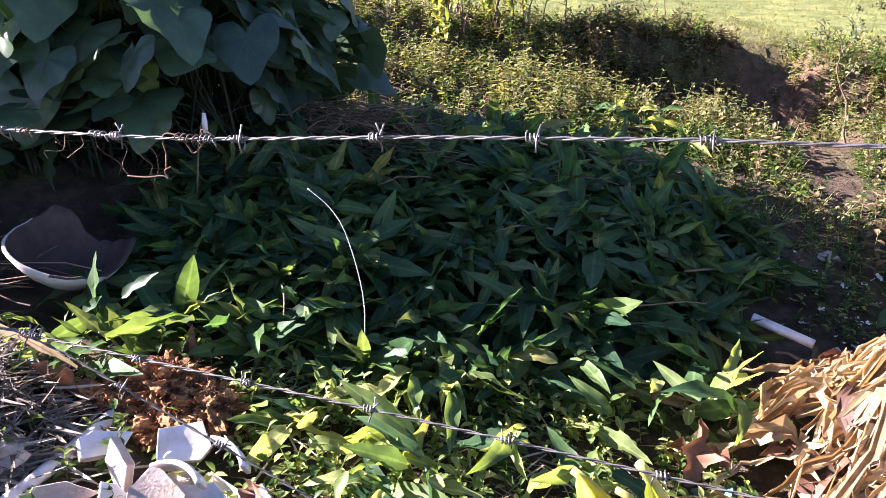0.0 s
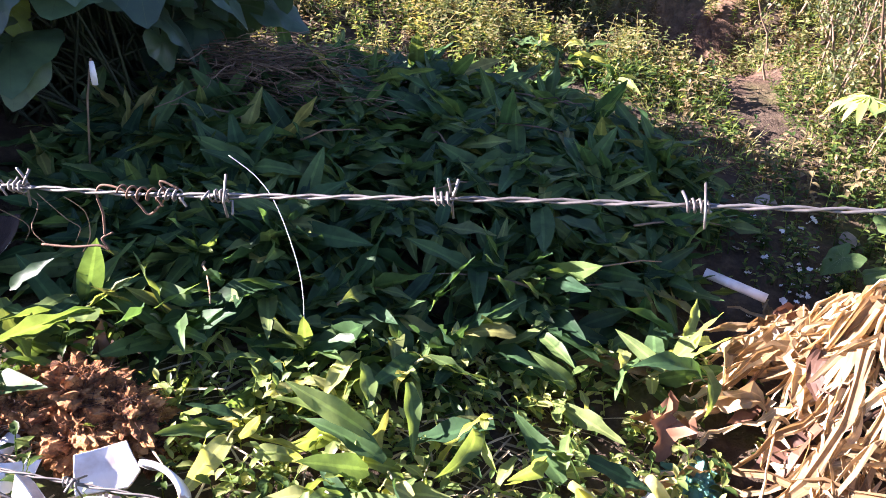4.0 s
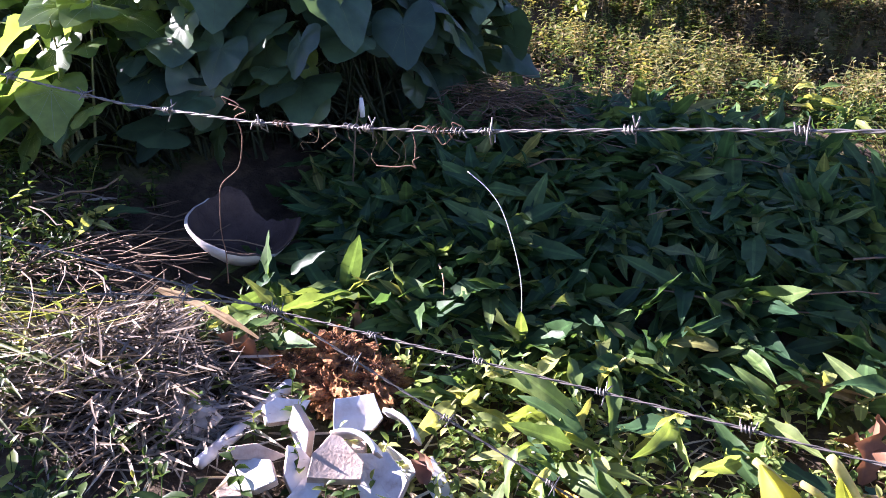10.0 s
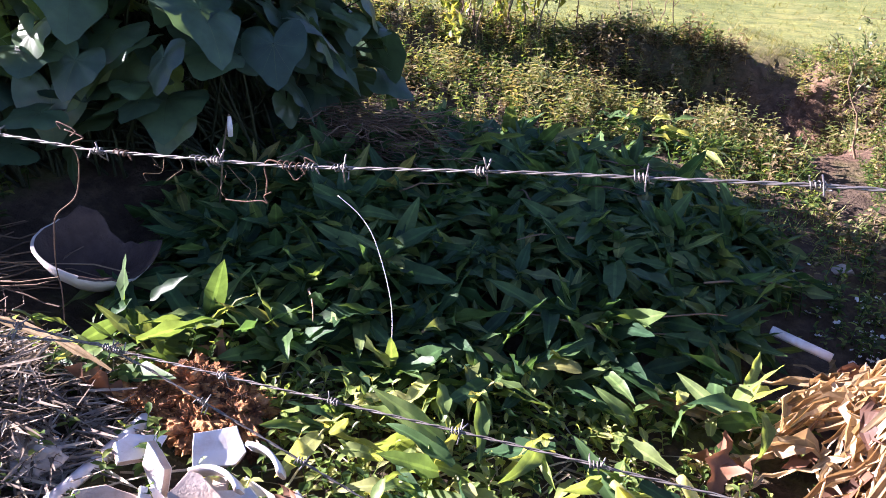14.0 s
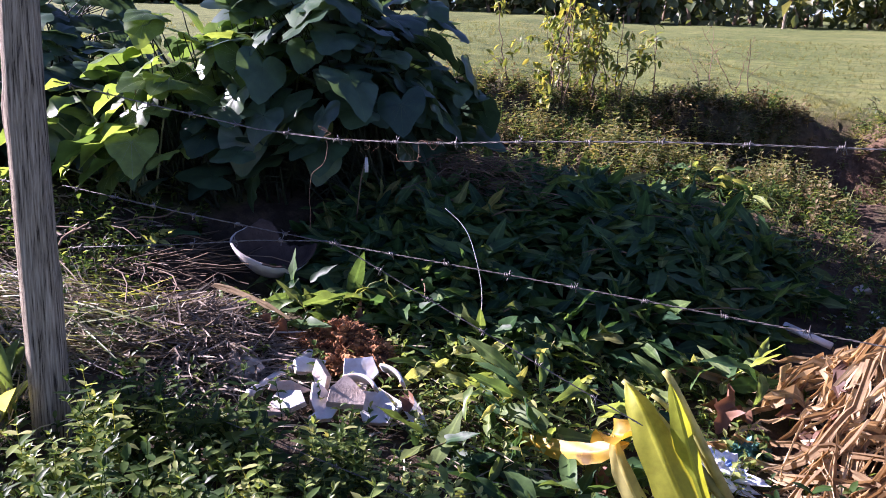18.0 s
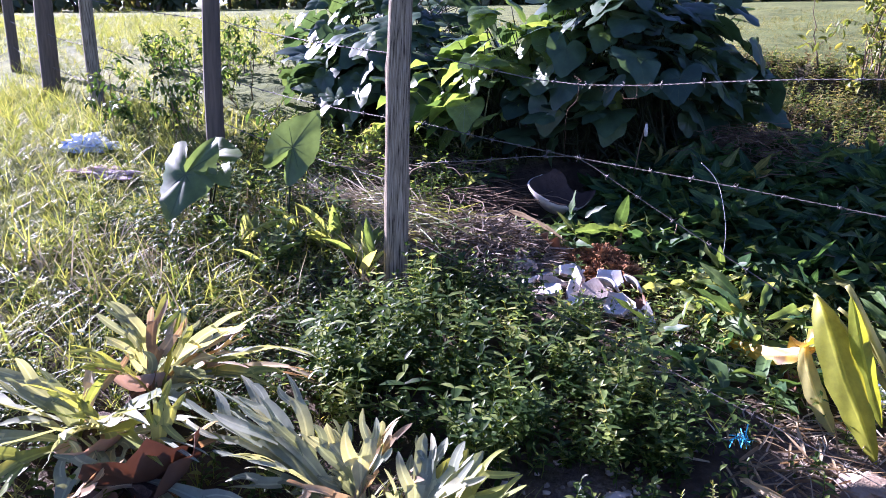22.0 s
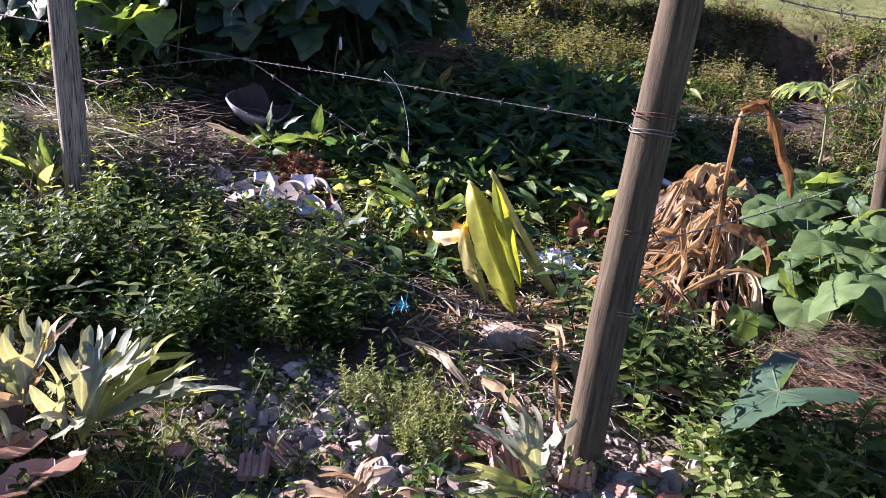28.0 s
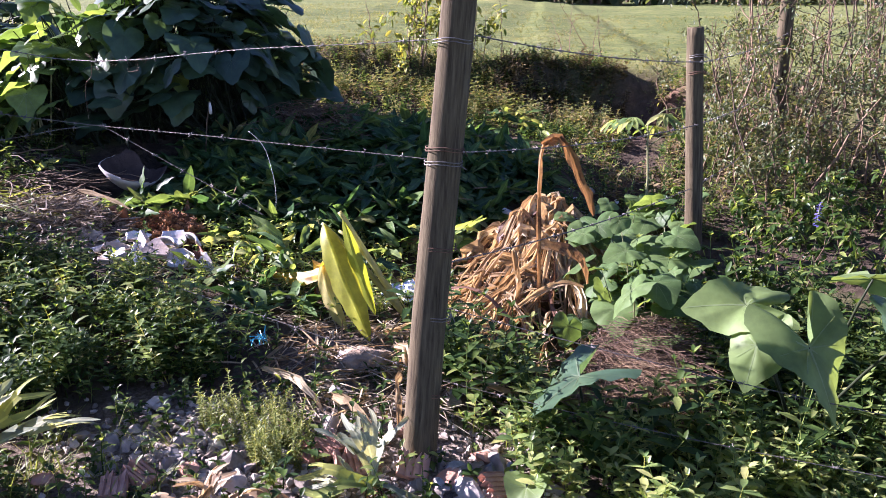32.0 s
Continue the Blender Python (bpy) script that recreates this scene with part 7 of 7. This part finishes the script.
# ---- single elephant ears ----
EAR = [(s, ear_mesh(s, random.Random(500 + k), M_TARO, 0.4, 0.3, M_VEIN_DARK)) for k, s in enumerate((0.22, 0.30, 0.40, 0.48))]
# pale copy of the ear leaf, with sunlight put into its colour
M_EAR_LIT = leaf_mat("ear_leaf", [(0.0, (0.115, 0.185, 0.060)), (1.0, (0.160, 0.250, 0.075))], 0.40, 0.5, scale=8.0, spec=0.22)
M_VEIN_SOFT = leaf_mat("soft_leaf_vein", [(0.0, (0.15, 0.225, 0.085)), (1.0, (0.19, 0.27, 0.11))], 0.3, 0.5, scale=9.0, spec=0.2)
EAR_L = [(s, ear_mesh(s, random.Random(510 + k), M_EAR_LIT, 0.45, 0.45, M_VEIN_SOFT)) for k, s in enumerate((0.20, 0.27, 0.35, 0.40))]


def ear_plant(x, y, leaves, label):
    """leaves: (place, azimuth, pitch, roll, mesh)."""
    t = thing("elephant_ear_plant", label, "plant")
    for p, az, el, ro, me in leaves:
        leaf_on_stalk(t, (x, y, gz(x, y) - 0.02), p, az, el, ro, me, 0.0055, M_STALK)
    return t


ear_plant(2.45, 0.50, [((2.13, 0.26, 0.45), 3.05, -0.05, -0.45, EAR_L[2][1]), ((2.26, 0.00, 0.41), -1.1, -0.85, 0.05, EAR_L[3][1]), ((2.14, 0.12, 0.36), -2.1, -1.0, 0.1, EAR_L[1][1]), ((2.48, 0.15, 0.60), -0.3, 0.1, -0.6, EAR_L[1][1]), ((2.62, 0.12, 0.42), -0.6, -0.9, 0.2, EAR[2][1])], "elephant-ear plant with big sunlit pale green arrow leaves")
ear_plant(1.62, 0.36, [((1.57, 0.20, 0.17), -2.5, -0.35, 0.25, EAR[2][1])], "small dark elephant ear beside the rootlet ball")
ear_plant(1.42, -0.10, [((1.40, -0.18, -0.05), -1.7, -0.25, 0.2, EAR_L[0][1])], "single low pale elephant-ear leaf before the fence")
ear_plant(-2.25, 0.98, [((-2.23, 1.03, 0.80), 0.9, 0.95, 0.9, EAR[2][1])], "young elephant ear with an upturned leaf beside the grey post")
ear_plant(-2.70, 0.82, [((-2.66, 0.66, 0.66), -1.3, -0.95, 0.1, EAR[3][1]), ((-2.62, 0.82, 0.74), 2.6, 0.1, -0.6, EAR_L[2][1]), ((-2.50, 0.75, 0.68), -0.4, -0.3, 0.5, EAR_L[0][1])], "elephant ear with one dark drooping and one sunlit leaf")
SPEAR = [mesh_of("leaf", *blade(random.Random(k).uniform(0.2, 0.32), 0.06, 7, fold=0.5, droop=random.Random(k).uniform(-0.1, 0.7), rnd=random.Random(k)), M_LIME) for k in range(4)]
for k, (x, y) in enumerate(((-2.10, 0.92), (-1.90, 0.95), (-1.66, 0.92), (-1.58, 0.86), (-2.3, 0.7), (-2.0, 0.6))):
    rs = random.Random(k + 40)
    t = thing("spear_leaf_plant", "clump of upright spear-shaped green leaves", "plant", "spear-leaved plants by the fence")
    for i in range(5):
        part("leaf", rs.choice(SPEAR), t, turn_to((x + rs.uniform(-0.05, 0.05), y + rs.uniform(-0.04, 0.04), gz(x, y)), rs.uniform(0.9, 1.5), rs.uniform(0, 6.28), 0, rs.uniform(0.8, 1.1)))

# squash-like vine leaves
M_VINE = leaf_mat("vine_leaf", [(0.0, (0.055, 0.115, 0.036)), (1.0, (0.140, 0.230, 0.070))], 0.45, 0.5, scale=12.0, spec=0.22)
VINE = [heart_mesh(0.075 + 0.027 * k, random.Random(540 + k), M_VINE, M_VEIN_SOFT, 0.5, -0.1, 0.10, 0.14) for k in range(5)]
for k, (cx, cy, n) in enumerate(((1.88, 0.95, 26), (2.05, 1.28, 30), (1.85, 1.45, 24), (1.95, 2.25, 14), (2.15, 2.55, 10))):
    rs = random.Random(k + 600)
    t = thing("broad_leaf_weed", "leafy weed with broad soft leaves on thin stalks", "weed", "broad-leaved weeds")
    for i in range(n):
        x, y = cx + rs.gauss(0, 0.14), cy + rs.gauss(0, 0.13)
        leaf_on_stalk(t, (cx + rs.uniform(-0.06, 0.06), cy + rs.uniform(-0.06, 0.06), gz(cx, cy) - 0.02), (x, y, gz(x, y) + rs.uniform(0.10, 0.50 if k < 3 else 0.25)), rs.gauss(-1.9, 0.9), -rs.uniform(0.0, 0.75), rs.gauss(0, 0.35), rs.choice(VINE), 0.003)

# star-leaved seedling
sd = thing("star_leaf_seedling", "slender seedling with deeply cut star leaves", "plant")
part("stem", mesh_of("stem", *tube(curve_pts((2.12, 2.62, 0.08), (2.08, 2.70, 0.80), 0, 6, 0.008, random.Random(2)), [0.012 - 0.0012 * k for k in range(7)], 7), M_STEM), sd)
for i in range(7):
    rs = random.Random(i + 700)
    a = i * 0.95 + 0.3
    foot = Vector((2.08, 2.70, 0.62 + 0.03 * i))
    p = foot + Vector((0.20 * math.cos(a), 0.20 * math.sin(a), 0.10))
    pcs = []
    for k in range(6):
        v, f = blade(rs.uniform(0.11, 0.17), 0.035, 5, None, 0.15, 0.6, 0.2, 0, rs)
        m = np.array(Matrix.Rotation((k - 2.5) * 0.48, 4, "Z"))
        pcs.append((v @ m[:3, :3].T, f))
    part("stalk", mesh_of("stalk", *tube([foot, foot.lerp(p, 0.5) + Vector((0, 0, 0.03)), p], 0.0035, 5), M_STEM), sd)
    part("leaf", mesh_of("leaf", *join(pcs), M_LIME), sd, turn_to(p, -0.35, a, 0.0))

# purple flower spike
fl = thing("flower_spike", "small violet flower spike among the weeds", "flower")
part("stem", mesh_of("stem", *tube([(2.85, 1.75, 0.0), (2.86, 1.74, 0.25), (2.85, 1.73, 0.50)], 0.003, 5), M_STEM), fl)
M_VIOLET = leaf_mat("violet_petal", [(0.0, (0.16, 0.13, 0.46)), (1.0, (0.26, 0.22, 0.60))], 0.3, 0.5, (1, 1, 1.2))
rf = random.Random(8)
part("petals", mesh_of("petals", *join([(lambda vf, m: (vf[0] @ m[:3, :3].T + m[:3, 3], vf[1]))(blade(0.022, 0.012, 3, rnd=rf), np.array(turn_to((2.85, 1.735, 0.38 + 0.13 * i / 30), rf.uniform(-0.2, 0.7), i * 2.4))) for i in range(30)]), M_VIOLET), fl)

# ---- cut dry grass by the grey post ----
M_THATCH = leaf_mat("dead_thatch", [(0.0, (0.10, 0.078, 0.058)), (0.5, (0.22, 0.177, 0.135)), (1.0, (0.44, 0.38, 0.30))], 0.2, 0.75, (1.1, 1.0, 0.8), scale=16.0, spec=0.2)

def cut_grass(name, cx, cy, rx, ry, n, az, sd, mat, seed, label, length=(0.25, 0.5), width=0.009, h=0.10):
    rs = random.Random(seed)
    base = [blade(rs.uniform(*length), width * rs.uniform(0.7, 1.4), 5, lambda s: (0.7 + 0.3 * math.sin(3 * s)) * (1 - 0.8 * s ** 3), 0.3, rs.uniform(-0.3, 0.6), 0.1, rs.uniform(-0.5, 0.5), rs) for _ in range(8)]
    ms = []
    for i in range(n):
        a, q = rs.uniform(0, 6.28), math.sqrt(rs.random())
        x, y = cx + rx * q * math.cos(a), cy + ry * q * math.sin(a)
        ms.append((rs.randrange(8), turn_to((x, y, gz(x, y) + h * (1 - q * q) * rs.random() + 0.01), rs.gauss(0.05, 0.16), rs.gauss(az, sd), rs.gauss(0, 0.5))))
    return stuff(name, *scatter(base, ms), mat, label, "cut grass")


cut_grass("cut_grass", -1.95, 1.50, 0.50, 0.30, 170, -0.15, 0.25, M_GRASS, 1, "half-dry cut grass blades lying flat", (0.3, 0.55), 0.010)
cut_grass("cut_grass", -1.90, 1.42, 0.62, 0.36, 2000, 3.0, 0.4, M_STRAW, 2, "pale cut grass lying flat by the post", (0.2, 0.42), 0.0045)
cut_grass("dry_grass", -1.28, 1.52, 0.42, 0.36, 2500, 0.8, 1.6, M_THATCH, 3, "grey-brown curled dry grass", (0.06, 0.15), 0.007, 0.13)
cut_grass("dry_grass", -1.9, 0.1, 0.7, 0.4, 260, 0.5, 1.8, M_STRAW, 4, "dry grass litter under the ferns", (0.12, 0.3), 0.007, 0.05)
cut_grass("dry_litter", -2.45, 2.15, 0.75, 0.42, 420, 0.5, 1.8, M_THATCH, 7, "brown dead leaves and stems under the clumps", (0.08, 0.24), 0.014, 0.06)
cut_grass("dry_litter", 0.68, 0.62, 0.52, 0.42, 260, 0.5, 1.8, M_DRY, 5, "dry leaf litter on the soil", (0.06, 0.2), 0.012, 0.05)
cut_grass("dry_litter", -0.1, 1.35, 1.1, 0.75, 700, 0.5, 1.8, M_STRAW, 6, "dry stems scattered on the soil", (0.06, 0.22), 0.007, 0.04)
strip = new("dry_bark_strip", ribbon(spline([(-1.32, 1.80, 0.43), (-1.18, 1.76, 0.42), (-1.02, 1.70, 0.39), (-0.92, 1.66, 0.36)], 9), [0.012, 0.024, 0.030, 0.026, 0.022, 0.026, 0.02, 0.014, 0.008], M_DRY, "dry_bark_strip", 4, 0.3))
tagged(strip, "flat tan strip of dry sheath by the potsherd", "dry sheath")

# ---- shrubs, thicket and far woods ----
def shrub(name, cx, cy, rx, ry, h, stems, leaves, size, mat, seed, label, lean=0.25, z0=None, bare=0.15, fork=3):
    """Thin forked stems with small leaves along them."""
    rs = random.Random(seed)
    t = thing(name, label, "shrub")
    lp = [blade(size * rs.uniform(0.8, 1.3), size * 0.42, 3, None, 0.2, rs.uniform(0.2, 1.0), rnd=rs) for _ in range(5)]
    ms, tips = [], []
    for i in range(stems):
        x, y = cx + rs.gauss(0, rx * 0.35), cy + rs.gauss(0, ry * 0.35)
        z = gz(x, y) - 0.03
        hh = h * rs.uniform(0.6, 1.0)
        top = Vector((x + rs.gauss(0, lean) * hh, y + rs.gauss(0, lean) * hh, z + hh))
        main = curve_pts((x, y, z), top, rs.uniform(-0.08, 0.08), 8, 0.02 * h, rs)
        r = 0.006 * h + 0.002
        pcs = [tube(main, [r * (1 - 0.09 * k) for k in range(9)], 5, False)]
        lines = [main]
        for b in range(fork):
            k = rs.randint(2, 7)
            e = main[k] + Vector((rs.gauss(0, 0.28), rs.gauss(0, 0.28), rs.uniform(0.05, 0.4))) * h * 0.6
            br = curve_pts(main[k], e, rs.uniform(-0.03, 0.03), 5, 0.015 * h, rs)
            pcs.append(tube(br, [r * 0.5 * (1 - 0.12 * q) for q in range(6)], 4, False))
            lines.append(br)
            tw = br[3] + Vector((rs.gauss(0, 0.2), rs.gauss(0, 0.2), rs.uniform(-0.05, 0.25))) * h * 0.4
            b2 = curve_pts(br[3], tw, 0, 3, 0.01, rs)
            pcs.append(tube(b2, r * 0.25, 3, False))
            lines.append(b2)
        part("stem", mesh_of("stem", *join(pcs), M_TWIG), t)
        tips += lines
    for i in range(leaves):
        l = rs.choice(tips)
        s = rs.uniform(bare, 1)
        p = l[min(int(s * (len(l) - 1)), len(l) - 2)].lerp(l[min(int(s * (len(l) - 1)) + 1, len(l) - 1)], rs.random())
        p = p + Vector((rs.gauss(0, 0.02), rs.gauss(0, 0.02), rs.gauss(0, 0.02))) * h
        ms.append((rs.randrange(5), turn_to(p, rs.gauss(-0.2, 0.6), rs.uniform(0, 6.28), rs.gauss(0, 0.5))))
    if ms:
        stuff("foliage", *scatter(lp, ms), mat, "small leaves of the shrub", "", t)
    return t


M_THICK = leaf_mat("thicket_leaf", [(0.0, (0.045, 0.075, 0.024)), (0.6, (0.09, 0.125, 0.042)), (1.0, (0.20, 0.20, 0.09))], 0.35, 0.5, scale=25.0)
M_YSHRUB = leaf_mat("bank_shrub_leaf", [(0.0, (0.09, 0.15, 0.03)), (0.6, (0.18, 0.23, 0.045)), (1.0, (0.36, 0.34, 0.07))], 0.45, 0.5, scale=20.0)
shrub("bank_shrub", 0.15, 6.0, 0.6, 0.4, 1.05, 12, 520, 0.085, M_YSHRUB, 1, "slender shrub with yellowing leaves on the bank", 0.12)
shrub("bank_shrub", 0.55, 6.2, 0.5, 0.4, 0.85, 8, 330, 0.08, M_YSHRUB, 2, "slender shrub with yellowing leaves on the bank", 0.15)
shrub("bare_shrub", 1.85, 7.6, 0.6, 0.4, 0.75, 5, 30, 0.03, M_THICK, 3, "leafless twiggy shrub on the pasture edge", 0.4)
for k, (x, y, h) in enumerate(((3.3, 3.6, 1.35), (3.9, 3.2, 1.4), (3.0, 4.4, 1.1), (4.3, 4.2, 1.7), (3.6, 5.0, 1.5), (4.9, 3.2, 1.6), (4.6, 5.6, 1.9), (2.75, 3.3, 0.7), (5.6, 4.6, 1.9))):
    shrub("thicket_shrub", x, y, 0.9, 0.8, h, 14, 2300, 0.036, M_THICK, 10 + k, "dense twiggy thicket shrub with tiny leaves", 0.22)
for k, (x, y) in enumerate(((2.75, 2.3), (3.2, 1.8), (2.6, 1.5), (3.6, 2.5), (3.1, 2.7))):
    shrub("leafy_weed", x, y, 0.5, 0.4, 0.5, 9, 420, 0.06, M_WEED, 40 + k, "tall leafy weed in front of the thicket", 0.3)
# leaves take the lit taro copy, with sunlight already in its green
bl = thing("broad_leaf_weed", "sunlit weed with pointed oval leaves beside the big clump", "weed")
for k, (a, b) in enumerate((((-2.31, 2.50, 1.11), (-2.52, 2.44, 1.00)), ((-2.39, 2.42, 1.00), (-2.70, 2.36, 0.91)), ((-2.49, 2.36, 0.82), (-2.73, 2.30, 0.67)), ((-2.14, 2.40, 0.94), (-2.39, 2.34, 0.79)), ((-2.01, 2.50, 1.20), (-2.20, 2.44, 1.08)), ((-1.97, 2.44, 1.00), (-2.28, 2.38, 0.83)), ((-2.05, 2.40, 0.85), (-2.26, 2.34, 0.73)), ((-1.82, 2.50, 1.25), (-1.92, 2.44, 1.13)), ((-2.18, 2.50, 1.00), (-2.33, 2.44, 0.89)), ((-2.32, 2.50, 0.86), (-2.44, 2.44, 0.71)), ((-1.92, 2.40, 0.83), (-1.97, 2.34, 0.70)), ((-2.11, 2.55, 1.10), (-2.22, 2.49, 0.97)), ((-2.43, 2.60, 1.18), (-2.57, 2.54, 1.15)))):
    rs, d = random.Random(k + 900), Vector(b) - Vector(a)
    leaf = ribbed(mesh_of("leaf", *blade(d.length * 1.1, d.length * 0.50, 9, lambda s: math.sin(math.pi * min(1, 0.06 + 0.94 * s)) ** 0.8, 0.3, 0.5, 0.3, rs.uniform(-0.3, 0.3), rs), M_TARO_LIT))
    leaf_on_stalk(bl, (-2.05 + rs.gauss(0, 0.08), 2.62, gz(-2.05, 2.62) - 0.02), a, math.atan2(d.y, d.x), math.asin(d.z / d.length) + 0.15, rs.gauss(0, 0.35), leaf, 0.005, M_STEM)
shrub("leafy_weed", -2.60, 2.26, 0.34, 0.24, 0.30, 9, 260, 0.05, M_LIME, 60, "small sunlit leafy weed behind the grey post", 0.3)
tangle("dead_twigs", "bare dead sticks on the litter under the leaves", -2.30, 2.10, gz(-2.30, 2.10) + 0.05, 0.40, 0.22, 0.08, 12, M_TWIG, 17, 0.006, 0.4)
for k, (x, y) in enumerate(((-4.6, 2.6), (-5.2, 3.6), (-6.4, 3.4), (-4.2, 1.75))):
    shrub("leafy_weed", x, y, 0.8, 0.5, 0.62, 10, 520, 0.06, M_WEED, 50 + k, "tall leafy weed along the rise", 0.3)


def far_woods():
    rs = random.Random(66)
    leaf = [blade(0.55, 0.4, 2, None, 0.2, 0.5, rnd=rs) for _ in range(4)]
    crowns, trunks = [], []
    for i in range(400):
        ang, rad = rs.uniform(-1.75, 0.9), 57 + (rs.uniform(-3, 3) if i < 170 else rs.uniform(3, 26))
        x, y = rad * 1.1 * math.sin(ang), rad * math.cos(ang) + 1.5
        z, h = gz(x, y), rs.uniform(2.0, 6.0) if i < 170 else rs.uniform(6.0, 13.0)
        trunks.append(tube(curve_pts((x, y, z - 0.3), (x + rs.gauss(0, 0.5), y, z + h * 0.8), 0, 5, 0.15, rs), [0.16, 0.14, 0.12, 0.10, 0.07, 0.04], 5, False))
        for k in range(5):
            c = Vector((x + rs.gauss(0, 1.1), y + rs.gauss(0, 0.8), z + h * rs.uniform(0.05, 1.0)))
            for q in range(17):
                crowns.append((rs.randrange(4), turn_to(c + Vector((rs.gauss(0, 0.8), rs.gauss(0, 0.8), rs.gauss(0, 0.55))), rs.gauss(-0.3, 0.7), rs.uniform(0, 6.28), rs.gauss(0, 0.6), rs.uniform(0.9, 2.2))))
    stuff("far_woods", *scatter(leaf, crowns), M_THICK, "dark belt of woods beyond the pasture", "woods")
    stuff("far_trunks", *join(trunks), M_TWIG, "grey trunks in the belt of woods", "woods")


far_woods()
fence_post(14.0, 52.0, 2.8, 0.10, 1.4, (0, 0), M_POST_GREY, 70, "far pale fence post at the edge of the woods")

# loose gravel between the larger stones
PEB = []
for k in range(4):
    me = rock_mesh("pebble", 150 + k, 0.03, M_STONE, 0.7, 4, 1)
    PEB.append((np.array([q.co for q in me.vertices]), [tuple(p.vertices) for p in me.polygons]))
    bpy.data.meshes.remove(me)
rg = random.Random(90)
ms = []
for i in range(1100):
    x, y = (rg.gauss(0.35, 0.32), rg.gauss(-0.12, 0.2)) if i < 800 else (rg.gauss(1.2, 0.2), rg.gauss(0.0, 0.18))
    ms.append((rg.randrange(4), Matrix.Translation((x, y, gz(x, y))) @ Matrix.Rotation(rg.uniform(0, 6.28), 4, "Z") @ Matrix.Diagonal((*[rg.uniform(0.5, 1.3)] * 3, 1))))
gv = stuff("gravel", *scatter(PEB, ms), M_STONE, "grey gravel and mortar crumbs", "gravel")
gv.data.polygons.foreach_set("use_smooth", [False] * len(gv.data.polygons))
rl = random.Random(95)
tagged(new("paper_scraps", mesh_of("paper_scraps", *scatter([papery(0.03, random.Random(k), 0.3, 0.1) for k in range(4)], [(rl.randrange(4), turn_to((x, y, gz(x, y) + 0.015), rl.gauss(0, 0.3), rl.uniform(0, 6.28), rl.gauss(0, 0.3), rl.uniform(0.3, 1.1))) for x, y in [(rl.gauss(1.72, 0.14), rl.gauss(2.55, 0.2)) for _ in range(70)]]), M_PORC)), "small pale scraps scattered on the soil", "litter", kind="stuff")
